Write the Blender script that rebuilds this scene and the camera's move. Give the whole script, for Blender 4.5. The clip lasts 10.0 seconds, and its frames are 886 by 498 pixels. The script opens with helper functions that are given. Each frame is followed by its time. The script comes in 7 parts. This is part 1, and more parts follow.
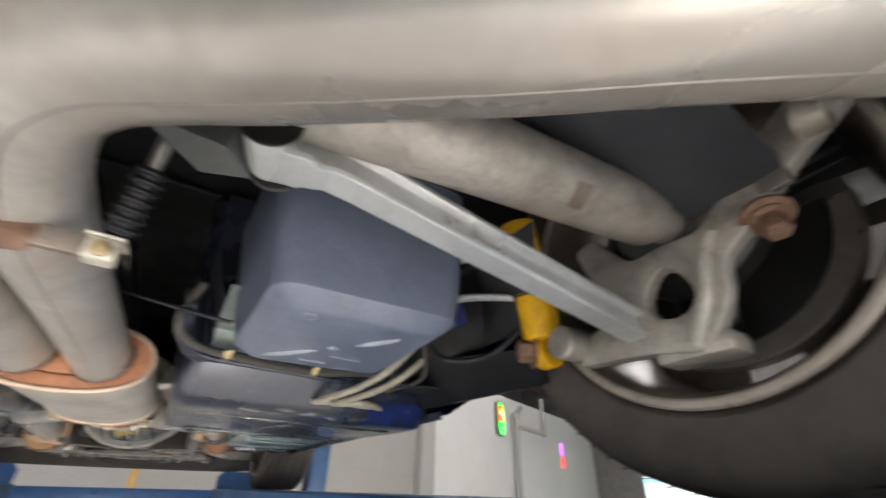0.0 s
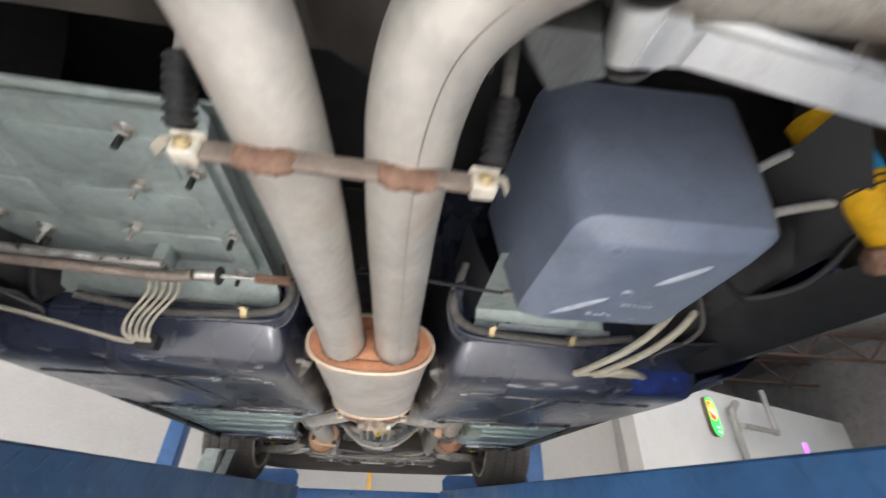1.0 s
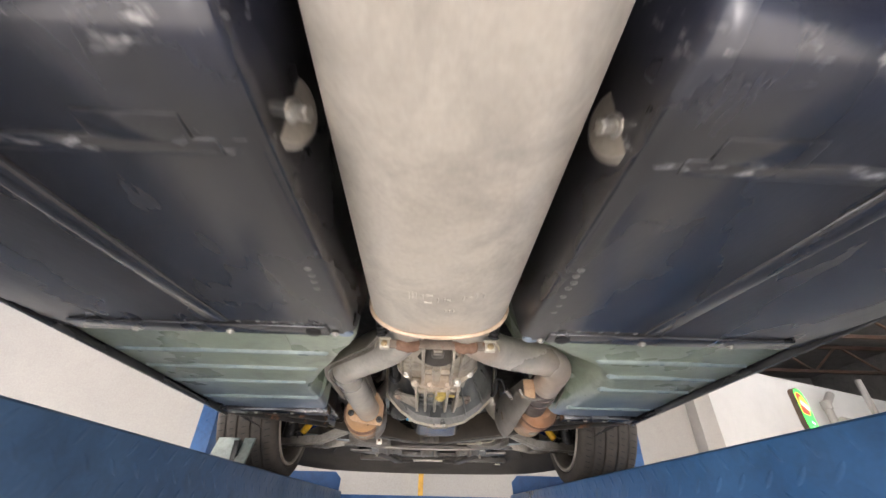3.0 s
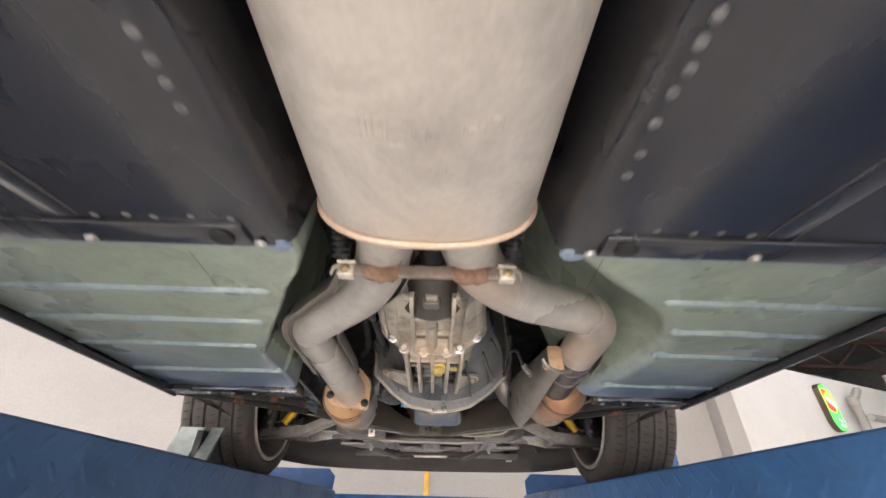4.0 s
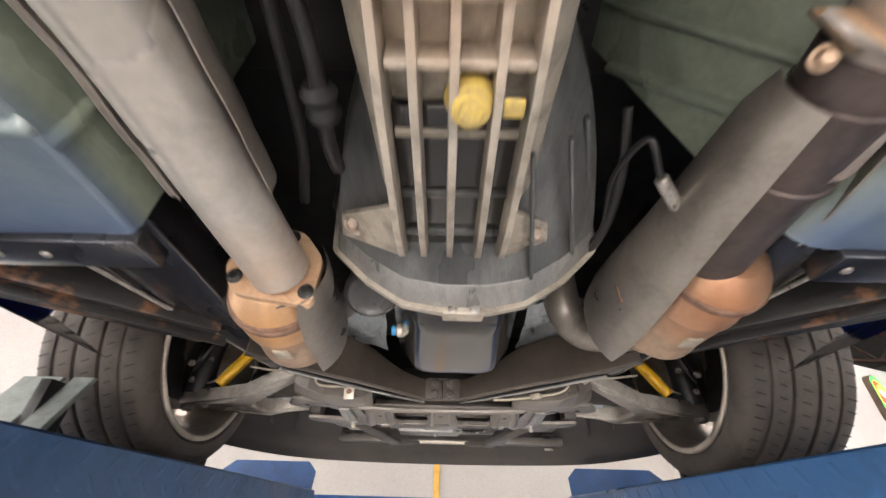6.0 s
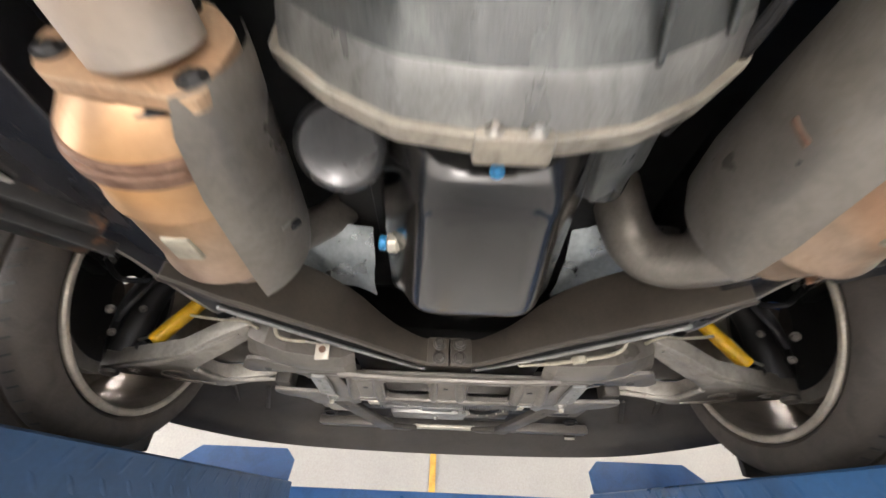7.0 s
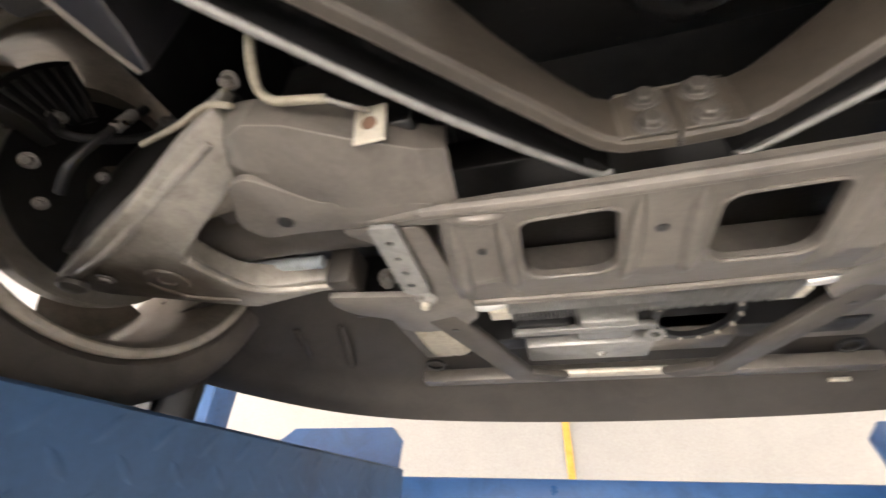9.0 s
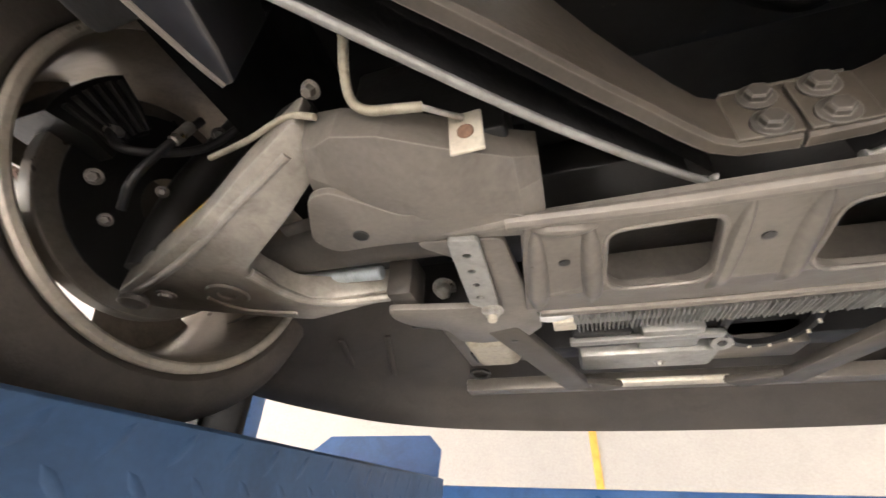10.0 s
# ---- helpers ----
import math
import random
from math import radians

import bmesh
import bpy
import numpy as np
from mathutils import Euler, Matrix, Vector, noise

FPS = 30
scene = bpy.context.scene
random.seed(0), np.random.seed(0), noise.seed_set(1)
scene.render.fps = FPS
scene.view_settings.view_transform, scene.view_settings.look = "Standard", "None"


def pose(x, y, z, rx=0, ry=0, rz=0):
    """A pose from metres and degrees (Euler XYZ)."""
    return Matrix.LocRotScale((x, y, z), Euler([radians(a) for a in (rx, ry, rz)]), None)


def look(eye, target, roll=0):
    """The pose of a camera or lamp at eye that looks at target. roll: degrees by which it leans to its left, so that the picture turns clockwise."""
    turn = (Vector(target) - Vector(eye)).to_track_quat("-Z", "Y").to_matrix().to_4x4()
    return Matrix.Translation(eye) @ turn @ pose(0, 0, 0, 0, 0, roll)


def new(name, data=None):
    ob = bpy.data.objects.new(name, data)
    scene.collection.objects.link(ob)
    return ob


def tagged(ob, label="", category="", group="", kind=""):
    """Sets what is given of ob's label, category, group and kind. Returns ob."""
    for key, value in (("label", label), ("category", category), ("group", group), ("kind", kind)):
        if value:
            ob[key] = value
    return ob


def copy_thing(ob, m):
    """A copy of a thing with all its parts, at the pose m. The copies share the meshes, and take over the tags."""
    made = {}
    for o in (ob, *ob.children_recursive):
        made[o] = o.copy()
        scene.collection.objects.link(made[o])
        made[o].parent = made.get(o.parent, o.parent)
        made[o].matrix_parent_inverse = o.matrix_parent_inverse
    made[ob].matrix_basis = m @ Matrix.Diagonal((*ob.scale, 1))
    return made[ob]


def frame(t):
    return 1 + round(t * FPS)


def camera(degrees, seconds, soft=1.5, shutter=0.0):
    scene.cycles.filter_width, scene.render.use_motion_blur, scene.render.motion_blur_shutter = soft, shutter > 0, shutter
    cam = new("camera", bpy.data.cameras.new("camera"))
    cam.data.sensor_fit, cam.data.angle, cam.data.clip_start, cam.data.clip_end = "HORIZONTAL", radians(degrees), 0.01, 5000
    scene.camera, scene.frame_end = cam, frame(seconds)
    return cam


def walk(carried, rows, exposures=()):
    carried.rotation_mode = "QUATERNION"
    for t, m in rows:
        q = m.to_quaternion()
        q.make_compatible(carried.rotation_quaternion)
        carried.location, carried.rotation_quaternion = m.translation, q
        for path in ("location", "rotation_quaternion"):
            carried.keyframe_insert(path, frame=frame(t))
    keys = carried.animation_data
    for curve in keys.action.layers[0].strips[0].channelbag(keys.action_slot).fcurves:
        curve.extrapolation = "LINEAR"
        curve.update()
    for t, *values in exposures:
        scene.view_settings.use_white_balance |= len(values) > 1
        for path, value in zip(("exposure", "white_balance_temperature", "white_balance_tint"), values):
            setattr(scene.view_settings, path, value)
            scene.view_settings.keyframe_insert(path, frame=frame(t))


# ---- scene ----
cam = camera(96.0, 10.0, shutter=0.5)
PATH = [
    (0, (0.175, -0.005, 1.748), (1.06, 1.453, 2.792), 1.4),
    (0.5, (0.096, 0.041, 1.737), (0.593, 1.663, 2.796), 1.4),
    (1, (0.034, 0.105, 1.682), (0.249, 1.784, 2.747), 1.9),
    (1.5, (0.002, 0.271, 1.632), (0.076, 1.962, 2.697), 2.7),
    (2, (-0.012, 0.424, 1.624), (0.036, 2.111, 2.697), 2.6),
    (2.5, (-0.027, 0.565, 1.626), (0.015, 2.245, 2.71), 2.1),
    (2.7, (-0.024, 0.644, 1.623), (0.032, 2.306, 2.734), 1.3),
    (3.8, (0.012, 0.995, 1.649), (0.036, 2.664, 2.751), 1.4),
    (4, (0.016, 1.059, 1.646), (0.031, 2.727, 2.751), 1.5),
    (4.5, (0.016, 1.23, 1.658), (0.019, 2.89, 2.773), 1.4),
    (5, (0.015, 1.382, 1.65), (0.009, 3.04, 2.769), 1.4),
    (5.5, (0.01, 1.58, 1.652), (-0.007, 3.24, 2.768), 1.3),
    (5.7, (0.01, 1.651, 1.649), (-0.016, 3.308, 2.77), 1.4),
    (6.8, (-0.015, 1.987, 1.674), (-0.017, 3.655, 2.777), 2.3),
    (7, (-0.015, 2.053, 1.674), (-0.029, 3.726, 2.769), 2.5),
    (7.5, (-0.008, 2.21, 1.662), (-0.031, 3.896, 2.736), 2.3),
    (8, (-0.001, 2.372, 1.654), (-0.115, 4.063, 2.716), 2.2),
    (8.5, (-0.009, 2.512, 1.657), (-0.29, 4.178, 2.726), 2.2),
    (9, (-0.115, 2.566, 1.666), (-0.577, 4.189, 2.74), 1.9),
    (9.5, (-0.194, 2.555, 1.68), (-0.82, 4.119, 2.758), 2.0),
    (10, (-0.179, 2.559, 1.683), (-0.705, 4.159, 2.761), 2.2),
]
walk(cam, [(t, look(eye, target, roll)) for t, eye, target, roll in PATH], exposures=[(0, 1.48, 6250, 12), (0.5, 1.62, 6150, 12), (1, 1.74, 6100, 13), (1.5, 1.97, 6480, 13), (2.5, 2.01, 6500, 15), (4.5, 2.09, 6550, 18), (5.8, 2.36, 6650, 18), (7, 2.50, 6450, 14), (8, 2.76, 6700, 15), (10, 2.87, 6900, 16)])

# ---- light ----
world = bpy.data.worlds.new("world")
scene.world = world
world.use_nodes = True
wn = world.node_tree.nodes
sky = wn.new("ShaderNodeTexSky")
sky.sky_type, sky.sun_disc = "NISHITA", False
sky.sun_elevation, sky.sun_rotation = radians(32.0), radians(183)
world.node_tree.links.new(sky.outputs[0], wn["Background"].inputs[0])
wn["Background"].inputs[1].default_value = 0.12

SUN = bpy.data.lights.new("sun", "SUN")
SUN.energy, SUN.angle, SUN.color = 5.0, radians(0.6), (1.0, 0.95, 0.88)
new("sun", SUN).matrix_world = look((-0.52, -10, 6.26), (0, 0, 0))


def area(name, eye, target, sx, sy, watts, color):
    lamp = bpy.data.lights.new(name, "AREA")
    lamp.shape, lamp.size, lamp.size_y, lamp.energy, lamp.color = "RECTANGLE", sx, sy, watts, color
    ob = new(name, lamp)
    ob.matrix_world = look(eye, target)
    return ob


# area lamps added as daylight in unseen doorways, one behind and one left
area("rear_doorway_fill", (0.5, -5.3, 1.6), (0.5, 5, 1.7), 13.0, 1.5, 100, (0.90, 0.96, 1.0))
area("side_doorway_fill", (-8.6, 1.1, 1.7), (0, 1.1, 1.7), 6.6, 3.2, 105, (1.0, 0.97, 0.93))


# ---- materials ----
def material(name, color, color2=None, rough=0.5, metal=0.0, scale=12.0, fine=140.0, bump=0.15, spread=0.5, rough_var=0.15,
             coat=0.0, worn=0.0, worn_r=0.0022, spots=None, spot_scale=40.0, spot_edge=0.68, stretch=(1, 1, 1), grime=0.35):
    m = bpy.data.materials.new(name)
    m.use_nodes = True
    n, link = m.node_tree.nodes, m.node_tree.links.new
    bsdf = n["Principled BSDF"]
    tex = n.new("ShaderNodeTexCoord")
    mp = n.new("ShaderNodeMapping")
    mp.inputs["Scale"].default_value = stretch
    link(tex.outputs["Object"], mp.inputs[0])
    big, small = n.new("ShaderNodeTexNoise"), n.new("ShaderNodeTexNoise")
    big.inputs["Scale"].default_value, big.inputs["Detail"].default_value = scale, 6
    small.inputs["Scale"].default_value, small.inputs["Detail"].default_value = fine, 4
    link(mp.outputs[0], big.inputs[0])
    link(mp.outputs[0], small.inputs[0])
    ramp = n.new("ShaderNodeMapRange")
    ramp.inputs[1].default_value, ramp.inputs[2].default_value = 0.5 - 0.5 * spread * 0.6, 0.5 + 0.5 * spread * 0.6
    link(big.outputs[0], ramp.inputs[0])
    c2 = color2 or tuple(c * 0.7 for c in color)
    mix = n.new("ShaderNodeMix")
    mix.data_type = "RGBA"
    mix.inputs[6].default_value, mix.inputs[7].default_value = (*c2, 1), (*color, 1)
    link(ramp.outputs[0], mix.inputs[0])
    mix2 = n.new("ShaderNodeMix")
    mix2.data_type, mix2.blend_type = "RGBA", "OVERLAY"
    mix2.inputs[0].default_value = 0.14
    link(mix.outputs[2], mix2.inputs[6])
    grey = n.new("ShaderNodeMapRange")
    grey.inputs[1].default_value, grey.inputs[2].default_value = 0.3, 0.7
    grey.inputs[3].default_value, grey.inputs[4].default_value = 0.25, 0.75
    link(small.outputs[0], grey.inputs[0])
    link(grey.outputs[0], mix2.inputs[7])
    out = mix2.outputs[2]
    if grime:
        gn = n.new("ShaderNodeTexNoise")
        gn.inputs["Scale"].default_value, gn.inputs["Detail"].default_value, gn.inputs["Roughness"].default_value = scale * 2.3, 9, 0.68
        gn.inputs["Distortion"].default_value = 0.6
        link(mp.outputs[0], gn.inputs[0])
        ge = n.new("ShaderNodeMapRange")
        ge.inputs[1].default_value, ge.inputs[2].default_value = 0.46, 0.72
        ge.inputs[3].default_value, ge.inputs[4].default_value = 1.0, 1.0 - grime
        link(gn.outputs[0], ge.inputs[0])
        mg = n.new("ShaderNodeMix")
        mg.data_type, mg.blend_type = "RGBA", "MULTIPLY"
        mg.inputs[0].default_value = 1.0
        link(out, mg.inputs[6])
        link(ge.outputs[0], mg.inputs[7])
        out = mg.outputs[2]
    if spots:
        sp = n.new("ShaderNodeTexNoise")
        sp.inputs["Scale"].default_value, sp.inputs["Detail"].default_value, sp.inputs["Roughness"].default_value = spot_scale, 8, 0.65
        link(tex.outputs["Object"], sp.inputs[0])
        edge = n.new("ShaderNodeMapRange")
        edge.inputs[1].default_value, edge.inputs[2].default_value = spot_edge - 0.02, spot_edge + 0.10
        link(sp.outputs[0], edge.inputs[0])
        mix3 = n.new("ShaderNodeMix")
        mix3.data_type = "RGBA"
        mix3.inputs[7].default_value = (*spots, 1)
        link(edge.outputs[0], mix3.inputs[0])
        link(out, mix3.inputs[6])
        out = mix3.outputs[2]
    soft_edge = n.new("ShaderNodeBevel")
    soft_edge.samples = 4
    soft_edge.inputs["Radius"].default_value = 0.0022
    if worn:
        geo, dot, er, me_ = n.new("ShaderNodeNewGeometry"), n.new("ShaderNodeVectorMath"), n.new("ShaderNodeMapRange"), n.new("ShaderNodeMix")
        dot.operation = "DOT_PRODUCT"
        wide_edge = n.new("ShaderNodeBevel")
        wide_edge.samples = 6
        wide_edge.inputs["Radius"].default_value = worn_r
        link(geo.outputs["Normal"], dot.inputs[0])
        link(wide_edge.outputs[0], dot.inputs[1])
        er.inputs[1].default_value, er.inputs[2].default_value = 0.995, 0.86
        er.inputs[3].default_value, er.inputs[4].default_value = 0.0, worn
        link(dot.outputs["Value"], er.inputs[0])
        wear = n.new("ShaderNodeMath")
        wear.operation = "MULTIPLY"
        link(er.outputs[0], wear.inputs[0])
        link(big.outputs[0], wear.inputs[1])
        me_.data_type = "RGBA"
        me_.inputs[7].default_value = (*(min(0.75, 0.12 + 1.7 * c) for c in color), 1)
        link(wear.outputs[0], me_.inputs[0])
        link(out, me_.inputs[6])
        out = me_.outputs[2]
    link(out, bsdf.inputs["Base Color"])
    rr = n.new("ShaderNodeMapRange")
    rr.inputs[1].default_value, rr.inputs[2].default_value = 0.3, 0.7
    rr.inputs[3].default_value, rr.inputs[4].default_value = max(0.04, rough - rough_var), min(1.0, rough + rough_var)
    link(big.outputs[0], rr.inputs[0])
    link(rr.outputs[0], bsdf.inputs["Roughness"])
    bsdf.inputs["Metallic"].default_value = metal
    bsdf.inputs["Coat Weight"].default_value = coat
    bsdf.inputs["Coat Roughness"].default_value = 0.16
    add = n.new("ShaderNodeMath")
    add.operation = "ADD"
    link(big.outputs[0], add.inputs[0])
    link(small.outputs[0], add.inputs[1])
    bp = n.new("ShaderNodeBump")
    bp.inputs["Strength"].default_value, bp.inputs["Distance"].default_value = bump * 0.6, 0.003
    link(add.outputs[0], bp.inputs["Height"])
    link(soft_edge.outputs[0], bp.inputs["Normal"])
    link(bp.outputs[0], bsdf.inputs["Normal"])
    return m


def glow(name, color, strength):
    m = bpy.data.materials.new(name)
    m.use_nodes = True
    b = m.node_tree.nodes["Principled BSDF"]
    b.inputs["Base Color"].default_value = (*color, 1)
    b.inputs["Emission Color"].default_value = (*color, 1)
    b.inputs["Emission Strength"].default_value = strength
    return m


M = {
    "pipe": material("aluminised_steel", (0.55, 0.525, 0.475), (0.40, 0.375, 0.33), 0.38, 0.4, 5, 120, 0.05, 1.1, spots=(0.42, 0.36, 0.28), spot_scale=9, spot_edge=0.655, grime=0.28),
    "muffler": material("muffler_steel", (0.62, 0.575, 0.505), (0.55, 0.50, 0.435), 0.45, 0.45, 4, 160, 0.06, 0.9),
    "rimtan": material("tan_stained_seam", (0.66, 0.50, 0.37), (0.55, 0.41, 0.30), 0.45, 0.35, 14, 200, 0.1, 1.0),
    "rust": material("orange_rusted_steel", (0.62, 0.30, 0.16), (0.46, 0.19, 0.09), 0.62, 0.25, 25, 200, 0.2, 0.8),
    "darkrust": material("brown_rusted_weld", (0.15, 0.075, 0.048), (0.27, 0.165, 0.11), 0.7, 0.2, 60, 300, 0.6, 1.0),
    "heat": material("heat_tinted_steel", (0.52, 0.37, 0.24), (0.33, 0.24, 0.185), 0.42, 0.6, 9, 160, 0.12, 1.1, spots=(0.25, 0.16, 0.11), spot_scale=16, spot_edge=0.62),
    "shield": material("dull_shield_steel", (0.32, 0.292, 0.254), (0.215, 0.192, 0.167), 0.40, 0.6, 10, 180, 0.10, 1.0, spots=(0.20, 0.13, 0.085), spot_scale=18, spot_edge=0.67, grime=0.25, worn=0.7),
    "black": material("black_undercoat", (0.030, 0.029, 0.032), (0.012, 0.012, 0.014), 0.27, 0.0, 6, 110, 0.08, 1.1, 0.10, coat=0.6, spots=(0.095, 0.09, 0.088), spot_scale=22, spot_edge=0.67, stretch=(1.6, 0.6, 1), worn=0.4),
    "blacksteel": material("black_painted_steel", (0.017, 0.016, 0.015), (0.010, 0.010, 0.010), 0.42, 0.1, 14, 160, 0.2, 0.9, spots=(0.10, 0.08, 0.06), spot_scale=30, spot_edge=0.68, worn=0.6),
    "seam": material("black_steel_with_rust", (0.020, 0.019, 0.018), (0.012, 0.012, 0.012), 0.5, 0.1, 10, 160, 0.3, 0.9, spots=(0.24, 0.11, 0.05), spot_scale=16, spot_edge=0.55, worn=0.9),
    "brace": material("dust_filmed_black_steel", (0.086, 0.071, 0.054), (0.040, 0.034, 0.028), 0.46, 0.1, 6, 160, 0.2, 1.0, worn=0.9),
    "dusty": material("dusty_dark_steel", (0.085, 0.074, 0.062), (0.045, 0.040, 0.035), 0.55, 0.15, 9, 180, 0.2, 0.9, worn=0.9),
    "grey": material("dusty_grey_steel", (0.215, 0.194, 0.168), (0.125, 0.112, 0.096), 0.40, 0.25, 6, 180, 0.15, 1.1, spots=(0.090, 0.074, 0.058), spot_scale=24, spot_edge=0.66, worn=0.6),
    "green": material("green_painted_steel", (0.27, 0.315, 0.245), (0.235, 0.28, 0.215), 0.32, 0.0, 5, 90, 0.08, 0.9, 0.10, coat=0.4, spots=(0.15, 0.19, 0.15), spot_scale=9, spot_edge=0.66, worn=0.6),
    "rib": material("green_paint_dusted_blue", (0.26, 0.315, 0.28), (0.19, 0.25, 0.28), 0.32, 0.0, 14, 120, 0.08, 0.9, 0.10, coat=0.4, worn=0.7),
    "blue": material("blue_lift_paint", (0.020, 0.088, 0.235), (0.018, 0.066, 0.18), 0.40, 0.0, 6, 120, 0.1, 0.8, spots=(0.025, 0.035, 0.06), spot_scale=8, spot_edge=0.69, worn=0.6),
    # One blue paint twice: right saturated, left greyed to give its sheen.
    "bluerun": material("right_runway_blue", (0.025, 0.098, 0.235), (0.017, 0.068, 0.175), 0.40, 0.0, 5, 120, 0.1, 0.9, spots=(0.03, 0.05, 0.09), spot_scale=6, spot_edge=0.65, worn=0.3),
    "runway": material("left_runway_blue_sheen", (0.044, 0.098, 0.195), (0.028, 0.070, 0.155), 0.46, 0.0, 5, 120, 0.1, 0.9, spots=(0.03, 0.05, 0.09), spot_scale=7, spot_edge=0.66, worn=0.3),
    # Pale tone for worn edges and for the glint of weld dimples.
    "wear_glint": material("pale_undercoat_wear_glint", (0.15, 0.146, 0.14), (0.085, 0.085, 0.083), 0.4, 0.0, 60, 200, 0.2),
    "tray": material("dull_dusty_aluminium", (0.36, 0.36, 0.345), (0.24, 0.235, 0.22), 0.5, 0.55, 14, 130, 0.12, 0.9, spots=(0.15, 0.13, 0.11), spot_scale=24, spot_edge=0.64),
    "lip": material("pale_rim_lip", (0.60, 0.54, 0.455), (0.40, 0.355, 0.295), 0.42, 0.4, 12, 180, 0.1, 0.9),
    # Same white paint as the front wall, raised where less light arrives.
    "wallbright": material("white_wall_raised", (0.70, 0.70, 0.69), (0.66, 0.66, 0.655), 0.7, 0.0, 1.2, 60, 0.05, 0.6, grime=0.06),
    "strap": material("rust_stained_strap", (0.33, 0.285, 0.24), (0.17, 0.12, 0.09), 0.5, 0.4, 30, 180, 0.2, 1.0, spots=(0.20, 0.09, 0.05), spot_scale=30, spot_edge=0.58),
    "plastic": material("dusty_black_plastic", (0.058, 0.050, 0.042), (0.030, 0.027, 0.024), 0.58, 0.0, 5, 160, 0.2, 1.0, worn=0.6),
    "smear": material("thin_blue_paint_smear", (0.02, 0.04, 0.20), (0.016, 0.018, 0.05), 0.22, 0.0, 30, 150, 0.1, 1.2, 0.06, coat=0.4),
    "heatdark": material("dark_heat_stained_steel", (0.135, 0.105, 0.095), (0.075, 0.060, 0.056), 0.40, 0.55, 12, 160, 0.1, 1.0, spots=(0.16, 0.09, 0.06), spot_scale=20, spot_edge=0.66),
    "paint": material("blue_car_paint", (0.02, 0.05, 0.28), (0.018, 0.04, 0.24), 0.25, 0.2, 5, 200, 0.02, 0.5, 0.05, coat=0.6),
    "overspray": material("blue_overspray", (0.15, 0.21, 0.36), (0.24, 0.29, 0.29), 0.5, 0.0, 30, 200, 0.1, 0.8),
    # Wide pale edge gives both rubbing and the light on the chamfers as colour.
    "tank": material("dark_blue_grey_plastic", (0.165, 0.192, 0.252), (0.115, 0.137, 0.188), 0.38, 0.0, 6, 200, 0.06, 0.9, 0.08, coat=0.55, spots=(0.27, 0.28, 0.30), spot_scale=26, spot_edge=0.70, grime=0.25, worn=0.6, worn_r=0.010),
    # Pale tone puts the highlight on the tank's ridges into the colour.
    "ridge": material("pale_tank_plastic", (0.34, 0.365, 0.40), (0.25, 0.275, 0.31), 0.4, 0.0, 20, 200, 0.05, 0.9),
    "loom": material("dust_grey_ribbed_loom", (0.085, 0.077, 0.066), (0.045, 0.041, 0.036), 0.6, 0.0, 18, 200, 0.15, 1.0, worn=0.8),
    "zinc": material("zinc_coated_sheet", (0.34, 0.385, 0.36), (0.25, 0.29, 0.272), 0.45, 0.45, 9, 90, 0.1, 1.0, spots=(0.22, 0.23, 0.21), spot_scale=26, spot_edge=0.67),
    "alusheet": material("bright_aluminium_sheet", (0.52, 0.58, 0.60), (0.42, 0.47, 0.49), 0.46, 0.6, 10, 130, 0.1, 0.8),
    "cast": material("dirty_cast_aluminium", (0.56, 0.515, 0.43), (0.27, 0.235, 0.185), 0.50, 0.35, 10, 260, 0.2, 1.1, spots=(0.33, 0.19, 0.10), spot_scale=15, spot_edge=0.66, grime=0.65, worn=0.6),
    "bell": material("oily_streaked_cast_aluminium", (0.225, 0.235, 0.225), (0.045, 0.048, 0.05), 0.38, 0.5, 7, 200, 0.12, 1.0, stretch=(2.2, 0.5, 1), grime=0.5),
    "alu": material("forged_aluminium", (0.70, 0.71, 0.71), (0.58, 0.58, 0.56), 0.40, 0.65, 12, 220, 0.10, 0.9, spots=(0.36, 0.32, 0.28), spot_scale=40, spot_edge=0.70, grime=0.15),
    "arm": material("dusty_aluminium_arm", (0.47, 0.44, 0.385), (0.32, 0.29, 0.25), 0.46, 0.45, 16, 200, 0.15, 1.0, worn=0.6),
    # Dusted rim, also darkened to give the shade inside the barrel.
    "rim": material("dusted_shaded_rim", (0.30, 0.265, 0.225), (0.16, 0.135, 0.11), 0.42, 0.6, 8, 180, 0.1, 0.9),
    "rubber": material("dusty_tyre_rubber", (0.100, 0.085, 0.072), (0.058, 0.050, 0.043), 0.75, 0.0, 9, 260, 0.3, 1.0),
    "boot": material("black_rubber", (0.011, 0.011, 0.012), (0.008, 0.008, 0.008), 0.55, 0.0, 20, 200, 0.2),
    "yellow": material("yellow_shock_paint", (0.86, 0.50, 0.015), (0.78, 0.42, 0.012), 0.35, 0.0, 16, 200, 0.05, 0.8),
    "cyan": material("blue_label", (0.03, 0.30, 0.62), (0.03, 0.26, 0.55), 0.4, 0.0, 20, 200, 0.03),
    "ymark": material("yellow_paint_mark", (0.60, 0.45, 0.10), (0.42, 0.32, 0.12), 0.6, 0.0, 60, 200, 0.2),
    "cream": material("cream_zinc_bracket", (0.66, 0.62, 0.52), (0.54, 0.49, 0.40), 0.45, 0.3, 40, 200, 0.1, 0.9, spots=(0.30, 0.22, 0.14), spot_scale=60, spot_edge=0.66),
    "gold": material("yellow_zinc_clip", (0.56, 0.44, 0.24), (0.42, 0.32, 0.18), 0.4, 0.6, 40, 200, 0.1),
    "bolt": material("zinc_bolt", (0.48, 0.47, 0.44), (0.34, 0.31, 0.27), 0.4, 0.8, 60, 200, 0.1),
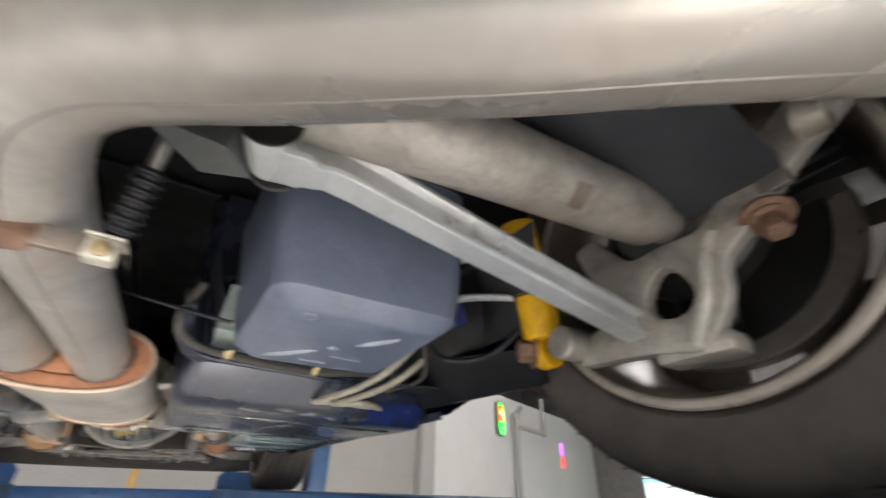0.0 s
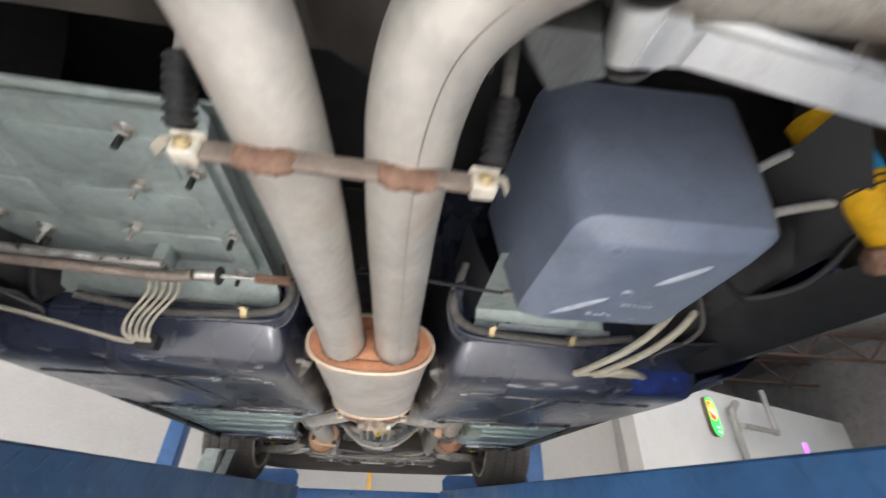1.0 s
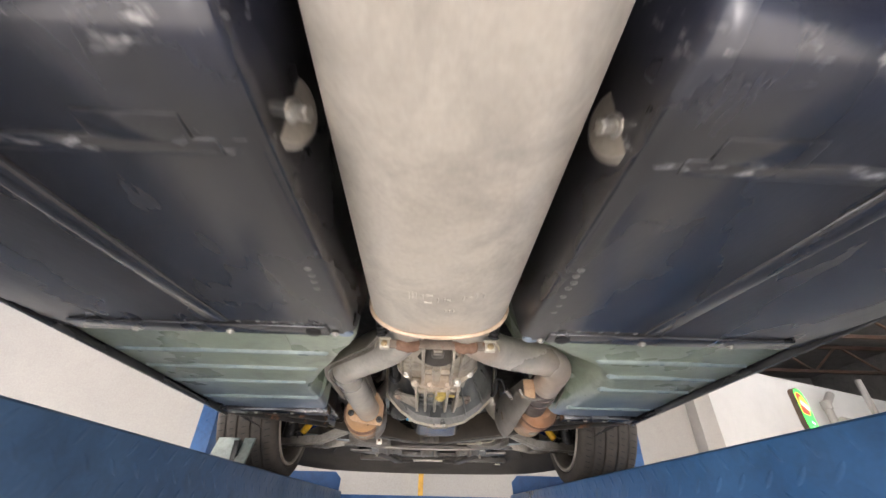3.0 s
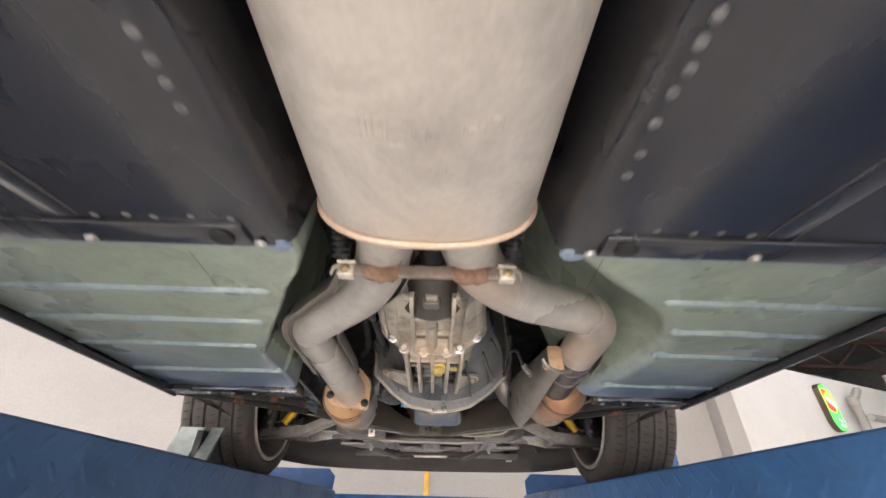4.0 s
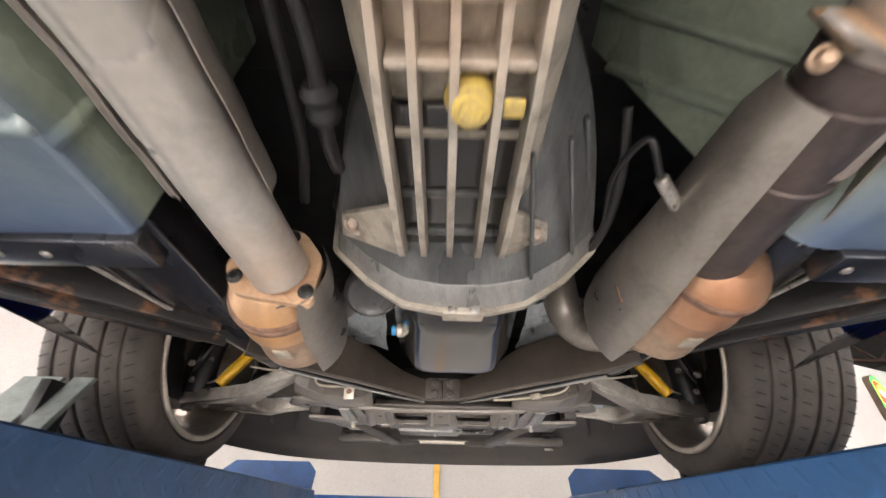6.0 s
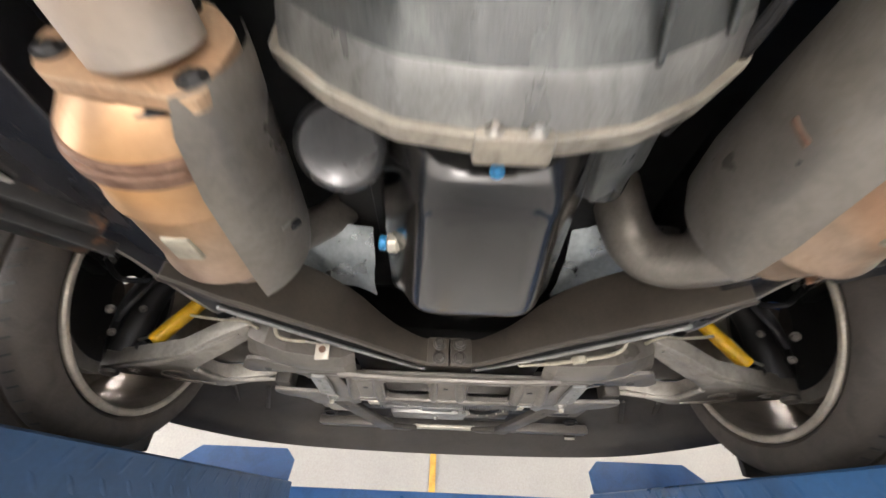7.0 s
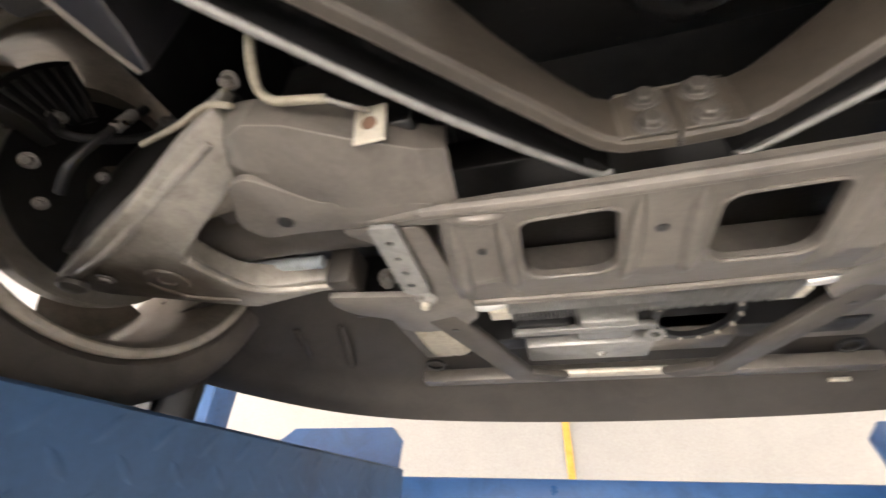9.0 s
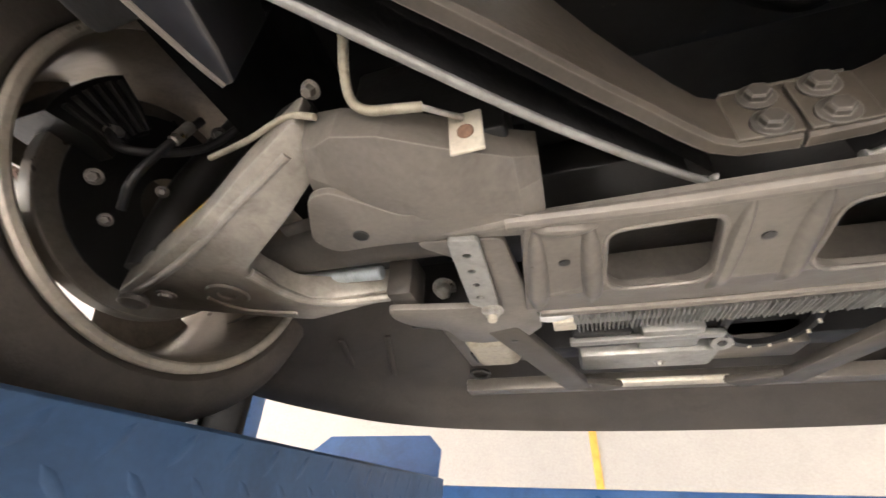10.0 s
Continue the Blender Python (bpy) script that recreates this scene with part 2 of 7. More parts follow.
    "hose": material("pale_plastic_hose", (0.42, 0.385, 0.30), (0.30, 0.265, 0.20), 0.45, 0.0, 40, 200, 0.1, 0.8),
    "foil": material("crumpled_foil", (0.30, 0.325, 0.33), (0.20, 0.215, 0.22), 0.36, 0.85, 30, 120, 0.08, 1.0, grime=0.2),
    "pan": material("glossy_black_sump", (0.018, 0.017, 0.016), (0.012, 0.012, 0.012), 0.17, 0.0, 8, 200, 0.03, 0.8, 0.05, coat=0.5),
    # White paint set darker to hold back strong light on the front wall.
    "wall": material("white_wall_lowered", (0.37, 0.358, 0.338), (0.345, 0.333, 0.316), 0.7, 0.0, 1.2, 60, 0.05, 0.6, grime=0.06),
    "wallgrey": material("pale_grey_wall", (0.62, 0.63, 0.62), (0.56, 0.57, 0.57), 0.7, 0.0, 0.8, 50, 0.05, 0.8),
    "floor": material("pale_epoxy_floor", (0.74, 0.72, 0.68), (0.66, 0.64, 0.60), 0.35, 0.0, 1.3, 40, 0.05, 0.8, spots=(0.30, 0.29, 0.28), spot_scale=2.5, spot_edge=0.66),
    "asphalt": material("outside_asphalt", (0.06, 0.06, 0.058), (0.045, 0.045, 0.045), 0.85, 0.0, 2, 80, 0.3),
    "roof": material("corrugated_roof_steel", (0.26, 0.245, 0.235), (0.20, 0.185, 0.175), 0.6, 0.2, 2, 40, 0.1, 0.9),
    "truss": material("dark_roof_steel", (0.10, 0.08, 0.07), (0.16, 0.08, 0.05), 0.6, 0.2, 3, 60, 0.1, 0.9),
    "stripe": material("yellow_wall_stripe", (0.62, 0.36, 0.06), (0.57, 0.32, 0.05), 0.6, 0.0, 6, 100, 0.05),
    "redseal": material("red_sealant", (0.62, 0.09, 0.04), (0.5, 0.07, 0.03), 0.6, 0.0, 40, 200, 0.3),
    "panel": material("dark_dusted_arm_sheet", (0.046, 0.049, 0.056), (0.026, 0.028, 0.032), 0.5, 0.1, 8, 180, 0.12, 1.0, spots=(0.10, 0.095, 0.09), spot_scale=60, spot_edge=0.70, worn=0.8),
    "flange": material("pale_rusted_flange", (0.60, 0.42, 0.27), (0.46, 0.27, 0.15), 0.55, 0.3, 22, 200, 0.2, 1.0, spots=(0.26, 0.14, 0.08), spot_scale=35, spot_edge=0.66, worn=0.5),
    "filter": material("glossy_dark_canister", (0.06, 0.06, 0.06), (0.04, 0.04, 0.04), 0.26, 0.3, 9, 200, 0.03, 0.8, 0.05, coat=0.3),
    "bellrim": material("pale_cast_aluminium", (0.38, 0.375, 0.355), (0.17, 0.17, 0.165), 0.38, 0.45, 14, 220, 0.12, 1.1, stretch=(1.5, 0.6, 1)),
    "lamp": glow("lamp_tube", (1.0, 0.97, 0.92), 45.0),
    "led_green": glow("green_led", (0.05, 1.0, 0.10), 0.55),
    "led_red": glow("red_led", (1.0, 0.05, 0.03), 0.6),
    "led_amber": glow("amber_led", (1.0, 0.55, 0.05), 0.55),
    "led_white": glow("warm_led", (1.0, 0.75, 0.55), 0.5),
    "led_pale": glow("pale_lit_panel", (0.9, 1.0, 0.95), 0.45),
    "led_sky": glow("sky_lit_band", (0.35, 0.75, 1.0), 0.45),
    "led_violet": glow("violet_led", (0.65, 0.15, 1.0), 0.6),
}



def add_overspray_or_sheen(m, color, y0, y1, amount, z1=9.0):
    """Overspray of another paint, or sheen as colour, thickening along the car from y0 to y1 with a broken edge, on
    what lies under z1.
    """
    n, link = m.node_tree.nodes, m.node_tree.links.new
    bsdf = n["Principled BSDF"]
    old = bsdf.inputs["Base Color"].links[0].from_socket
    tex, sep, ns, add, mr, mix = (n.new("ShaderNode" + k) for k in ("TexCoord", "SeparateXYZ", "TexNoise", "Math", "MapRange", "Mix"))
    link(tex.outputs["Object"], sep.inputs[0])
    link(tex.outputs["Object"], ns.inputs[0])
    ns.inputs["Scale"].default_value, ns.inputs["Detail"].default_value = 9, 5
    add.operation = "MULTIPLY_ADD"
    add.inputs[1].default_value = 0.22
    link(ns.outputs[0], add.inputs[0])
    link(sep.outputs[1], add.inputs[2])
    mr.inputs[1].default_value, mr.inputs[2].default_value = y0 + 0.11, y1 + 0.11
    mr.inputs[3].default_value, mr.inputs[4].default_value = 0.0, amount
    link(add.outputs[0], mr.inputs[0])
    under, mul = n.new("ShaderNodeMapRange"), n.new("ShaderNodeMath")
    under.inputs[1].default_value, under.inputs[2].default_value = z1, z1 + 0.025
    under.inputs[3].default_value, under.inputs[4].default_value = 1.0, 0.0
    link(sep.outputs[2], under.inputs[0])
    mul.operation = "MULTIPLY"
    link(mr.outputs[0], mul.inputs[0])
    link(under.outputs[0], mul.inputs[1])
    mix.data_type = "RGBA"
    mix.inputs[7].default_value = (*color, 1)
    link(mul.outputs[0], mix.inputs[0])
    link(old, mix.inputs[6])
    link(mix.outputs[2], bsdf.inputs["Base Color"])


add_overspray_or_sheen(M["green"], (0.070, 0.115, 0.22), 1.74, 2.10, 0.85, 1.908)
# Blue tint on the black pans, partly paint, partly sky sheen in colour.
add_overspray_or_sheen(M["black"], (0.030, 0.042, 0.095), 0.94, 0.85, 0.3)


def add_scuffs(m, y0, y1, color):
    """Broken pale scrapes on the coating along a scraped edge between y0 and y1."""
    n, link = m.node_tree.nodes, m.node_tree.links.new
    bsdf = n["Principled BSDF"]
    old = bsdf.inputs["Base Color"].links[0].from_socket
    tex, sep, mp, ns, band, edge, mul, mix = (n.new("ShaderNode" + k) for k in ("TexCoord", "SeparateXYZ", "Mapping", "TexNoise", "MapRange", "MapRange", "Math", "Mix"))
    link(tex.outputs["Object"], sep.inputs[0])
    link(tex.outputs["Object"], mp.inputs[0])
    mp.inputs["Scale"].default_value = (0.55, 1.6, 1)
    link(mp.outputs[0], ns.inputs[0])
    ns.inputs["Scale"].default_value, ns.inputs["Detail"].default_value, ns.inputs["Roughness"].default_value = 46, 7, 0.65
    band.interpolation_type = "SMOOTHSTEP"
    mid = n.new("ShaderNodeMath")
    mid.operation = "PINGPONG"
    mid.inputs[1].default_value = (y1 - y0) / 2
    off = n.new("ShaderNodeMath")
    off.operation = "SUBTRACT"
    off.inputs[1].default_value = y0
    off.use_clamp = False
    link(sep.outputs[1], off.inputs[0])
    cl = n.new("ShaderNodeClamp")
    cl.inputs[2].default_value = y1 - y0
    link(off.outputs[0], cl.inputs[0])
    link(cl.outputs[0], mid.inputs[0])
    link(mid.outputs[0], band.inputs[0])
    band.inputs[1].default_value, band.inputs[2].default_value = 0.0, (y1 - y0) / 2
    edge.inputs[1].default_value, edge.inputs[2].default_value = 0.56, 0.66
    link(ns.outputs[0], edge.inputs[0])
    mul.operation = "MULTIPLY"
    link(band.outputs[0], mul.inputs[0])
    link(edge.outputs[0], mul.inputs[1])
    mix.data_type = "RGBA"
    mix.inputs[7].default_value = (*color, 1)
    link(mul.outputs[0], mix.inputs[0])
    link(old, mix.inputs[6])
    link(mix.outputs[2], bsdf.inputs["Base Color"])


def add_stain_or_shade(m, centre, radius, color, amount, scale=14):
    """A stain, or shade put into the colour, with a ragged edge round a point of the car."""
    n, link = m.node_tree.nodes, m.node_tree.links.new
    bsdf = n["Principled BSDF"]
    old = bsdf.inputs["Base Color"].links[0].from_socket
    tex, mp, grad, ns, add, mr, mix = (n.new("ShaderNode" + k) for k in ("TexCoord", "Mapping", "TexGradient", "TexNoise", "Math", "MapRange", "Mix"))
    grad.gradient_type = "SPHERICAL"
    reach = radius * 2.0
    mp.inputs["Scale"].default_value = (1 / reach, 1 / reach, 1 / reach)
    mp.inputs["Location"].default_value = tuple(-c / reach for c in centre)
    link(tex.outputs["Object"], mp.inputs[0])
    link(mp.outputs[0], grad.inputs[0])
    link(tex.outputs["Object"], ns.inputs[0])
    ns.inputs["Scale"].default_value, ns.inputs["Detail"].default_value = scale, 6
    add.operation = "MULTIPLY_ADD"
    add.inputs[1].default_value = 0.8
    link(ns.outputs[0], add.inputs[0])
    link(grad.outputs[1], add.inputs[2])
    mr.inputs[1].default_value, mr.inputs[2].default_value = 0.45, 1.2
    mr.inputs[3].default_value, mr.inputs[4].default_value = 0.0, amount
    link(add.outputs[0], mr.inputs[0])
    mix.data_type = "RGBA"
    mix.inputs[7].default_value = (*color, 1)
    link(mr.outputs[0], mix.inputs[0])
    link(old, mix.inputs[6])
    link(mix.outputs[2], bsdf.inputs["Base Color"])


# heat and dirt stains on the exhaust
add_stain_or_shade(M["pipe"], (0.318, 1.775, 1.93), 0.10, (0.46, 0.33, 0.23), 0.6)
add_stain_or_shade(M["pipe"], (0.075, 1.56, 1.91), 0.05, (0.48, 0.33, 0.22), 0.5)
add_stain_or_shade(M["pipe"], (-0.223, 2.16, 1.90), 0.05, (0.42, 0.30, 0.21), 0.6)
add_stain_or_shade(M["pipe"], (-0.11, 0.17, 1.925), 0.055, (0.20, 0.19, 0.18), 0.75, 34)
add_stain_or_shade(M["pipe"], (0.05, 0.60, 1.90), 0.05, (0.34, 0.31, 0.27), 0.6, 20)
add_stain_or_shade(M["pipe"], (0.33, 2.0, 1.93), 0.05, (0.30, 0.22, 0.17), 0.7)
# Rear pipe bend: its grime, deepened to give shade missing there.
add_stain_or_shade(M["pipe"], (0.30, 0.05, 1.91), 0.20, (0.34, 0.305, 0.255), 0.65, 7)
add_stain_or_shade(M["pipe"], (0.20, 0.11, 1.90), 0.10, (0.17, 0.155, 0.14), 0.6, 60)
add_stain_or_shade(M["heat"], (-0.238, 2.270, 1.86), 0.045, (0.72, 0.38, 0.14), 0.75, 9)
add_stain_or_shade(M["heat"], (0.372, 2.23, 1.88), 0.06, (0.50, 0.22, 0.10), 0.8, 9)
add_stain_or_shade(M["heat"], (-0.252, 2.44, 1.87), 0.04, (0.30, 0.22, 0.18), 0.7, 12)
add_stain_or_shade(M["muffler"], (0.0, 1.40, 1.885), 0.04, (0.62, 0.46, 0.32), 0.35, 16)
add_stain_or_shade(M["cast"], (0.01, 1.85, 1.915), 0.05, (0.62, 0.43, 0.29), 0.4, 30)
for s in (-1, 1):
    # grease round the ball joints, with the shade of the recessed webs painted in
    add_stain_or_shade(M["arm"], (s * 0.640, 2.915, 1.895), 0.085, (0.030, 0.023, 0.017), 1.0, 11)
    add_stain_or_shade(M["arm"], (s * 0.560, 2.935, 1.895), 0.050, (0.060, 0.045, 0.032), 0.85, 20)
add_scuffs(M["black"], 0.868, 0.912, (0.34, 0.33, 0.33))
add_scuffs(M["black"], 0.970, 0.998, (0.26, 0.26, 0.27))


# ---- shape helpers ----
def V3(*p):
    return Vector(p)


def thing(name, at, label, category, group="", kind=""):
    ob = new(name)
    ob.location, ob.empty_display_size = at, 0.05
    return tagged(ob, label, category, group, kind)


def part(name, bm, mat, parent=None, label="", sharp=35):
    bmesh.ops.recalc_face_normals(bm, faces=bm.faces)
    me = bpy.data.meshes.new(name)
    bm.to_mesh(me)
    bm.free()
    me.materials.append(M[mat])
    me.shade_smooth()
    me.set_sharp_from_angle(angle=radians(sharp))
    ob = new(name, me)
    if parent is not None:
        ob.parent = parent
        if parent.parent is None:
            ob.location = -parent.location
    if label:
        tagged(ob, label)
    return ob


def box(x0, x1, y0, y1, z0, z1, bevel=0.003, bm=None, seg=2):
    b = bmesh.new()
    bmesh.ops.create_cube(b, size=1)
    for v in b.verts:
        v.co = V3(x0 + (x1 - x0) * (v.co.x + 0.5), y0 + (y1 - y0) * (v.co.y + 0.5), z0 + (z1 - z0) * (v.co.z + 0.5))
    if bevel:
        bmesh.ops.bevel(b, geom=b.edges[:], offset=bevel, segments=seg, affect="EDGES", profile=0.5)
    return join(bm, b)


def join(bm, b):
    if bm is None:
        return b
    me = bpy.data.meshes.new("tmp")
    b.to_mesh(me)
    b.free()
    bm.from_mesh(me)
    bpy.data.meshes.remove(me)
    return bm


def beam(p, q, w, h, bevel=0.003, bm=None, up=(0, 0, 1)):
    """A bar from p to q, w wide and h high."""
    p, q = Vector(p), Vector(q)
    d = (q - p)
    f = d.normalized()
    s = f.cross(Vector(up)).normalized()
    u = s.cross(f)
    b = box(-w / 2, w / 2, 0, d.length, -h / 2, h / 2, bevel)
    m = Matrix((s, f, u)).transposed().to_4x4()
    m.translation = p
    b.transform(m)
    return join(bm, b)


def smooth_path(pts, n=8):
    pts = [Vector(p) for p in pts]
    ext = [2 * pts[0] - pts[1]] + pts + [2 * pts[-1] - pts[-2]]
    out = []
    for i in range(1, len(ext) - 2):
        a, b, c, d = ext[i - 1:i + 3]
        for k in range(n):
            t = k / n
            out.append(0.5 * ((2 * b) + (c - a) * t + (2 * a - 5 * b + 4 * c - d) * t * t + (3 * b - a - 3 * c + d) * t ** 3))
    return out + [pts[-1]]


def frames(path):
    res, u = [], None
    for i, p in enumerate(path):
        f = (path[min(i + 1, len(path) - 1)] - path[max(i - 1, 0)]).normalized()
        if u is None:
            u = V3(0, 0, 1) if abs(f.z) < 0.9 else V3(1, 0, 0)
        u = (u - f * u.dot(f)).normalized()
        res.append((p, f, f.cross(u), u))
    return res


def loft(loops, closed=True, caps=True, bm=None):
    b = bm or bmesh.new()
    rows = [[b.verts.new(p) for p in lp] for lp in loops]
    n = len(rows[0])
    for r0, r1 in zip(rows, rows[1:]):
        for i in range(n if closed else n - 1):
            b.faces.new((r0[i], r0[(i + 1) % n], r1[(i + 1) % n], r1[i]))
    if caps and closed:
        b.faces.new(rows[0][::-1])
        b.faces.new(rows[-1])
    return b


def tube(pts, r, seg=16, n=8, bm=None, arc=None, rough=True, caps=True):
    """A round bar along pts. r: a number, or a function of 0..1."""
    path = smooth_path(pts, n) if rough else [Vector(p) for p in pts]
    fs = frames(path)
    loops = []
    for i, (p, f, s, u) in enumerate(fs):
        rr = r(i / (len(fs) - 1)) if callable(r) else r
        loops.append([p + rr * (math.cos(a) * s + math.sin(a) * u) for a in (2 * math.pi * k / seg for k in range(seg))])
    return loft(loops, bm=bm, caps=caps)


def trough(pts, r0, r1, a0, a1, seg=12, n=8):
    """A curved sheet that follows pts, between two radii and two angles (degrees, 90 is up)."""
    fs = frames(smooth_path(pts, n))
    angles = [radians(a0 + (a1 - a0) * k / seg) for k in range(seg + 1)]
    loops = []
    for p, f, s, u in fs:
        wob = 1 + 0.05 * noise.noise(p * 18)
        loops.append([p + wob * r0 * (math.cos(a) * s + math.sin(a) * u) for a in angles] + [p + wob * r1 * (math.cos(a) * s + math.sin(a) * u) for a in reversed(angles)])
    return loft(loops)


def lathe(profile, at, axis, seg=32, bm=None, closed=False):
    """Turns a profile of (radius, height) round an axis."""
    axis = Vector(axis).normalized()
    s = axis.orthogonal().normalized()
    u = axis.cross(s)
    at = Vector(at)
    b = bm or bmesh.new()
    rows = []
    for r, h in profile:
        rows.append([b.verts.new(at + axis * h + r * (math.cos(a) * s + math.sin(a) * u)) for a in (2 * math.pi * k / seg for k in range(seg))])
    pairs = list(zip(rows, rows[1:])) + ([(rows[-1], rows[0])] if closed else [])
    for r0, r1 in pairs:
        for i in range(seg):
            b.faces.new((r0[i], r0[(i + 1) % seg], r1[(i + 1) % seg], r1[i]))
    if not closed:
        b.faces.new(rows[0][::-1])
        b.faces.new(rows[-1])
    return b


def rod(p, q, r, seg=20, bevel=0.002, bm=None):
    d = (Vector(q) - Vector(p)).length
    return lathe([(r - bevel, 0), (r, bevel), (r, d - bevel), (r - bevel, d)], p, Vector(q) - Vector(p), seg, bm)


def hexbolt(at, axis, r=0.009, h=0.008, bm=None, washer=True):
    """A hex head with its washer, its base at at."""
    b = bm or bmesh.new()
    if washer:
        lathe([(r * 1.5, 0), (r * 1.5, 0.0018), (r * 1.3, 0.0024)], at, axis, 18, b)
    lathe([(r, 0.002), (r, h), (r * 0.82, h + 0.0015)], at, axis, 6, b)
    return b


def plate(outer, holes, z0, z1, bevel=0.0):
    """A flat plate with holes, from outlines in plan."""
    b = bmesh.new()
    edges = []
    for lp in [outer] + list(holes):
        vs = [b.verts.new((x, y, z0)) for x, y in lp]
        edges += [b.edges.new((vs[i], vs[(i + 1) % len(vs)])) for i in range(len(vs))]
    bmesh.ops.triangle_fill(b, use_beauty=True, edges=edges)
    top = bmesh.ops.extrude_face_region(b, geom=b.faces[:])
    for v in top["geom"]:
        if isinstance(v, bmesh.types.BMVert):
            v.co.z = z1
    if bevel:
        rim = [e for e in b.edges if len(e.link_faces) == 2 and abs(e.link_faces[0].normal.dot(e.link_faces[1].normal)) < 0.5 and abs(e.verts[0].co.z - z0) < 1e-6 and abs(e.verts[1].co.z - z0) < 1e-6]
        b.normal_update()
        bmesh.ops.bevel(b, geom=rim, offset=bevel, segments=2, affect="EDGES", profile=0.5)
    return b


def rounded(pts, r=0.01, n=4):
    """The outline pts with its corners rounded."""
    out = []
    k = len(pts)
    for i in range(k):
        a, b, c = Vector(pts[i - 1]), Vector(pts[i]), Vector(pts[(i + 1) % k])
        d0, d1 = (a - b), (c - b)
        q = min(r, d0.length * 0.45, d1.length * 0.45)
        p0, p1 = b + d0.normalized() * q, b + d1.normalized() * q
        for j in range(n + 1):
            t = j / n
            out.append(tuple((1 - t) ** 2 * p0 + 2 * t * (1 - t) * b + t * t * p1))
    return out


def oval(cx, cz, a, b, y, n=2.4, seg=48):
    pts = []
    for k in range(seg):
        t = 2 * math.pi * k / seg
        c, s = math.cos(t), math.sin(t)
        pts.append(V3(cx + a * math.copysign(abs(c) ** (2 / n), c), y, cz + b * math.copysign(abs(s) ** (2 / n), s)))
    return pts


def lerp(xs, ys, x):
    return float(np.interp(x, xs, ys))


def mirror(pts, s):
    return [(s * p[0], *p[1:]) for p in pts]


# ---- the workshop ----
FX0, FY0, FX1, FY1 = -9.2, 5.04, 4.3, 7.4          # front wall
OX, OY = 13.9, 11.45                               # end of the slanting wall
tagged(part("floor", box(-9.6, 15, -9, 17, -0.2, 0, 0), "floor"), "pale grey coated concrete workshop floor", "floor", kind="structure")
tagged(part("ground", box(-120, 120, -120, 120, -0.4, -0.21, 0), "asphalt"), "dark asphalt outside the workshop", "ground", kind="structure")


def wall(name, p, q, z0, z1, mat, label, t=0.2, bm=None):
    b = beam((*p, (z0 + z1) / 2), (*q, (z0 + z1) / 2), t, z1 - z0, 0, bm)
    return tagged(part(name, b, mat), label, "wall", kind="structure")


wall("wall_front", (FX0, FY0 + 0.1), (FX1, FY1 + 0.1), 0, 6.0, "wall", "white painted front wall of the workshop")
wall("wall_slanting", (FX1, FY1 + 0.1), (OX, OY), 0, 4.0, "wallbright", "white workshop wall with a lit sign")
west = beam((-8.8, -2.4, 3.0), (-8.8, -8, 3.0), 0.2, 6.0, 0)
beam((-8.8, 4.6, 3.0), (-8.8, 5.1, 3.0), 0.2, 6.0, 0, west)
beam((-8.8, -2.4, 4.75), (-8.8, 4.6, 4.75), 0.2, 2.5, 0, west)
tagged(part("wall_west", west, "wall"), "white workshop wall with a wide doorway", "wall", kind="structure")
south = beam((-8.8, -5.5, 3.0), (-6.6, -5.5, 3.0), 0.2, 6.0, 0)
beam((7.6, -5.5, 3.0), (14.0, -5.5, 3.0), 0.2, 6.0, 0, south)
beam((-6.6, -5.5, 4.95), (7.6, -5.5, 4.95), 0.2, 2.1, 0, south)
tagged(part("wall_south", south, "wall"), "white workshop wall with a wide doorway", "wall", kind="structure")
wall("wall_north", (-8.8, 15.0), (14.0, 15.0), 0, 6.0, "roof", "dark far wall of the workshop")
wall("wall_east", (14.0, -5.5), (14.0, 15.0), 0, 6.0, "roof", "dark workshop side wall")
tagged(part("ceiling", box(-9.6, 15, -7, 17, 6.0, 6.15, 0), "roof"), "dark corrugated steel workshop roof", "ceiling", kind="structure")
tagged(part("trim", box(4.16, 4.44, 7.12, 7.40, 0, 6.0, 0.01), "wall"), "white pilaster at the corner of the wall", "trim", kind="structure")
tagged(part("baseboard", beam((FX0, FY0 - 0.012, 0.05), (FX1, FY1 - 0.012, 0.05), 0.024, 0.1, 0.003), "wallgrey"), "grey skirting along the front wall", "baseboard", kind="structure")

stripe = beam((-0.06, 6.618, 0.0), (-0.06, 6.618, 3.2), 0.062, 0.006, 0.001, up=(0, 1, 0))
tagged(part("wall_stripe", stripe, "stripe"), "yellow vertical stripe painted on white wall", "stripe", kind="structure")


def strip_lamp():
    t = thing("ceiling_lamp", (0, 0, 5.9), "long white fluorescent lamp under the roof", "lamp", "workshop ceiling lamps")
    part("housing", box(-0.09, 0.09, -0.8, 0.8, 5.90, 6.0, 0.01), "wall", t)
    part("tube", rod((0, -0.75, 5.875), (0, 0.75, 5.875), 0.03, 12), "lamp", t, "glowing white tube")
    return t


lamp0 = strip_lamp()
for lx, ly in ((-3.2, 0), (-3.2, 3.5), (3.2, 0), (3.2, 3.5), (6.5, 2), (6.5, 6.5), (0, -3)):
    copy_thing(lamp0, Matrix.Translation((lx, ly, 5.9)))
lamp0.location = (10.0, 6.0, 5.9)


def roof_truss(y):
    t = thing("roof_truss", (4.0, y, 5.5), "dark brown steel lattice roof truss", "truss", "roof trusses")
    part("upper_chord", beam((-8.7, y, 5.95), (13.92, y, 5.85), 0.10, 0.10), "truss", t)
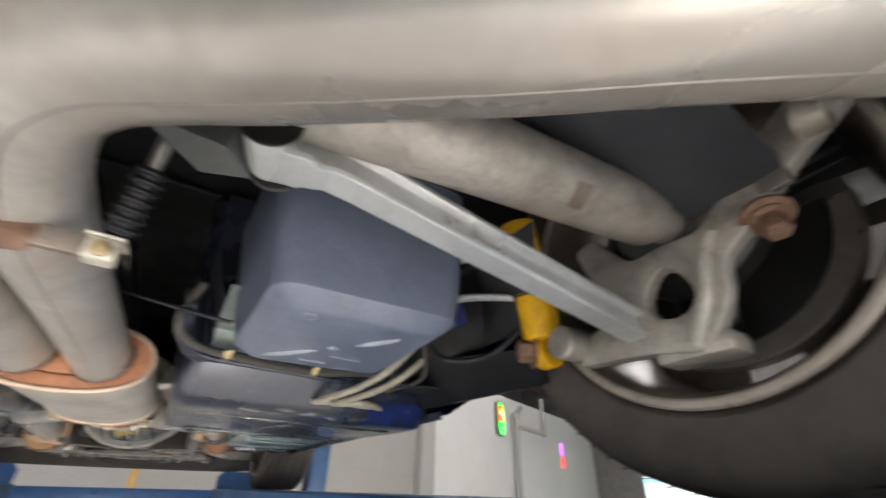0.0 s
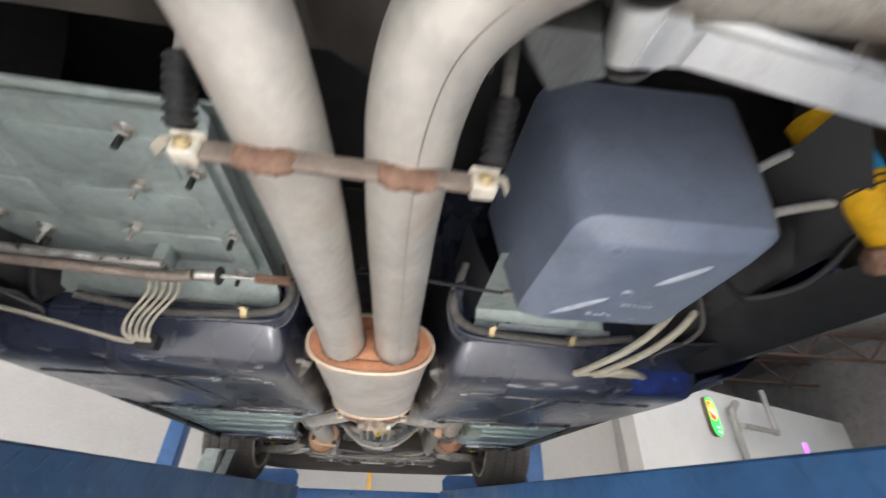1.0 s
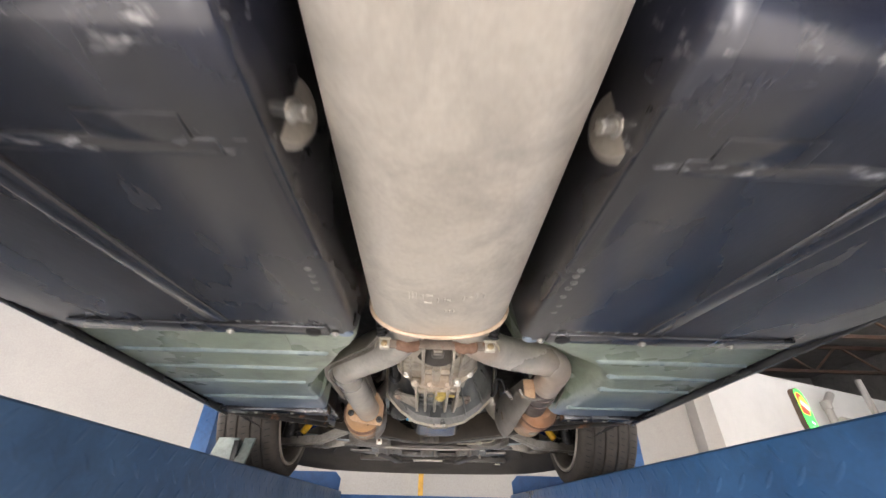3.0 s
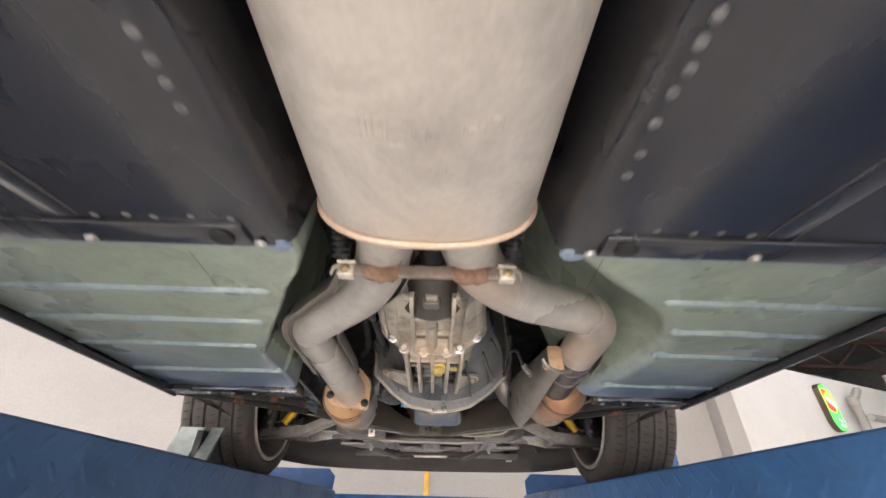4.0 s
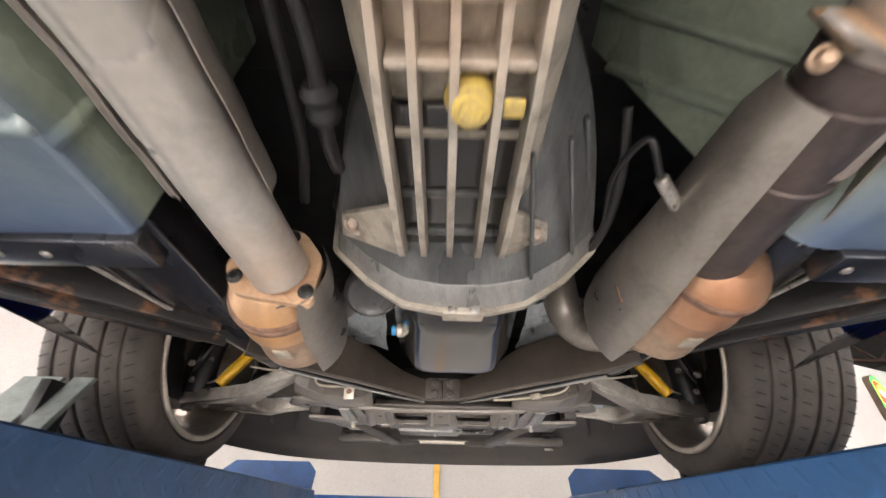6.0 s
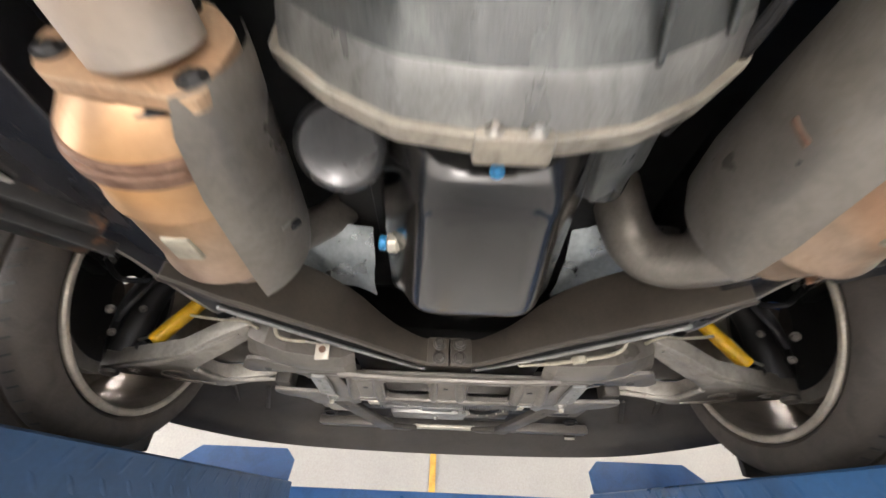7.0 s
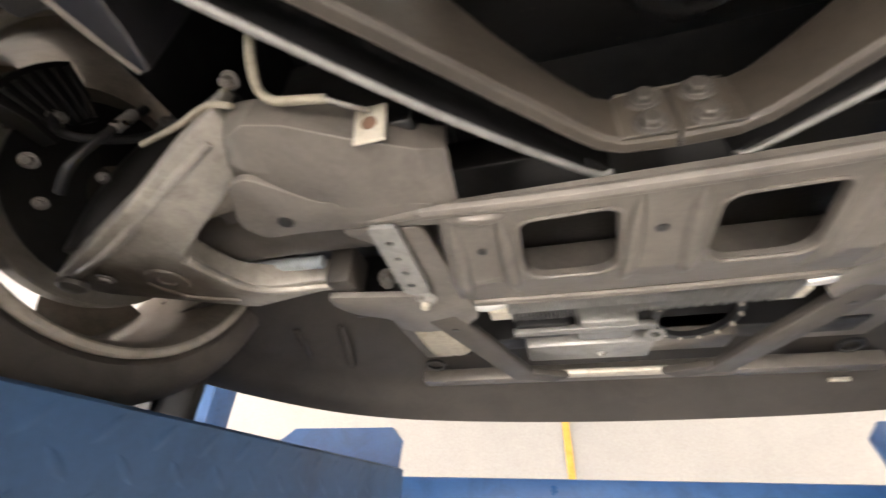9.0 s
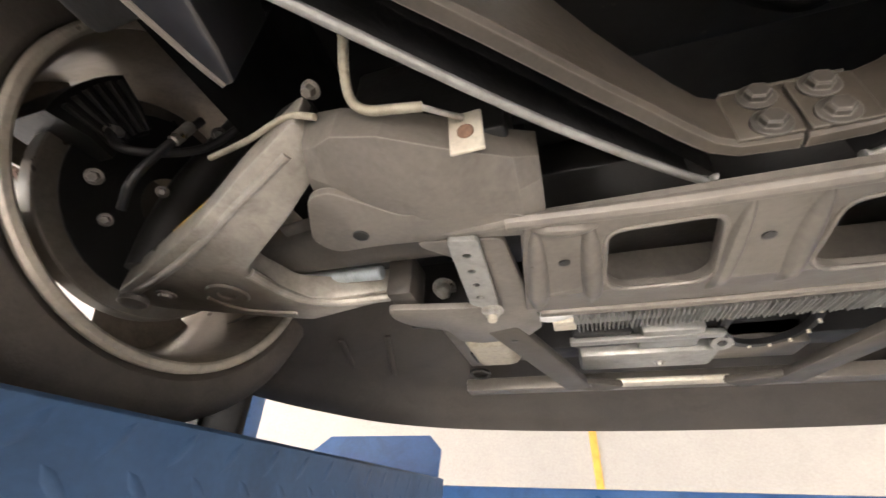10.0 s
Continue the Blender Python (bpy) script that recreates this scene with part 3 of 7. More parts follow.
    part("lower_chord", beam((-8.7, y, 5.15), (13.92, y, 5.15), 0.08, 0.08), "truss", t)
    for k in range(22):
        x = -8.2 + k
        part("brace", beam((x, y, 5.15 if k % 2 else 5.92), (x + 1, y, 5.92 if k % 2 else 5.15), 0.05, 0.05, 0), "truss", t)
    return t


for ty in (2.5, 5.0, 9.0, 11.5):
    roof_truss(ty)

# water pipes on the slanting wall
wd = V3(OX - FX1, OY - FY1, 0).normalized()
wn_ = V3(wd.y, -wd.x, 0)


def on_wall(d, z, out=0.0):
    p = V3(FX1, FY1, 0) + wd * d + wn_ * out
    return V3(p.x, p.y, z)


def wall_pipe(pts, r, label):
    t = thing("wall_pipe", pts[0], label, "pipe", "pipes along the wall")
    for a, b in zip(pts, pts[1:]):
        part("pipe_run", rod(a, b, r, 14), "wall", t)
    for p in pts[1:-1]:
        part("elbow", lathe([(r * 0.5, -r * 1.4), (r * 1.25, -r), (r * 1.25, r), (r * 0.5, r * 1.4)], p, (0, 0, 1), 14), "wall", t)


wall_pipe([on_wall(3.75, 0.2, 0.2), on_wall(3.75, 3.55, 0.2), on_wall(4.1, 3.8, 0.2)], 0.07, "white waste pipe fixed to the wall")
wall_pipe([on_wall(3.7, 3.25, 0.35), on_wall(5.2, 3.25, 0.35), on_wall(5.2, 4.2, 0.35)], 0.06, "white water pipe along the wall")

# lit signs
sg = thing("lit_sign", on_wall(3.08, 3.38, 0.03), "green and red glowing upright shop sign", "sign")
sc = on_wall(3.08, 3.40, 0.06)


def on_sign(outline, d0, d1):
    """A plate in the plane of the wall: outline along the wall and up, between two distances from it."""
    b = plate(outline, [], d0, d1)
    b.transform(Matrix(((wd.x, 0, wn_.x, sc.x), (wd.y, 0, wn_.y, sc.y), (0, 1, 0, sc.z), (0, 0, 0, 1))))
    return b


SO = [(-0.17, -0.26), (-0.10, -0.39), (0.06, -0.42), (0.17, -0.33), (0.17, 0.22), (0.10, 0.37), (-0.05, 0.42), (-0.17, 0.36)]
part("sign_case", on_sign(rounded(SO, 0.10, 5), -0.05, 0.07), "truss", sg, "dark brown case of the sign")
part("green_border", on_sign(rounded([(x * 0.94, z * 0.96) for x, z in SO], 0.09, 5), 0.0705, 0.075), "led_green", sg, "glowing green border")
part("red_field", on_sign(rounded([(-0.145, -0.06), (0.07, -0.10), (0.115, 0.14), (0.03, 0.30), (-0.11, 0.33), (-0.15, 0.26)], 0.05, 4), 0.0755, 0.079), "led_red", sg, "glowing red field")
part("orange_halo", on_sign(rounded([(-0.155, 0.10), (-0.06, 0.25), (0.06, 0.24), (0.13, 0.05), (0.10, -0.04), (0.02, 0.14)], 0.03, 4), 0.0795, 0.082), "led_amber", sg, "glowing amber curve")
part("pale_bar", on_sign(rounded([(-0.10, 0.10), (0.10, -0.02), (0.12, 0.07), (-0.08, 0.19)], 0.03, 4), 0.0825, 0.086), "led_white", sg, "glowing pale bar")
for k in range(2):
    part("letter_bar", on_sign(rounded([(0.01, -0.22 - 0.09 * k), (0.10, -0.25 - 0.09 * k), (0.10, -0.22 - 0.09 * k), (0.01, -0.19 - 0.09 * k)], 0.01, 2), 0.0755, 0.078), "led_pale", sg, "pale bar in place of a letter")

l2 = thing("lit_sign", on_wall(7.2, 2.6, 0.03), "small violet and red glowing sign", "sign")
part("upper_tube", rod(on_wall(7.2, 2.85, 0.05), on_wall(7.2, 3.2, 0.05), 0.08, 10), "led_violet", l2, "violet tube")
part("lower_tube", rod(on_wall(7.2, 2.5, 0.05), on_wall(7.2, 2.8, 0.05), 0.08, 10), "led_red", l2, "red tube")

# bright shop front seen across the hall
sf = thing("shop_front", (13.86, 8.6, 1.6), "pale lit shop front with blue and green bands", "shop front")
part("panel", box(13.84, 13.89, 6.6, 9.4, 1.3, 2.35, 0.01), "led_pale", sf, "glowing pale panel")
part("blue_band", box(13.82, 13.838, 6.6, 9.4, 2.18, 2.30, 0.005), "led_sky", sf, "light blue band")
part("green_band", box(13.82, 13.838, 6.6, 8.2, 1.4, 1.7, 0.005), "led_green", sf, "green band")
part("sill", box(13.80, 13.90, 6.3, 10.0, 1.50, 1.595, 0.01), "wall", sf)

# ---- the lift ----
RT = 1.742                                        # top of the runways
lift = thing("vehicle_lift", (0, 4.0, 0), "blue four post car lift with tread plate runways", "car lift")
part("cross_beam", box(-1.60, 1.30, 3.90, 4.06, 1.60, RT - 0.01, 0.006), "blue", lift, "blue box-section cross beam")
for s in (-1, 1):
    px, py = (1.145, 3.22) if s > 0 else (-1.735, 4.17)
    post = part("post", box(px - 0.065, px + 0.065, py, py + 0.15, 0, 2.55, 0.008), "blue", lift)
    part("foot_plate", box(px - 0.2, px + 0.2, py - 0.12, py + 0.32, 0, 0.02, 0.003), "blue", post)
    part("slider", box(px - 0.07, px + 0.07, py - 0.09, py, 1.40, 1.58, 0.006), "blue", post, "blue slider block on the post")
    for k in range(9):
        part("latch_slot", box(px - 0.02, px + 0.02, py - 0.006, py - 0.0005, 0.1 + 0.14 * k, 0.16 + 0.14 * k, 0), "blacksteel", post)


def treads(bm, x, y0, y1, z0, z1, s):
    """Raised tread-plate lozenges on an upright face that looks along -s."""
    step, row, r = 0.066, 0.034, 0
    z = z0
    while z < z1:
        y, k = y0 + (step / 2 if r % 2 else 0), 0
        while y < y1:
            t = 0.95 if (r % 2) else -0.75
            c, sn = math.cos(t), math.sin(t)
            ring = []
            for dy, dz in ((-0.020, 0), (-0.008, -0.0052), (0.008, -0.0052), (0.020, 0), (0.008, 0.0052), (-0.008, 0.0052)):
                ring.append(bm.verts.new((x, y + c * dy - sn * dz, z + sn * dy + c * dz)))
            mid = [bm.verts.new((x - s * 0.0014, y + c * dy * 1.0, z + sn * dy)) for dy in (-0.012, 0.012)]
            for f in ((0, 1, "a"), (5, 0, "a"), (2, 3, "b"), (3, 4, "b")):
                bm.faces.new((ring[f[0]], ring[f[1]], mid[0] if f[2] == "a" else mid[1]))
            bm.faces.new((ring[1], ring[2], mid[1], mid[0]))
            bm.faces.new((ring[4], ring[5], mid[0], mid[1]))
            y += step
            k += 1
        z += row
        r += 1
    return bm


for s in (-1, 1):
    x0, x1 = s * 0.540, s * 1.04
    outer = [(x0, RT - 0.004), (x0 + s * 0.004, RT), (x1 - s * 0.004, RT), (x1, RT - 0.004), (x1, RT - 0.15), (x1 - s * 0.04, RT - 0.15),
             (x1 - s * 0.04, RT - 0.144), (x1 - s * 0.006, RT - 0.144), (x1 - s * 0.006, RT - 0.006), (x0 + s * 0.006, RT - 0.006),
             (x0 + s * 0.006, RT - 0.134), (x0 + s * 0.04, RT - 0.134), (x0 + s * 0.04, RT - 0.14), (x0, RT - 0.14)]
    run = part("runway", loft([[V3(x, y, z) for x, z in outer] for y in (-2.2, -1.0, 0.2, 1.4, 2.6, 3.735)]), "runway" if s < 0 else "bluerun", lift, "blue tread plate runway, scuffed", 30)
    part("tread_pattern", treads(bmesh.new(), x0, 0.35, 3.72, RT - 0.125, RT - 0.012, s), "runway" if s < 0 else "bluerun", run)["kind"] = "stuff"
    # end stop with cut corners, of tread plate
    st = [(s * 0.56, RT - 0.02), (s * 0.56, RT + 0.073), (s * 0.60, RT + 0.112), (s * 0.93, RT + 0.112), (s * 0.99, RT + 0.06), (s * 0.99, RT - 0.02)]
    stop = part("wheel_stop", loft([[V3(x, 3.745 + 0.35 * (z - RT), z) for x, z in st], [V3(x, 3.753 + 0.35 * (z - RT), z) for x, z in st]]), "blue", run, "blue end stop with cut corners", 20)
# wheel chock on one runway
ck = thing("wheel_chock", (-0.78, 2.53, RT), "folded zinc wheel chock standing on the runway", "wheel chock")
for k in (0, 1):
    xa, xb = (-0.860, -0.778) if k == 0 else (-0.756, -0.714)
    pts = [(2.50, RT + 0.0), (2.575, RT + 0.135), (2.585, RT + 0.135), (2.515, RT + 0.0)]
    part("ramp_plate", loft([[V3(xa, y, z) for y, z in pts], [V3(xb, y, z) for y, z in pts]]), "zinc", ck)
part("base_plate", box(-0.860, -0.714, 2.50, 2.60, RT, RT + 0.004, 0.001), "zinc", ck)
part("rib", box(-0.778, -0.756, 2.530, 2.60, RT + 0.004, RT + 0.12, 0.002), "blacksteel", ck)

# ---- the car: shell and floor ----
car = thing("car", (0, 1.5, RT), "low blue sports car standing on the lift", "car")


def arch(y):
    z = 1.972
    for yc in (0.21, 2.91):
        d = abs(y - yc)
        if d < 0.40:
            z = max(z, 2.04 + math.sqrt(max(0, 0.37 ** 2 - (d * 0.925) ** 2)))
    return z


ys = [-0.75] + [round(-0.70 + 0.05 * k, 3) for k in range(87)] + [3.66]
shell = []
for y in ys:
    w = 0.90 * lerp([-0.75, -0.4, 3.2, 3.66], [0.86, 1, 1, 0.80], y)
    top = lerp([-0.75, -0.6, -0.2, 0.6, 1.4, 1.9, 2.9, 3.66], [2.45, 2.62, 2.66, 2.98, 3.00, 2.72, 2.60, 2.35], y)
    zl = max(arch(y), lerp([-0.75, -0.5, 3.3, 3.66], [2.15, 1.975, 1.972, 2.05], y))
    h = min(2.55, top)
    shell.append([V3(-0.93 * w + 0.03, y, zl), V3(-w, y, max(zl + 0.02, 2.25)), V3(-w, y, max(zl + 0.03, 2.40)), V3(-0.93 * w, y, h), V3(-0.7 * w, y, max(h, top - 0.06)), V3(-0.35 * w, y, top),
                  V3(0.35 * w, y, top), V3(0.7 * w, y, max(h, top - 0.06)), V3(0.93 * w, y, h), V3(w, y, max(zl + 0.03, 2.40)), V3(w, y, max(zl + 0.02, 2.25)), V3(0.93 * w - 0.03, y, zl)])
part("body_shell", loft(shell, closed=False), "paint", car, "blue painted body shell")
# Unseen tail, brought down low to block light from behind.
part("rear_bumper", loft([[V3(-0.76, -0.70, zz), V3(-0.70, y - 0.02, zz), V3(-0.35, y - 0.06, zz), V3(0.35, y - 0.06, zz), V3(0.70, y - 0.02, zz), V3(0.76, -0.70, zz)] for y, zz in ((-0.55, 1.915), (-0.70, 1.900), (-0.745, 1.91), (-0.76, 2.00), (-0.76, 2.30), (-0.74, 2.46))], closed=False), "paint", car, "unseen blue rear bumper, lowered to block light")
part("tail_blocker", box(-0.45, 0.45, -0.72, -0.24, 1.935, 1.965, 0.01), "plastic", car, "unseen black panel under the tail, blocking light")
# Added black sheets close the underside, so gaps above look unlit.
part("closing_sheet", box(-0.80, 0.80, -0.70, 3.50, 2.32, 2.34, 0), "boot", car, "added black sheet closing the space above the drivetrain")
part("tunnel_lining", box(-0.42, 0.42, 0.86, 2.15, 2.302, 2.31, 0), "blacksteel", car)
for s in (-1, 1):
    for yc in (0.21, 2.91):
        arcs = [[V3(s * x, yc + 0.385 * math.cos(a), 2.05 + 0.385 * math.sin(a)) for a in (math.pi * (k / 16) for k in range(17))] for x in (0.50, 0.89)]
        part("wheel_liner", loft(arcs, closed=False), "boot", car, "black wheel arch liner")
    part("liner_wall", loft([[V3(s * 0.50, 2.50, 2.03), V3(s * 0.50, 3.32, 2.03)], [V3(s * 0.50, 2.50, 2.32), V3(s * 0.50, 3.32, 2.32)]], closed=False), "boot", car)
    # pinch seam under the sill
    part("sill_seam", box(s * 0.668 - 0.004, s * 0.668 + 0.004, 0.80, 2.16, 1.886, 1.903, 0.001), "black", car, "black pinch seam of the sill")
    part("sill_panel", loft([[V3(s * 0.66, y, 1.900), V3(s * 0.71, y, 1.928), V3(s * 0.80, y, 1.978), V3(s * 0.875, y, 1.998)] for y in (1.02, 1.2, 1.5, 2.14, 2.30, 2.515)], closed=False), "black", car, "black undercoated sill panel")
    part("sill_end", loft([[V3(s * 0.66, y, 1.890), V3(s * 0.71, y, 1.922), V3(s * 0.80, y, 1.975)] for y in (0.75, 0.86, 1.02)], closed=False), "paint", car, "blue painted end of the sill")


def floor_pan(s, stations, zb, lean, r, out, y_round=None):
    """One half of the floor: tunnel wall, rounded corner, flat bottom. stations: (y, inner x)."""
    loops = []
    for y, xi in stations:
        z = zb(y)
        pts = [V3(s * (xi - lean(y) * 1.5), y, 2.30), V3(s * (xi - lean(y) * 0.45), y, z + 0.10)]
        for k in range(5):
            a = radians(90 * k / 4)
            pts.append(V3(s * (xi + r * (1 - math.cos(a))), y, z + r * (1 - math.sin(a))))
        for f in (0.15, 0.3, 0.5, 0.7, 0.85, 1.0):
            x = xi + r + (out - xi - r) * f
            pts.append(V3(s * x, y, z + (0.003 * noise.noise(V3(x * 9, y * 9, 3)))))
        pts += [V3(s * out, y, z + 0.012), V3(s * out, y, 2.30)]
        loops.append(pts)
    return loft(loops, closed=True)


def rear_z(y):
    return lerp([0.828, 0.834, 0.842, 0.852, 0.861, 0.870, 0.880, 0.892, 0.906, 0.93, 0.96, 1.2, 1.435], [1.962, 1.948, 1.932, 1.914, 1.900, 1.889, 1.881, 1.8765, 1.8745, 1.8735, 1.874, 1.882, 1.893], y)


for s in (-1, 1):
    yy = [0.828, 0.832, 0.837, 0.843, 0.849, 0.855, 0.862, 0.869, 0.876, 0.885, 0.895, 0.91, 0.93, 0.96, 1.0, 1.06, 1.15, 1.25, 1.35, 1.40, 1.435]
    st = [(y, lerp([0.828, 0.86, 0.93, 1.435], [0.175, 0.158, 0.150, 0.146], y)) for y in yy]
    pan = part("rear_floor_pan", floor_pan(s, st, rear_z, lambda y: 0.03, 0.022, 0.66), "black", car, "glossy black undercoated floor pan", 40)
    # rolled lip along the rear edge
    lip = tube([(s * 0.142, 0.70, 1.985), (s * 0.146, 0.76, 1.968), (s * 0.160, 0.805, 1.955), (s * 0.20, 0.826, 1.948), (s * 0.32, 0.832, 1.946), (s * 0.46, 0.838, 1.944), (s * 0.62, 0.842, 1.944)], 0.006, 10)
    part("rolled_lip", lip, "black", pan)
    band = [(0.146, 0.70, 1.990), (0.150, 0.76, 1.972), (0.165, 0.803, 1.957), (0.205, 0.822, 1.950), (0.32, 0.829, 1.947), (0.46, 0.835, 1.945), (0.62, 0.838, 1.945)]
    inner_ = smooth_path([V3(s * (x + 0.004), y - 0.007, z + 0.004) for x, y, z in band], 6)
    outer_ = smooth_path([V3(s * (x - (0.020 if y < 0.80 else 0.010)), y + (0.004 if y < 0.80 else 0.021), z - (0.004 if y < 0.80 else 0.011)) for x, y, z in band], 6)
    strip_ = part("lip_flange", loft([[a, b, b + V3(0, 0, 0.003), a + V3(0, 0, 0.003)] for a, b in zip(inner_, outer_)]), "black", pan, "folded black flange along the floor edge")
    part("worn_edge", tube(outer_, 0.0013, 6, 1, rough=False), "wear_glint", strip_, "pale worn edge")
    # pressed ribs in the pan
    part("pressed_rib", beam((s * 0.405, 0.99, rear_z(0.99) + 0.001), (s * 0.365, 1.390, rear_z(1.39) + 0.003), 0.036, 0.012, 0.0055), "black", pan)
    part("pressed_rib", beam((s * 0.19, 0.985, rear_z(0.985) + 0.002), (s * 0.63, 0.990, rear_z(0.99) + 0.002), 0.020, 0.010, 0.0045), "black", pan)
    part("patch_plate", box(min(s * 0.21, s * 0.29), max(s * 0.21, s * 0.29), 0.952, 0.980, rear_z(0.97) - 0.0022, rear_z(0.97) + 0.003, 0.0010), "black", pan)
    part("edge_strip", box(min(s * 0.19, s * 0.62), max(s * 0.19, s * 0.62), 1.392, 1.428, rear_z(1.41) - 0.006, rear_z(1.41), 0.002), "black", pan)
    part("rubber_plug", lathe([(0.013, 0), (0.013, 0.003), (0.010, 0.005)], (s * 0.215, 1.41, rear_z(1.41) - 0.006), (0, 0, -1), 20), "boot", pan)
    for bx in (0.182, 0.36, 0.52):
        part("screw", hexbolt((s * bx, 1.427 if bx < 0.2 else 1.42, rear_z(1.42) - (0.002 if bx < 0.2 else 0.006)), (0, 0, -1), 0.0045, 0.004), "bolt", pan)
    # Pale dimples give the glint of the spot welds as colour.
    for dx_, dy_ in ((0.197, 1.384), (0.236, 1.382), (0.275, 1.385), (0.302, 1.383), (0.335, 1.385)):
        part("weld_dimple", lathe([(0.0042, -0.001), (0.0038, 0.0006), (0.0016, 0.0010)], (s * dx_, dy_, rear_z(dy_)), (0, 0, -1), 16), "wear_glint", pan, "spot weld dimple with its glint in pale colour")
    # overspray band at the joint
    part("seam_band", box(min(s * 0.152, s * 0.65), max(s * 0.152, s * 0.65), 1.4345, 1.4415, 1.8935, 1.899, 0.002), "overspray", pan, "strip of blue overspray")
    part("seam_tab", lathe([(0.014, 0), (0.014, 0.003), (0.011, 0.004)], (s * 0.168, 1.437, 1.897), (0, 0, -1), 20), "overspray", pan)
    # rubber pad with a bolt on the tunnel edge
    pad = part("tunnel_pad", lathe([(0.034, 0), (0.036, 0.003), (0.030, 0.009)], (s * 0.152, 0.985, 1.925), (-s, -0.45, -0.35), 26), "shield", pan, "round steel pad")
    part("pad_bolt", hexbolt((s * 0.1435, 0.984, 1.922), (-s, -0.15, -0.35), 0.008, 0.016), "bolt", pad)

for wx, wy in ((-0.172, 1.190), (-0.171, 1.208), (-0.172, 1.226), (-0.173, 1.246), (0.168, 1.169), (0.167, 1.185), (0.170, 1.203), (0.168, 1.220), (0.169, 1.246), (0.172, 1.277), (0.172, 1.302)):
    part("weld_dimple", lathe([(0.0048, -0.001), (0.0043, 0.0006), (0.0018, 0.0012)], (wx, wy, rear_z(wy)), (0, 0, -1), 16), "wear_glint", pan, "spot weld dimple with its glint in pale colour")

patch = []
for y in (0.850, 0.856, 0.862, 0.869, 0.876, 0.884, 0.892):
    x0_ = 0.49 + 0.09 * noise.noise(V3(y * 60, 0, 1)) + 2.2 * abs(y - 0.872)
    patch.append([V3(x0_ + (0.648 - x0_) * f, y, rear_z(y) - 0.0012) for f in (0, 0.25, 0.5, 0.75, 1.0)])
part("paint_patch", loft(patch, closed=False), "smear", pan, "smear of blue car paint")

# green front floor
LEFT_IN = [(1.437, 0.150), (1.47, 0.152), (1.52, 0.170), (1.56, 0.195), (1.64, 0.231), (1.72, 0.272), (1.80, 0.307), (1.84, 0.323), (1.878, 0.334), (1.886, 0.3345), (1.975, 0.328), (2.06, 0.331), (2.10, 0.335)]
RIGHT_IN = [(1.437, 0.155), (1.47, 0.176), (1.50, 0.206), (1.54, 0.250), (1.58, 0.300), (1.62, 0.346), (1.67, 0.385), (1.74, 0.412), (1.80, 0.411), (1.86, 0.405), (1.94, 0.394), (2.02, 0.382), (2.10, 0.370)]


def dense(st, n=3):
    y0 = [a for a, b in st]
    x0 = [b for a, b in st]
    return [(y, lerp(y0, x0, y)) for y in np.linspace(y0[0], y0[-1], n * len(st))]


def wall_creases(s, st, lean, pan_):
    """Pressed creases running up the tunnel wall: (y at the foot, run forward per metre of height, half width, height, z range)."""
    y_, x_ = [a for a, b in st], [b for a, b in st]
    r = 0.009 if s < 0 else 0.040
    for y0, run, hw, h, z0, z1 in ((1.975, 0.02, 0.0070, 0.0080, 1.905, 2.28), (1.790, 0.0, 0.0100, 0.0030, 1.93, 2.28)) if s < 0 else ((1.868, 0.14, 0.0120, 0.0130, 1.955, 2.28), (1.940, 0.26, 0.0090, 0.0130, 1.960, 2.28), (2.000, 0.36, 0.0110, 0.0100, 1.960, 2.24)):
        loops = []
        for i in range(13):
            z = z0 + (z1 - z0) * (i / 12) ** 1.6
            y = y0 + run * (z - z0)
            e = min(1.0, 0.15 + i * 0.45)
            row = []
            for c, q in ((-1.2, -0.3), (-0.8, 0.45), (-0.3, 0.95), (0.3, 0.95), (0.8, 0.45), (1.2, -0.3)):
                yy_ = y + c * hw
                xi, l = lerp(y_, x_, yy_), lean(yy_)
                x = lerp([1.902 + r, 2.002, 2.30], [xi, xi - l * 0.45, xi - l * 1.5], z)
                row.append(V3(s * (x - e * h * q), yy_, z))
            loops.append(row)
        part("pressed_crease", loft(loops), "green", pan_)


for s, st in ((-1, LEFT_IN), (1, RIGHT_IN)):
    lean = (lambda y: 0.012) if s < 0 else (lambda y: lerp([1.44, 1.55, 1.7, 1.9, 2.1], [0.05, 0.11, 0.15, 0.12, 0.09], y))
    g = part("front_floor_pan", floor_pan(s, dense(st), lambda y: 1.902, lean, 0.009 if s < 0 else 0.040, 0.662), "green", car, "green painted floor pan with pressed ribs", 22 if s < 0 else 40)
    wall_creases(s, dense(st), lean, g)
    ribs = ((1.568, 0.222), (1.677, 0.268), (1.793, 0.322), (1.955, 0.325)) if s < 0 else ((1.565, 0.334), (1.672, 0.398), (1.784, 0.418), (1.992, 0.400))
    for y, xi in ribs:
        loops = []
        for f in (0, 0.004, 0.010, 0.020, 0.1, 0.3, 0.5, 0.7, 0.9, 0.98, 0.99, 1):
            x = xi + (0.655 - xi) * f
            e = min(1, f * 55 + 0.02, (1 - f) * 60 + 0.3) ** 0.5
            loops.append([V3(s * x, y + e * 0.0085 * c, 1.904 - e * 0.0080 * q) for c, q in ((-1.2, -0.2), (-0.9, 0.35), (-0.45, 0.9), (0, 1), (0.45, 0.9), (0.9, 0.35), (1.2, -0.2))])
        part("pressed_rib", loft(loops), "rib", g)
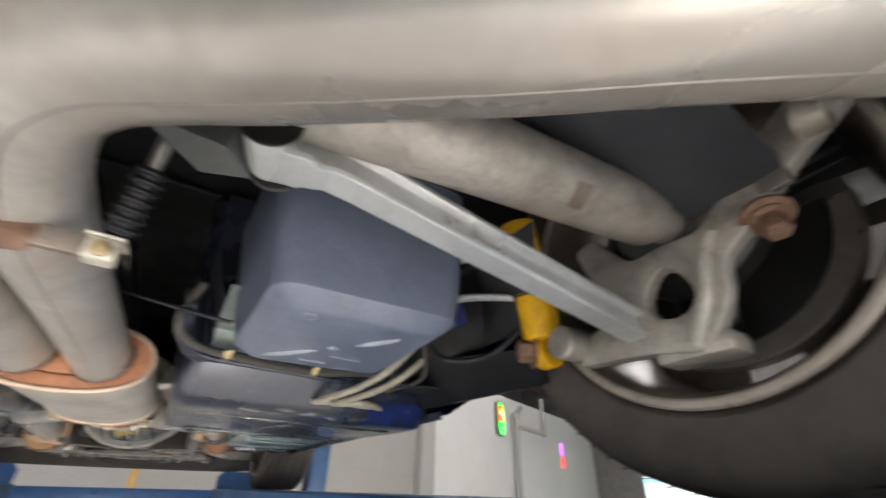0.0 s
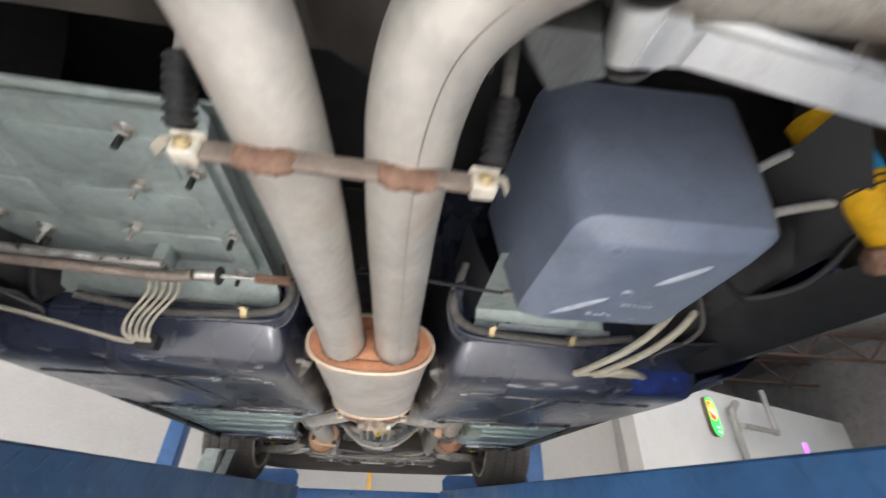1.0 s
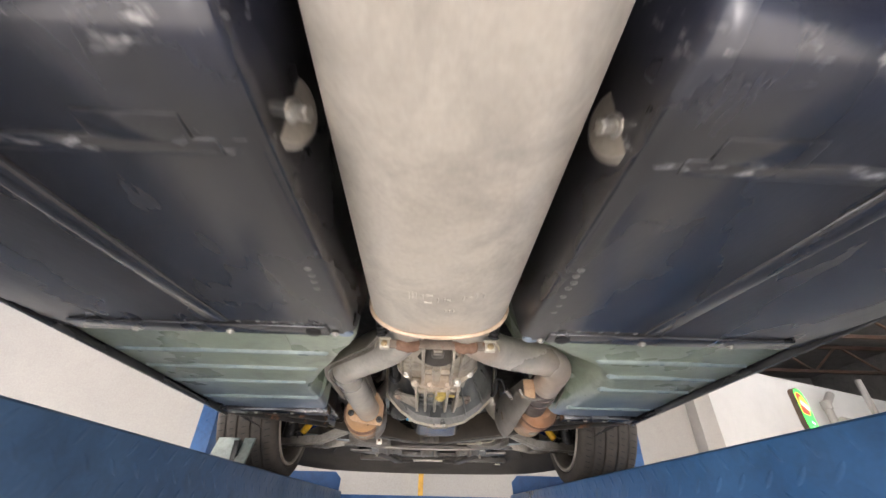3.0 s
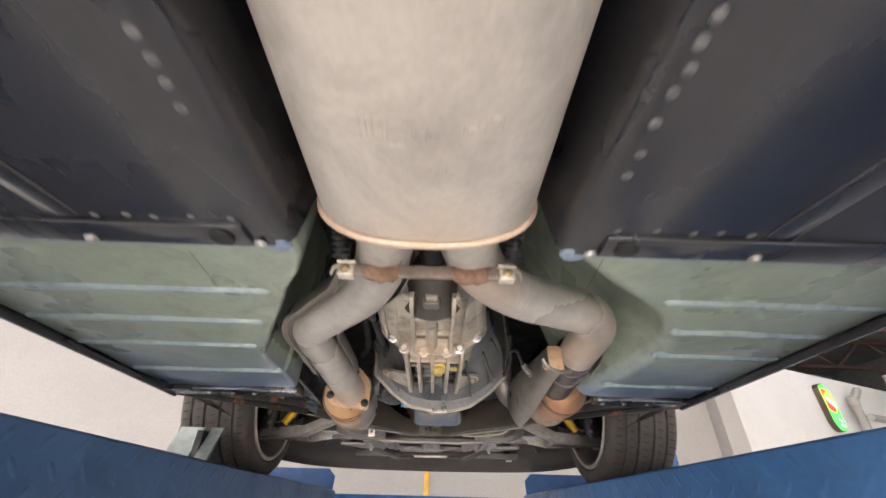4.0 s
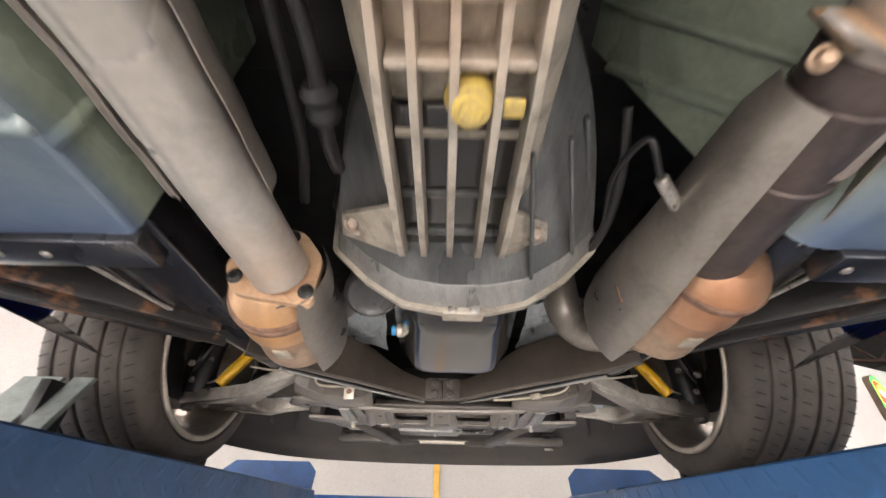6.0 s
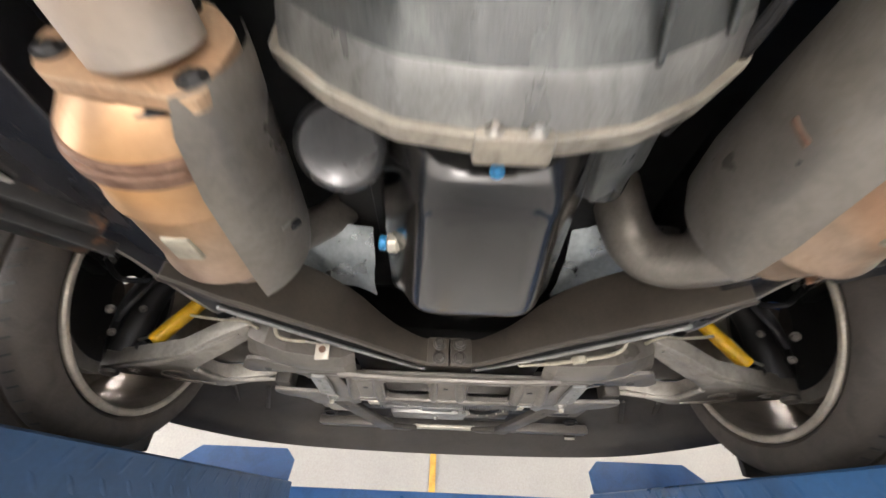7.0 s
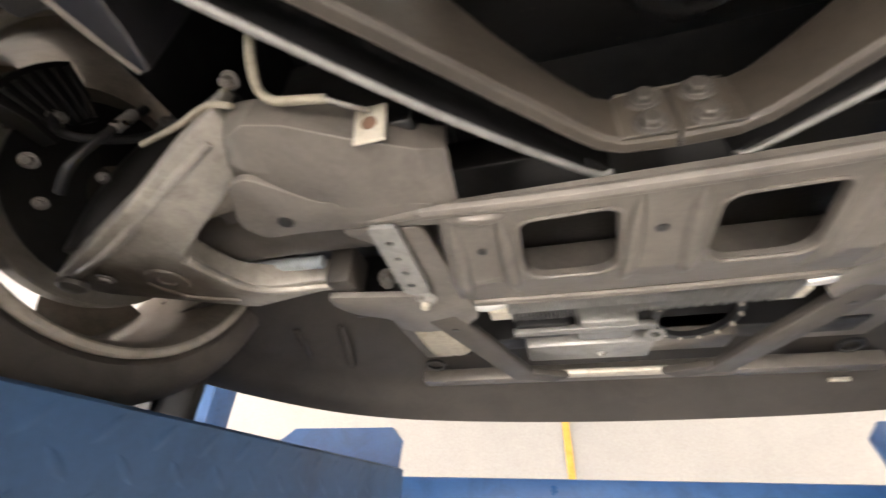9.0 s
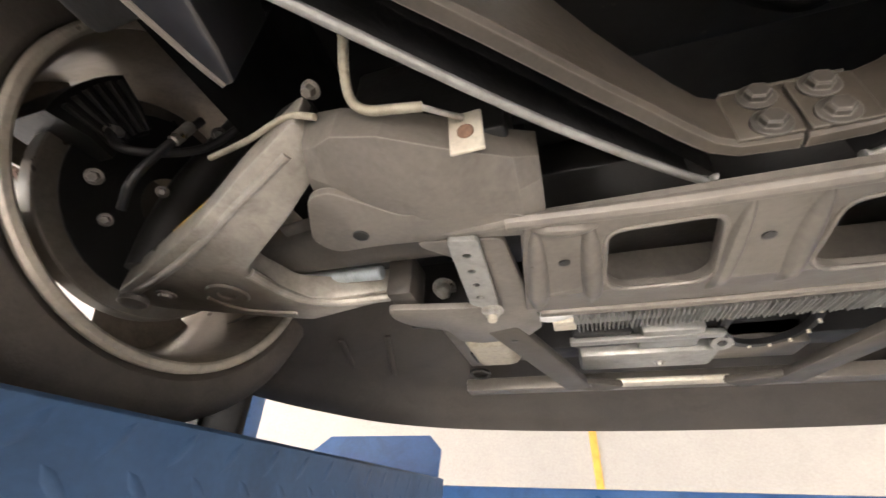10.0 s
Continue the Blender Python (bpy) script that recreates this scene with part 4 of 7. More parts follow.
    strip = part("front_strip", box(min(s * (0.33 if s < 0 else 0.425), s * 0.67), max(s * (0.33 if s < 0 else 0.425), s * 0.67), 2.098, 2.150, 1.890, 1.915, 0.003), "black", car, "black strip bolted along the floor edge")
    for bx in (0.445, 0.50, 0.56, 0.63):
        part("rivet", lathe([(0.0055, 0), (0.005, 0.002), (0.0025, 0.0035)], (s * bx, 2.122, 1.890), (0, 0, -1), 12), "bolt", strip)

part("paint_crack", tube([(-0.285, 1.468, 1.9018), (-0.291, 1.556, 1.9018)], 0.00032, 6, 2), "boot", car, "dark crack in the paint")
part("paint_crack", tube([(0.210, 1.451, 1.9018), (0.215, 1.529, 1.9018)], 0.00032, 6, 2), "boot", car, "dark crack in the paint")

for s in (-1, 1):
    # diagonal frame member with a rusty seam, frame rail
    arm = part("frame_outrigger", beam((s * 0.69, 2.165, 1.935), (s * 0.43, 2.45, 1.955), 0.09, 0.07, 0.008), "seam", car, "black frame member with a rusty seam")
    part("rusty_seam", beam((s * 0.655, 2.150, 1.897), (s * 0.40, 2.45, 1.914), 0.006, 0.018, 0.001), "seam", arm)
    rail = part("frame_rail", beam((s * 0.46, 2.12, 2.01), (s * 0.445, 2.64, 2.03), 0.10, 0.11, 0.010), "blacksteel", car, "black frame rail")
    RS = [(2.12, 0.368, 0.520, 1.952), (2.24, 0.360, 0.492, 1.944), (2.33, 0.357, 0.472, 1.938), (2.43, 0.356, 0.451, 1.935), (2.51, 0.358, 0.426, 1.935), (2.60, 0.366, 0.412, 1.935), (2.66, 0.378, 0.402, 1.937), (2.685, 0.388, 0.398, 1.940)]
    part("rail_nose", loft([[V3(s * x, y, z) for x, z in rounded([(xi, 2.06), (xi, zb), (xo, zb), (xo + 0.012, 2.06)], 0.005, 3)] for y, xi, xo, zb in RS]), "black", rail, "glossy black nose of the frame rail", 30)
    part("rail_edge", tube([(s * (xo - 0.001), y, zb + 0.001) for y, xi, xo, zb in RS], 0.0028, 8, 4), "grey", rail, "worn dusty edge of the rail")
    part("brake_pipe", tube([(s * 0.50, 2.20, 1.936), (s * 0.44, 2.42, 1.935), (s * 0.41, 2.55, 1.95), (s * 0.42, 2.62, 1.97)], 0.004, 8), "bolt", rail)

# tray above the rear pipes, both sides
# Added dark panel stands for the unlit space over the axle.
part("rear_panel", box(-0.66, 0.12, -0.30, 0.38, 2.10, 2.115, 0.002), "dusty", car, "added dark panel filling the space above the rear axle")
tl = part("heat_shield_tray", box(-0.66, -0.135, 0.392, 0.80, 2.004, 2.010, 0.001), "zinc", car, "grey green zinc coated heat shield tray")
part("tray_flange", loft([[V3(-0.66, 0.765, 2.004), V3(-0.66, 0.80, 1.975), V3(-0.66, 0.826, 1.972)], [V3(-0.17, 0.765, 2.004), V3(-0.17, 0.80, 1.975), V3(-0.17, 0.826, 1.972)]], closed=False), "zinc", tl)
part("tray_side", loft([[V3(-0.178, 0.39, 2.004), V3(-0.158, 0.39, 1.985), V3(-0.150, 0.39, 1.955)], [V3(-0.178, 0.66, 2.004), V3(-0.158, 0.66, 1.985), V3(-0.150, 0.66, 1.960)], [V3(-0.185, 0.78, 2.004), V3(-0.165, 0.80, 1.985), V3(-0.158, 0.81, 1.968)]], closed=False), "alusheet", tl)
cover = part("cover_panel", plate(rounded([(-0.64, 0.405), (-0.192, 0.400), (-0.192, 0.735), (-0.36, 0.735), (-0.42, 0.70), (-0.50, 0.70), (-0.55, 0.62), (-0.64, 0.58)], 0.02), [], 1.992, 2.0), "zinc", tl, "grey green zinc coated cover panel")
for ex, ey, ew, eh in ((-0.30, 0.47, 0.15, 0.07), (-0.48, 0.475, 0.15, 0.07), (-0.30, 0.565, 0.16, 0.07), (-0.48, 0.565, 0.14, 0.07), (-0.29, 0.66, 0.14, 0.07)):
    o = rounded([(ex - ew / 2, ey - eh / 2), (ex + ew / 2, ey - eh / 2), (ex + ew / 2, ey + eh / 2), (ex - ew / 2, ey + eh / 2)], 0.012)
    part("embossed_field", plate(o, [], 1.989, 1.9925, 0.0012), "zinc", cover)
for bx, by in ((-0.205, 0.483), (-0.200, 0.612), (-0.222, 0.728), (-0.33, 0.612), (-0.46, 0.64), (-0.255, 0.430), (-0.50, 0.61), (-0.385, 0.43), (-0.28, 0.515)):
    q = part("stud", rod((bx, by, 1.992), (bx, by, 1.966), 0.0035, 10, 0.001), "boot" if bx > -0.26 else "bolt", cover, "threaded stud with a nut")
    part("nut", hexbolt((bx, by, 1.992), (0, 0, -1), 0.0075, 0.008), "bolt", q)
tr = part("heat_shield_tray", loft([[V3(0.187, 0.60, 2.000), V3(0.187, 0.785, 1.990), V3(0.190, 0.802, 1.972), V3(0.190, 0.820, 1.968)], [V3(0.32, 0.60, 2.000), V3(0.32, 0.784, 1.990), V3(0.32, 0.802, 1.971), V3(0.32, 0.822, 1.967)], [V3(0.425, 0.60, 2.000), V3(0.435, 0.782, 1.990), V3(0.445, 0.800, 1.971), V3(0.46, 0.822, 1.967)]], closed=False), "zinc", car, "grey green zinc coated heat shield tray")
part("tray_flange", loft([[V3(0.190, 0.800, 1.9705), V3(0.190, 0.822, 1.9655)], [V3(0.32, 0.800, 1.9695), V3(0.32, 0.824, 1.9645)], [V3(0.455, 0.798, 1.9695), V3(0.47, 0.824, 1.9645)]], closed=False), "alusheet", tr, "bright flange of the tray")
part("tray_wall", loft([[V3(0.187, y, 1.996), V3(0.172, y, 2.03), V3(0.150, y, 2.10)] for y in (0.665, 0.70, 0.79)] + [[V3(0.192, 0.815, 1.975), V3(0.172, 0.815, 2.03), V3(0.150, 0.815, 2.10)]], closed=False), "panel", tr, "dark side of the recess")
part("tray_hole", lathe([(0.0035, 0), (0.0035, 0.0008), (0.002, 0.0008)], (0.253, 0.801, 1.9715), (0, -0.3, -1), 14), "boot", tr)
# Black filler panels give the shade inside the rear body as colour.
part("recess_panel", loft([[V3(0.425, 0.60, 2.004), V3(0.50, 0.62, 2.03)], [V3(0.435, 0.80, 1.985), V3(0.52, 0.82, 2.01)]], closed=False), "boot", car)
for s in (-1, 1):
    part("quarter_panel_inner", loft([[V3(s * 0.60, 0.44, 1.94), V3(s * 0.66, 0.46, 1.90), V3(s * 0.70, 0.5, 1.93)], [V3(s * 0.55, 0.82, 1.99), V3(s * 0.64, 0.84, 1.91), V3(s * 0.69, 0.85, 1.92)]], closed=False), "boot", car)
    part("blue_inner_panel", box(min(s * 0.512, s * 0.534), max(s * 0.512, s * 0.534), 0.500, 0.535, 1.985, 2.06, 0.004), "smear", car, "strip of dark blue inner body paint")
    part("inner_sill_web", loft([[V3(s * 0.505, 0.44, 2.06), V3(s * 0.535, 0.46, 1.985), V3(s * 0.56, 0.50, 1.96)], [V3(s * 0.50, 0.62, 2.06), V3(s * 0.53, 0.62, 1.985), V3(s * 0.56, 0.62, 1.955)], [V3(s * 0.50, 0.82, 2.05), V3(s * 0.53, 0.82, 1.975), V3(s * 0.56, 0.82, 1.945)]], closed=False), "blacksteel", car)
    part("wiring_loom", tube([(s * 0.47, 0.66, 2.01), (s * 0.50, 0.70, 1.965), (s * 0.53, 0.76, 1.945), (s * 0.55, 0.80, 1.95), (s * 0.60, 0.83, 1.95)], 0.006, 10), "boot", car)
    part("wiring_loom", tube([(s * 0.50, 0.60, 2.02), (s * 0.545, 0.66, 1.95), (s * 0.56, 0.72, 1.935), (s * 0.54, 0.80, 1.93), (s * 0.57, 0.845, 1.925)], 0.0035, 8), "loom", car)
    part("sill_bracket", plate(mirror(rounded([(0.53, 0.74), (0.62, 0.72), (0.64, 0.80), (0.55, 0.82)], 0.01), s), [], 1.930, 1.934), "blacksteel", car)
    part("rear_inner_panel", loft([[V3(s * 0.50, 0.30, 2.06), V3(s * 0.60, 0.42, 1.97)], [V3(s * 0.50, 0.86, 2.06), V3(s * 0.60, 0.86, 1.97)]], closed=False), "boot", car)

# ribbed hoses along the rear lip, clips
for s in (-1, 1):
    hs = thing("ribbed_hose", (s * 0.2, 0.8, 1.95), "black corrugated hose clipped along the floor edge", "hose", "hoses along the floor edge")
    pts = ([(-0.128, 0.45, 2.00), (-0.129, 0.62, 1.985)] if s < 0 else [(0.150, 0.69, 2.03), (0.138, 0.715, 1.99)]) + [(s * 0.136, 0.735, 1.966), (s * 0.165, 0.785, 1.956), (s * 0.222, 0.806, 1.951), (s * 0.30, 0.812, 1.948), (s * 0.38, 0.815, 1.948), (s * 0.50, 0.80, 1.96)]
    part("hose_body", tube(pts, lambda f: 0.0072 + 0.0007 * math.sin(f * 700), 10, 46), "loom", hs, "dusty ribbed sleeve")
    for cx, cy, cz in ((0.219, 0.803, 1.951), (0.378, 0.811, 1.948)) if s > 0 else ((0.224, 0.806, 1.951),):
        ring_ = lathe([(0.0080, -0.0050), (0.0092, -0.0050), (0.0092, 0.0050), (0.0080, 0.0050)], (s * cx, cy, cz), (s, 0.12, 0), 18, closed=True)
        cp_ = part("hose_clip", ring_, "gold", hs, "yellow zinc clip")
        part("clip_tab", loft([[V3(s * (cx - 0.005), cy - 0.008, cz - 0.006), V3(s * (cx + 0.005), cy - 0.008, cz - 0.006)], [V3(s * (cx - 0.006), cy - 0.013, cz + 0.001), V3(s * (cx + 0.006), cy - 0.013, cz + 0.001)], [V3(s * (cx + 0.002), cy - 0.016, cz + 0.006), V3(s * (cx + 0.011), cy - 0.015, cz + 0.006)]], closed=False), "gold", cp_)
        part("clip_stud", rod((s * (cx + 0.009), cy - 0.017, cz + 0.012), (s * (cx + 0.008), cy - 0.019, cz + 0.003), 0.0030, 10, 0.001), "dusty", cp_)

# pale fuel and brake lines
fan = thing("hose_bundle", (-0.36, 0.78, 1.92), "bundle of five pale brake and fuel lines", "hose")
for k in range(5):
    dx = 0.011 * k
    part("line", tube([(-0.358 + dx, 0.725, 1.975), (-0.360 + dx, 0.748, 1.953), (-0.384 + 0.9 * dx, 0.768, 1.915), (-0.386 + 0.8 * dx, 0.782, 1.892), (-0.366 + 0.4 * dx, 0.796, 1.884), (-0.362, 0.806 + 0.15 * dx, 1.884 + 0.2 * dx), (-0.40, 0.806 + 0.3 * dx, 1.890), (-0.48, 0.800 + 0.3 * dx, 1.905), (-0.60, 0.78 + 0.3 * dx, 1.925)], 0.0027, 8), "hose", fan)
part("line_clip", box(-0.372, -0.340, 0.790, 0.812, 1.876, 1.898, 0.003), "boot", fan)
for k in range(2):
    lp = thing("pale_hose", (0.45 + 0.04 * k, 0.8, 1.93), "pale ribbed plastic hose with a tight bend", "hose", "pale hoses")
    o = 0.040 * k
    part("hose_body", tube([(0.52 + o, 0.66, 1.985), (0.49 + o, 0.70, 1.945), (0.455 + o, 0.76, 1.918), (0.410 + o, 0.838, 1.902), (0.402 + o, 0.856, 1.902), (0.416 + o, 0.864, 1.904), (0.46 + o, 0.858 - 0.02 * k, 1.906), (0.56, 0.868, 1.905), (0.63, 0.88, 1.91)], 0.0066, 12), "hose", lp)

# parking brake cable
pb = thing("brake_cable", (0, 0.67, 1.96), "rusty parking brake rod with its adjuster and cable", "cable")
part("rod", tube([(-0.62, 0.665, 1.955), (-0.45, 0.672, 1.952), (-0.31, 0.680, 1.951), (-0.265, 0.674, 1.954)], 0.0085, 12), "strap", pb, "rusty steel rod")
part("sleeve", tube([(-0.60, 0.645, 1.958), (-0.30, 0.655, 1.958)], 0.007, 12, 2), "bolt", pb)
part("adjuster", rod((-0.262, 0.675, 1.955), (-0.232, 0.677, 1.957), 0.0095, 12), "bolt", pb)
part("washer", rod((-0.231, 0.677, 1.957), (-0.227, 0.677, 1.957), 0.014, 20, 0.0005), "boot", pb)
part("thread", rod((-0.227, 0.677, 1.957), (-0.175, 0.678, 1.958), 0.0035, 10, 0.0005), "bolt", pb)
part("joint", box(-0.178, -0.125, 0.671, 0.685, 1.953, 1.964, 0.002), "darkrust", pb)
part("cable", tube([(-0.13, 0.678, 1.960), (0.0, 0.675, 1.985), (0.20, 0.665, 1.966), (0.32, 0.66, 1.97)], 0.003, 8), "boot", pb)
part("cable_joint", box(0.205, 0.245, 0.658, 0.670, 1.961, 1.970, 0.002), "bolt", pb)
part("bracket", box(-0.318, -0.300, 0.652, 0.690, 1.962, 1.995, 0.003), "zinc", pb)

# ---- fuel tank ----
ft = thing("fuel_tank", (0.34, 0.5, 2.0), "dark blue grey moulded plastic fuel tank", "fuel tank")


def tank_floor(y):
    return lerp([0.42, 0.63], [1.9225, 1.9045], y)


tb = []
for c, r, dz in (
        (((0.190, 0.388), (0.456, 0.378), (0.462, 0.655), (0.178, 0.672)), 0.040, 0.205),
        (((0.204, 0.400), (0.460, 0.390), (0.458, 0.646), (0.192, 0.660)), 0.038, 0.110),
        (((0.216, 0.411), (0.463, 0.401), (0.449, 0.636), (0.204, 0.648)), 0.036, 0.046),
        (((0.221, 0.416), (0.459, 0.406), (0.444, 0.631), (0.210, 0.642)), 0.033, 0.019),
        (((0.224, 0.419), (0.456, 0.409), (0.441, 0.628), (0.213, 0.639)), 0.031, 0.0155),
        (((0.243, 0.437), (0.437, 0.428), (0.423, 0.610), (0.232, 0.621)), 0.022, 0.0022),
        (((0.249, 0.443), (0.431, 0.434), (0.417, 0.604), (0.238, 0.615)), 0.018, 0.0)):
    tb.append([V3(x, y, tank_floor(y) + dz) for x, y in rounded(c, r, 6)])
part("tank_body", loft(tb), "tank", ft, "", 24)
for (ax, ay), (bx, by) in (((0.249, 0.598), (0.311, 0.547)), ((0.352, 0.508), (0.396, 0.459))):
    d = V3(bx - ax, by - ay, tank_floor(by) - tank_floor(ay))
    p = V3(ax, ay, tank_floor(ay))
    side = d.cross(V3(0, 0, 1)).normalized()
    rows = []
    for i in range(13):
        f = i / 12
        k = max(0.05, math.sin(math.pi * f)) ** 0.35
        rows.append([p + d * f + side * (0.0062 * k * a) + V3(0, 0, 0.001 - 0.0048 * k * b) for a, b in ((-1, 0), (-0.6, 0.7), (0, 1), (0.6, 0.7), (1, 0))])
    part("moulded_ridge", loft(rows), "ridge", ft, "moulded ridge with its highlight in pale colour", 60)
part("tank_boss", lathe([(0.009, -0.001), (0.0075, 0.0018), (0.004, 0.0024)], (0.329, 0.532, tank_floor(0.532)), (0, 0, -1), 24), "tank", ft)
part("tank_boss", lathe([(0.011, -0.001), (0.009, 0.0008), (0.003, 0.0010)], (0.272, 0.450, tank_floor(0.45)), (0, 0, -1), 24), "tank", ft)
for k in range(6):
    part("moulded_mark", box(0.335 + 0.0075 * k, 0.3405 + 0.0075 * k, 0.558, 0.563, tank_floor(0.56) - 0.0010, tank_floor(0.56) + 0.002, 0.0004), "ridge", ft)
for k in range(4):
    part("moulded_mark", box(0.299 + 0.010 * k, 0.306 + 0.010 * k, 0.586 + 0.002 * (k % 2), 0.593, tank_floor(0.59) - 0.0010, tank_floor(0.59) + 0.002, 0.0004), "ridge", ft)
part("tank_scratch", tube([(0.352, 0.608, tank_floor(0.608)), (0.374, 0.594, tank_floor(0.594))], 0.0006, 6, 2), "ridge", ft, "pale scratch in the plastic")
part("tank_strap", tube([(0.455, 0.45, 1.985), (0.50, 0.44, 2.0), (0.57, 0.42, 2.01)], 0.006, 10), "alu", ft, "thin bright stay rod")
part("tank_strap", tube([(0.452, 0.42, 2.035), (0.50, 0.40, 2.06), (0.56, 0.38, 2.08)], 0.006, 10), "alu", ft)
part("vent_hose", tube([(0.46, 0.52, 1.955), (0.52, 0.55, 1.935), (0.575, 0.50, 1.94), (0.60, 0.43, 1.98)], 0.005, 10), "boot", ft)

# ---- exhaust ----
ex = thing("exhaust_system", (0, 1.1, 1.9), "welded steel twin pipe exhaust with an oval muffler", "exhaust")


def muf(y):
    return lerp([0.83, 1.42], [1.924, 1.950], y), lerp([0.83, 1.42], [0.1135, 0.1215], y), lerp([0.83, 1.42], [0.054, 0.066], y)


loops = []
for y in [0.841, 0.846] + list(np.linspace(0.856, 1.396, 24)) + [1.404, 1.409]:
    c, a, b = muf(y)
    k = 0.975 if y in (0.841, 1.409) else 1.0
    loops.append(oval(0, c, a * k, b * k, y, 2.3))
muffler = part("muffler", loft(loops), "muffler", ex, "oval grey steel muffler", 50)
for y, sgn in ((0.838, -1), (1.411, 1)):
    c, a, b = muf(y)
    rim = oval(0, c, a + 0.001, b + 0.001, y, 2.3, 64)
    part("rolled_rim", tube(rim + rim[:1], 0.0044, 8, 1, rough=False), "rimtan", muffler, "tan rolled seam of the muffler")
    cap = [oval(0, c, a * f, b * f, y + d, 2.3, 64) for f, d in ((0.985, sgn * -0.001), (0.95, sgn * -0.006), (0.80, sgn * -0.004), (0.5, 0), (0.2, sgn * 0.001))]
    part("end_cap", loft(cap), "rust", muffler, "orange rusted end cap")
def on_muffler(x, y):
    c, a, b = muf(y)
    return c - b * (1 - min(1, abs(x) / a) ** 2.3) ** (1 / 2.3)


# worn stamping, no longer legible
for mx, my, lx, ly in ((-0.047, 1.256, 0.0022, 0.022), (-0.042, 1.254, 0.0022, 0.018), (-0.037, 1.255, 0.0022, 0.020), (-0.028, 1.258, 0.004, 0.020), (-0.020, 1.272, 0.012, 0.003), (-0.018, 1.250, 0.010, 0.003), (-0.006, 1.262, 0.003, 0.012), (0.003, 1.260, 0.003, 0.012), (0.009, 1.262, 0.007, 0.003), (0.030, 1.256, 0.003, 0.010), (0.038, 1.254, 0.008, 0.003), (0.048, 1.250, 0.003, 0.014), (0.055, 1.246, 0.006, 0.003), (0.059, 1.254, 0.003, 0.012), (0.006, 1.299, 0.003, 0.008), (0.012, 1.300, 0.003, 0.008), (0.018, 1.299, 0.003, 0.007)):
    mz = on_muffler(mx, my)
    part("stamped_mark", box(mx - lx / 2, mx + lx / 2, my - ly / 2, my + ly / 2, mz - 0.0010, mz + 0.003, 0.0005), "muffler", muffler)
PR = 0.0378
R_REAR = [(0.047, 0.832, 1.922), (0.042, 0.74, 1.927), (0.038, 0.60, 1.930), (0.034, 0.45, 1.931), (0.034, 0.36, 1.931), (0.037, 0.30, 1.934), (0.050, 0.245, 1.939), (0.080, 0.204, 1.942), (0.120, 0.175, 1.943), (0.165, 0.146, 1.943), (0.26, 0.079, 1.944), (0.34, 0.02, 1.946), (0.50, -0.09, 1.955), (0.68, -0.22, 1.97)]
L_REAR = [(-0.050, 0.832, 1.922), (-0.053, 0.74, 1.926), (-0.058, 0.60, 1.929), (-0.063, 0.45, 1.930), (-0.070, 0.36, 1.932), (-0.078, 0.30, 1.938), (-0.092, 0.245, 1.948), (-0.118, 0.19, 1.960), (-0.16, 0.135, 1.968), (-0.26, 0.05, 1.972), (-0.42, -0.06, 1.972), (-0.62, -0.20, 1.975)]
L_FRONT = [(-0.051, 1.405, 1.946), (-0.053, 1.45, 1.943), (-0.056, 1.495, 1.941), (-0.072, 1.56, 1.940), (-0.104, 1.635, 1.940), (-0.165, 1.712, 1.940), (-0.216, 1.775, 1.940), (-0.233, 1.84, 1.940), (-0.231, 1.91, 1.940), (-0.228, 2.06, 1.935), (-0.216, 2.202, 1.922)]
R_FRONT = [(0.051, 1.405, 1.946), (0.052, 1.45, 1.943), (0.055, 1.495, 1.941), (0.083, 1.565, 1.940), (0.142, 1.628, 1.940), (0.212, 1.664, 1.940), (0.268, 1.690, 1.940), (0.304, 1.742, 1.940), (0.314, 1.81, 1.940), (0.319, 1.89, 1.940), (0.335, 2.00, 1.940)]
for nm, pts in (("rear_pipe", L_REAR), ("rear_pipe", R_REAR), ("front_pipe", L_FRONT), ("front_pipe", R_FRONT)):
    pp = part(nm, tube(pts, PR, 28, 7), "pipe", ex, "warm grey aluminised exhaust pipe", 60)
    seam = [(x, y, z) for x, y, z in pts]
    sm = frames(smooth_path(seam, 7))
    ang = radians(-100 if nm == "rear_pipe" else -120)
    if pts is R_REAR:
        part("weld_seam", tube([p + PR * (math.cos(ang) * sd + math.sin(ang) * u) for p, f, sd, u in sm], 0.0007, 6, 1, rough=False), "shield", pp, "thin raised weld seam")
    # weld bead where the pipe enters the muffler
    p0, p1 = Vector(pts[0]), Vector(pts[1])
    d = (p1 - p0).normalized()
    s1, u1 = d.orthogonal().normalized(), None
    u1 = d.cross(s1)
    bead = [p0 + d * 0.004 + (PR + 0.001) * (math.cos(a) * s1 + math.sin(a) * u1) + Vector((0, 0.0012 * math.sin(9 * a), 0)) for a in (2 * math.pi * k / 40 for k in range(41))]
    part("weld_bead", tube(bead, lambda f: 0.0023 + 0.0008 * math.sin(f * 150), 8, 1, rough=False), "darkrust", pp, "rough weld bead")


def hanger(y, z, x0, x1, wraps, tilt):
    strap = part("hanger_strap", box(x0, x1, y - 0.0035, y + 0.0035, z, z + 0.017, 0.0015), "strap", ex, "flat rust stained hanger strap", 30)
    for wx, wz in wraps:
        wl = []
        for i in range(15):
            f_ = -1 + 2 * i / 14
            e_ = max(0.02, 1 - f_ ** 4) ** 0.5
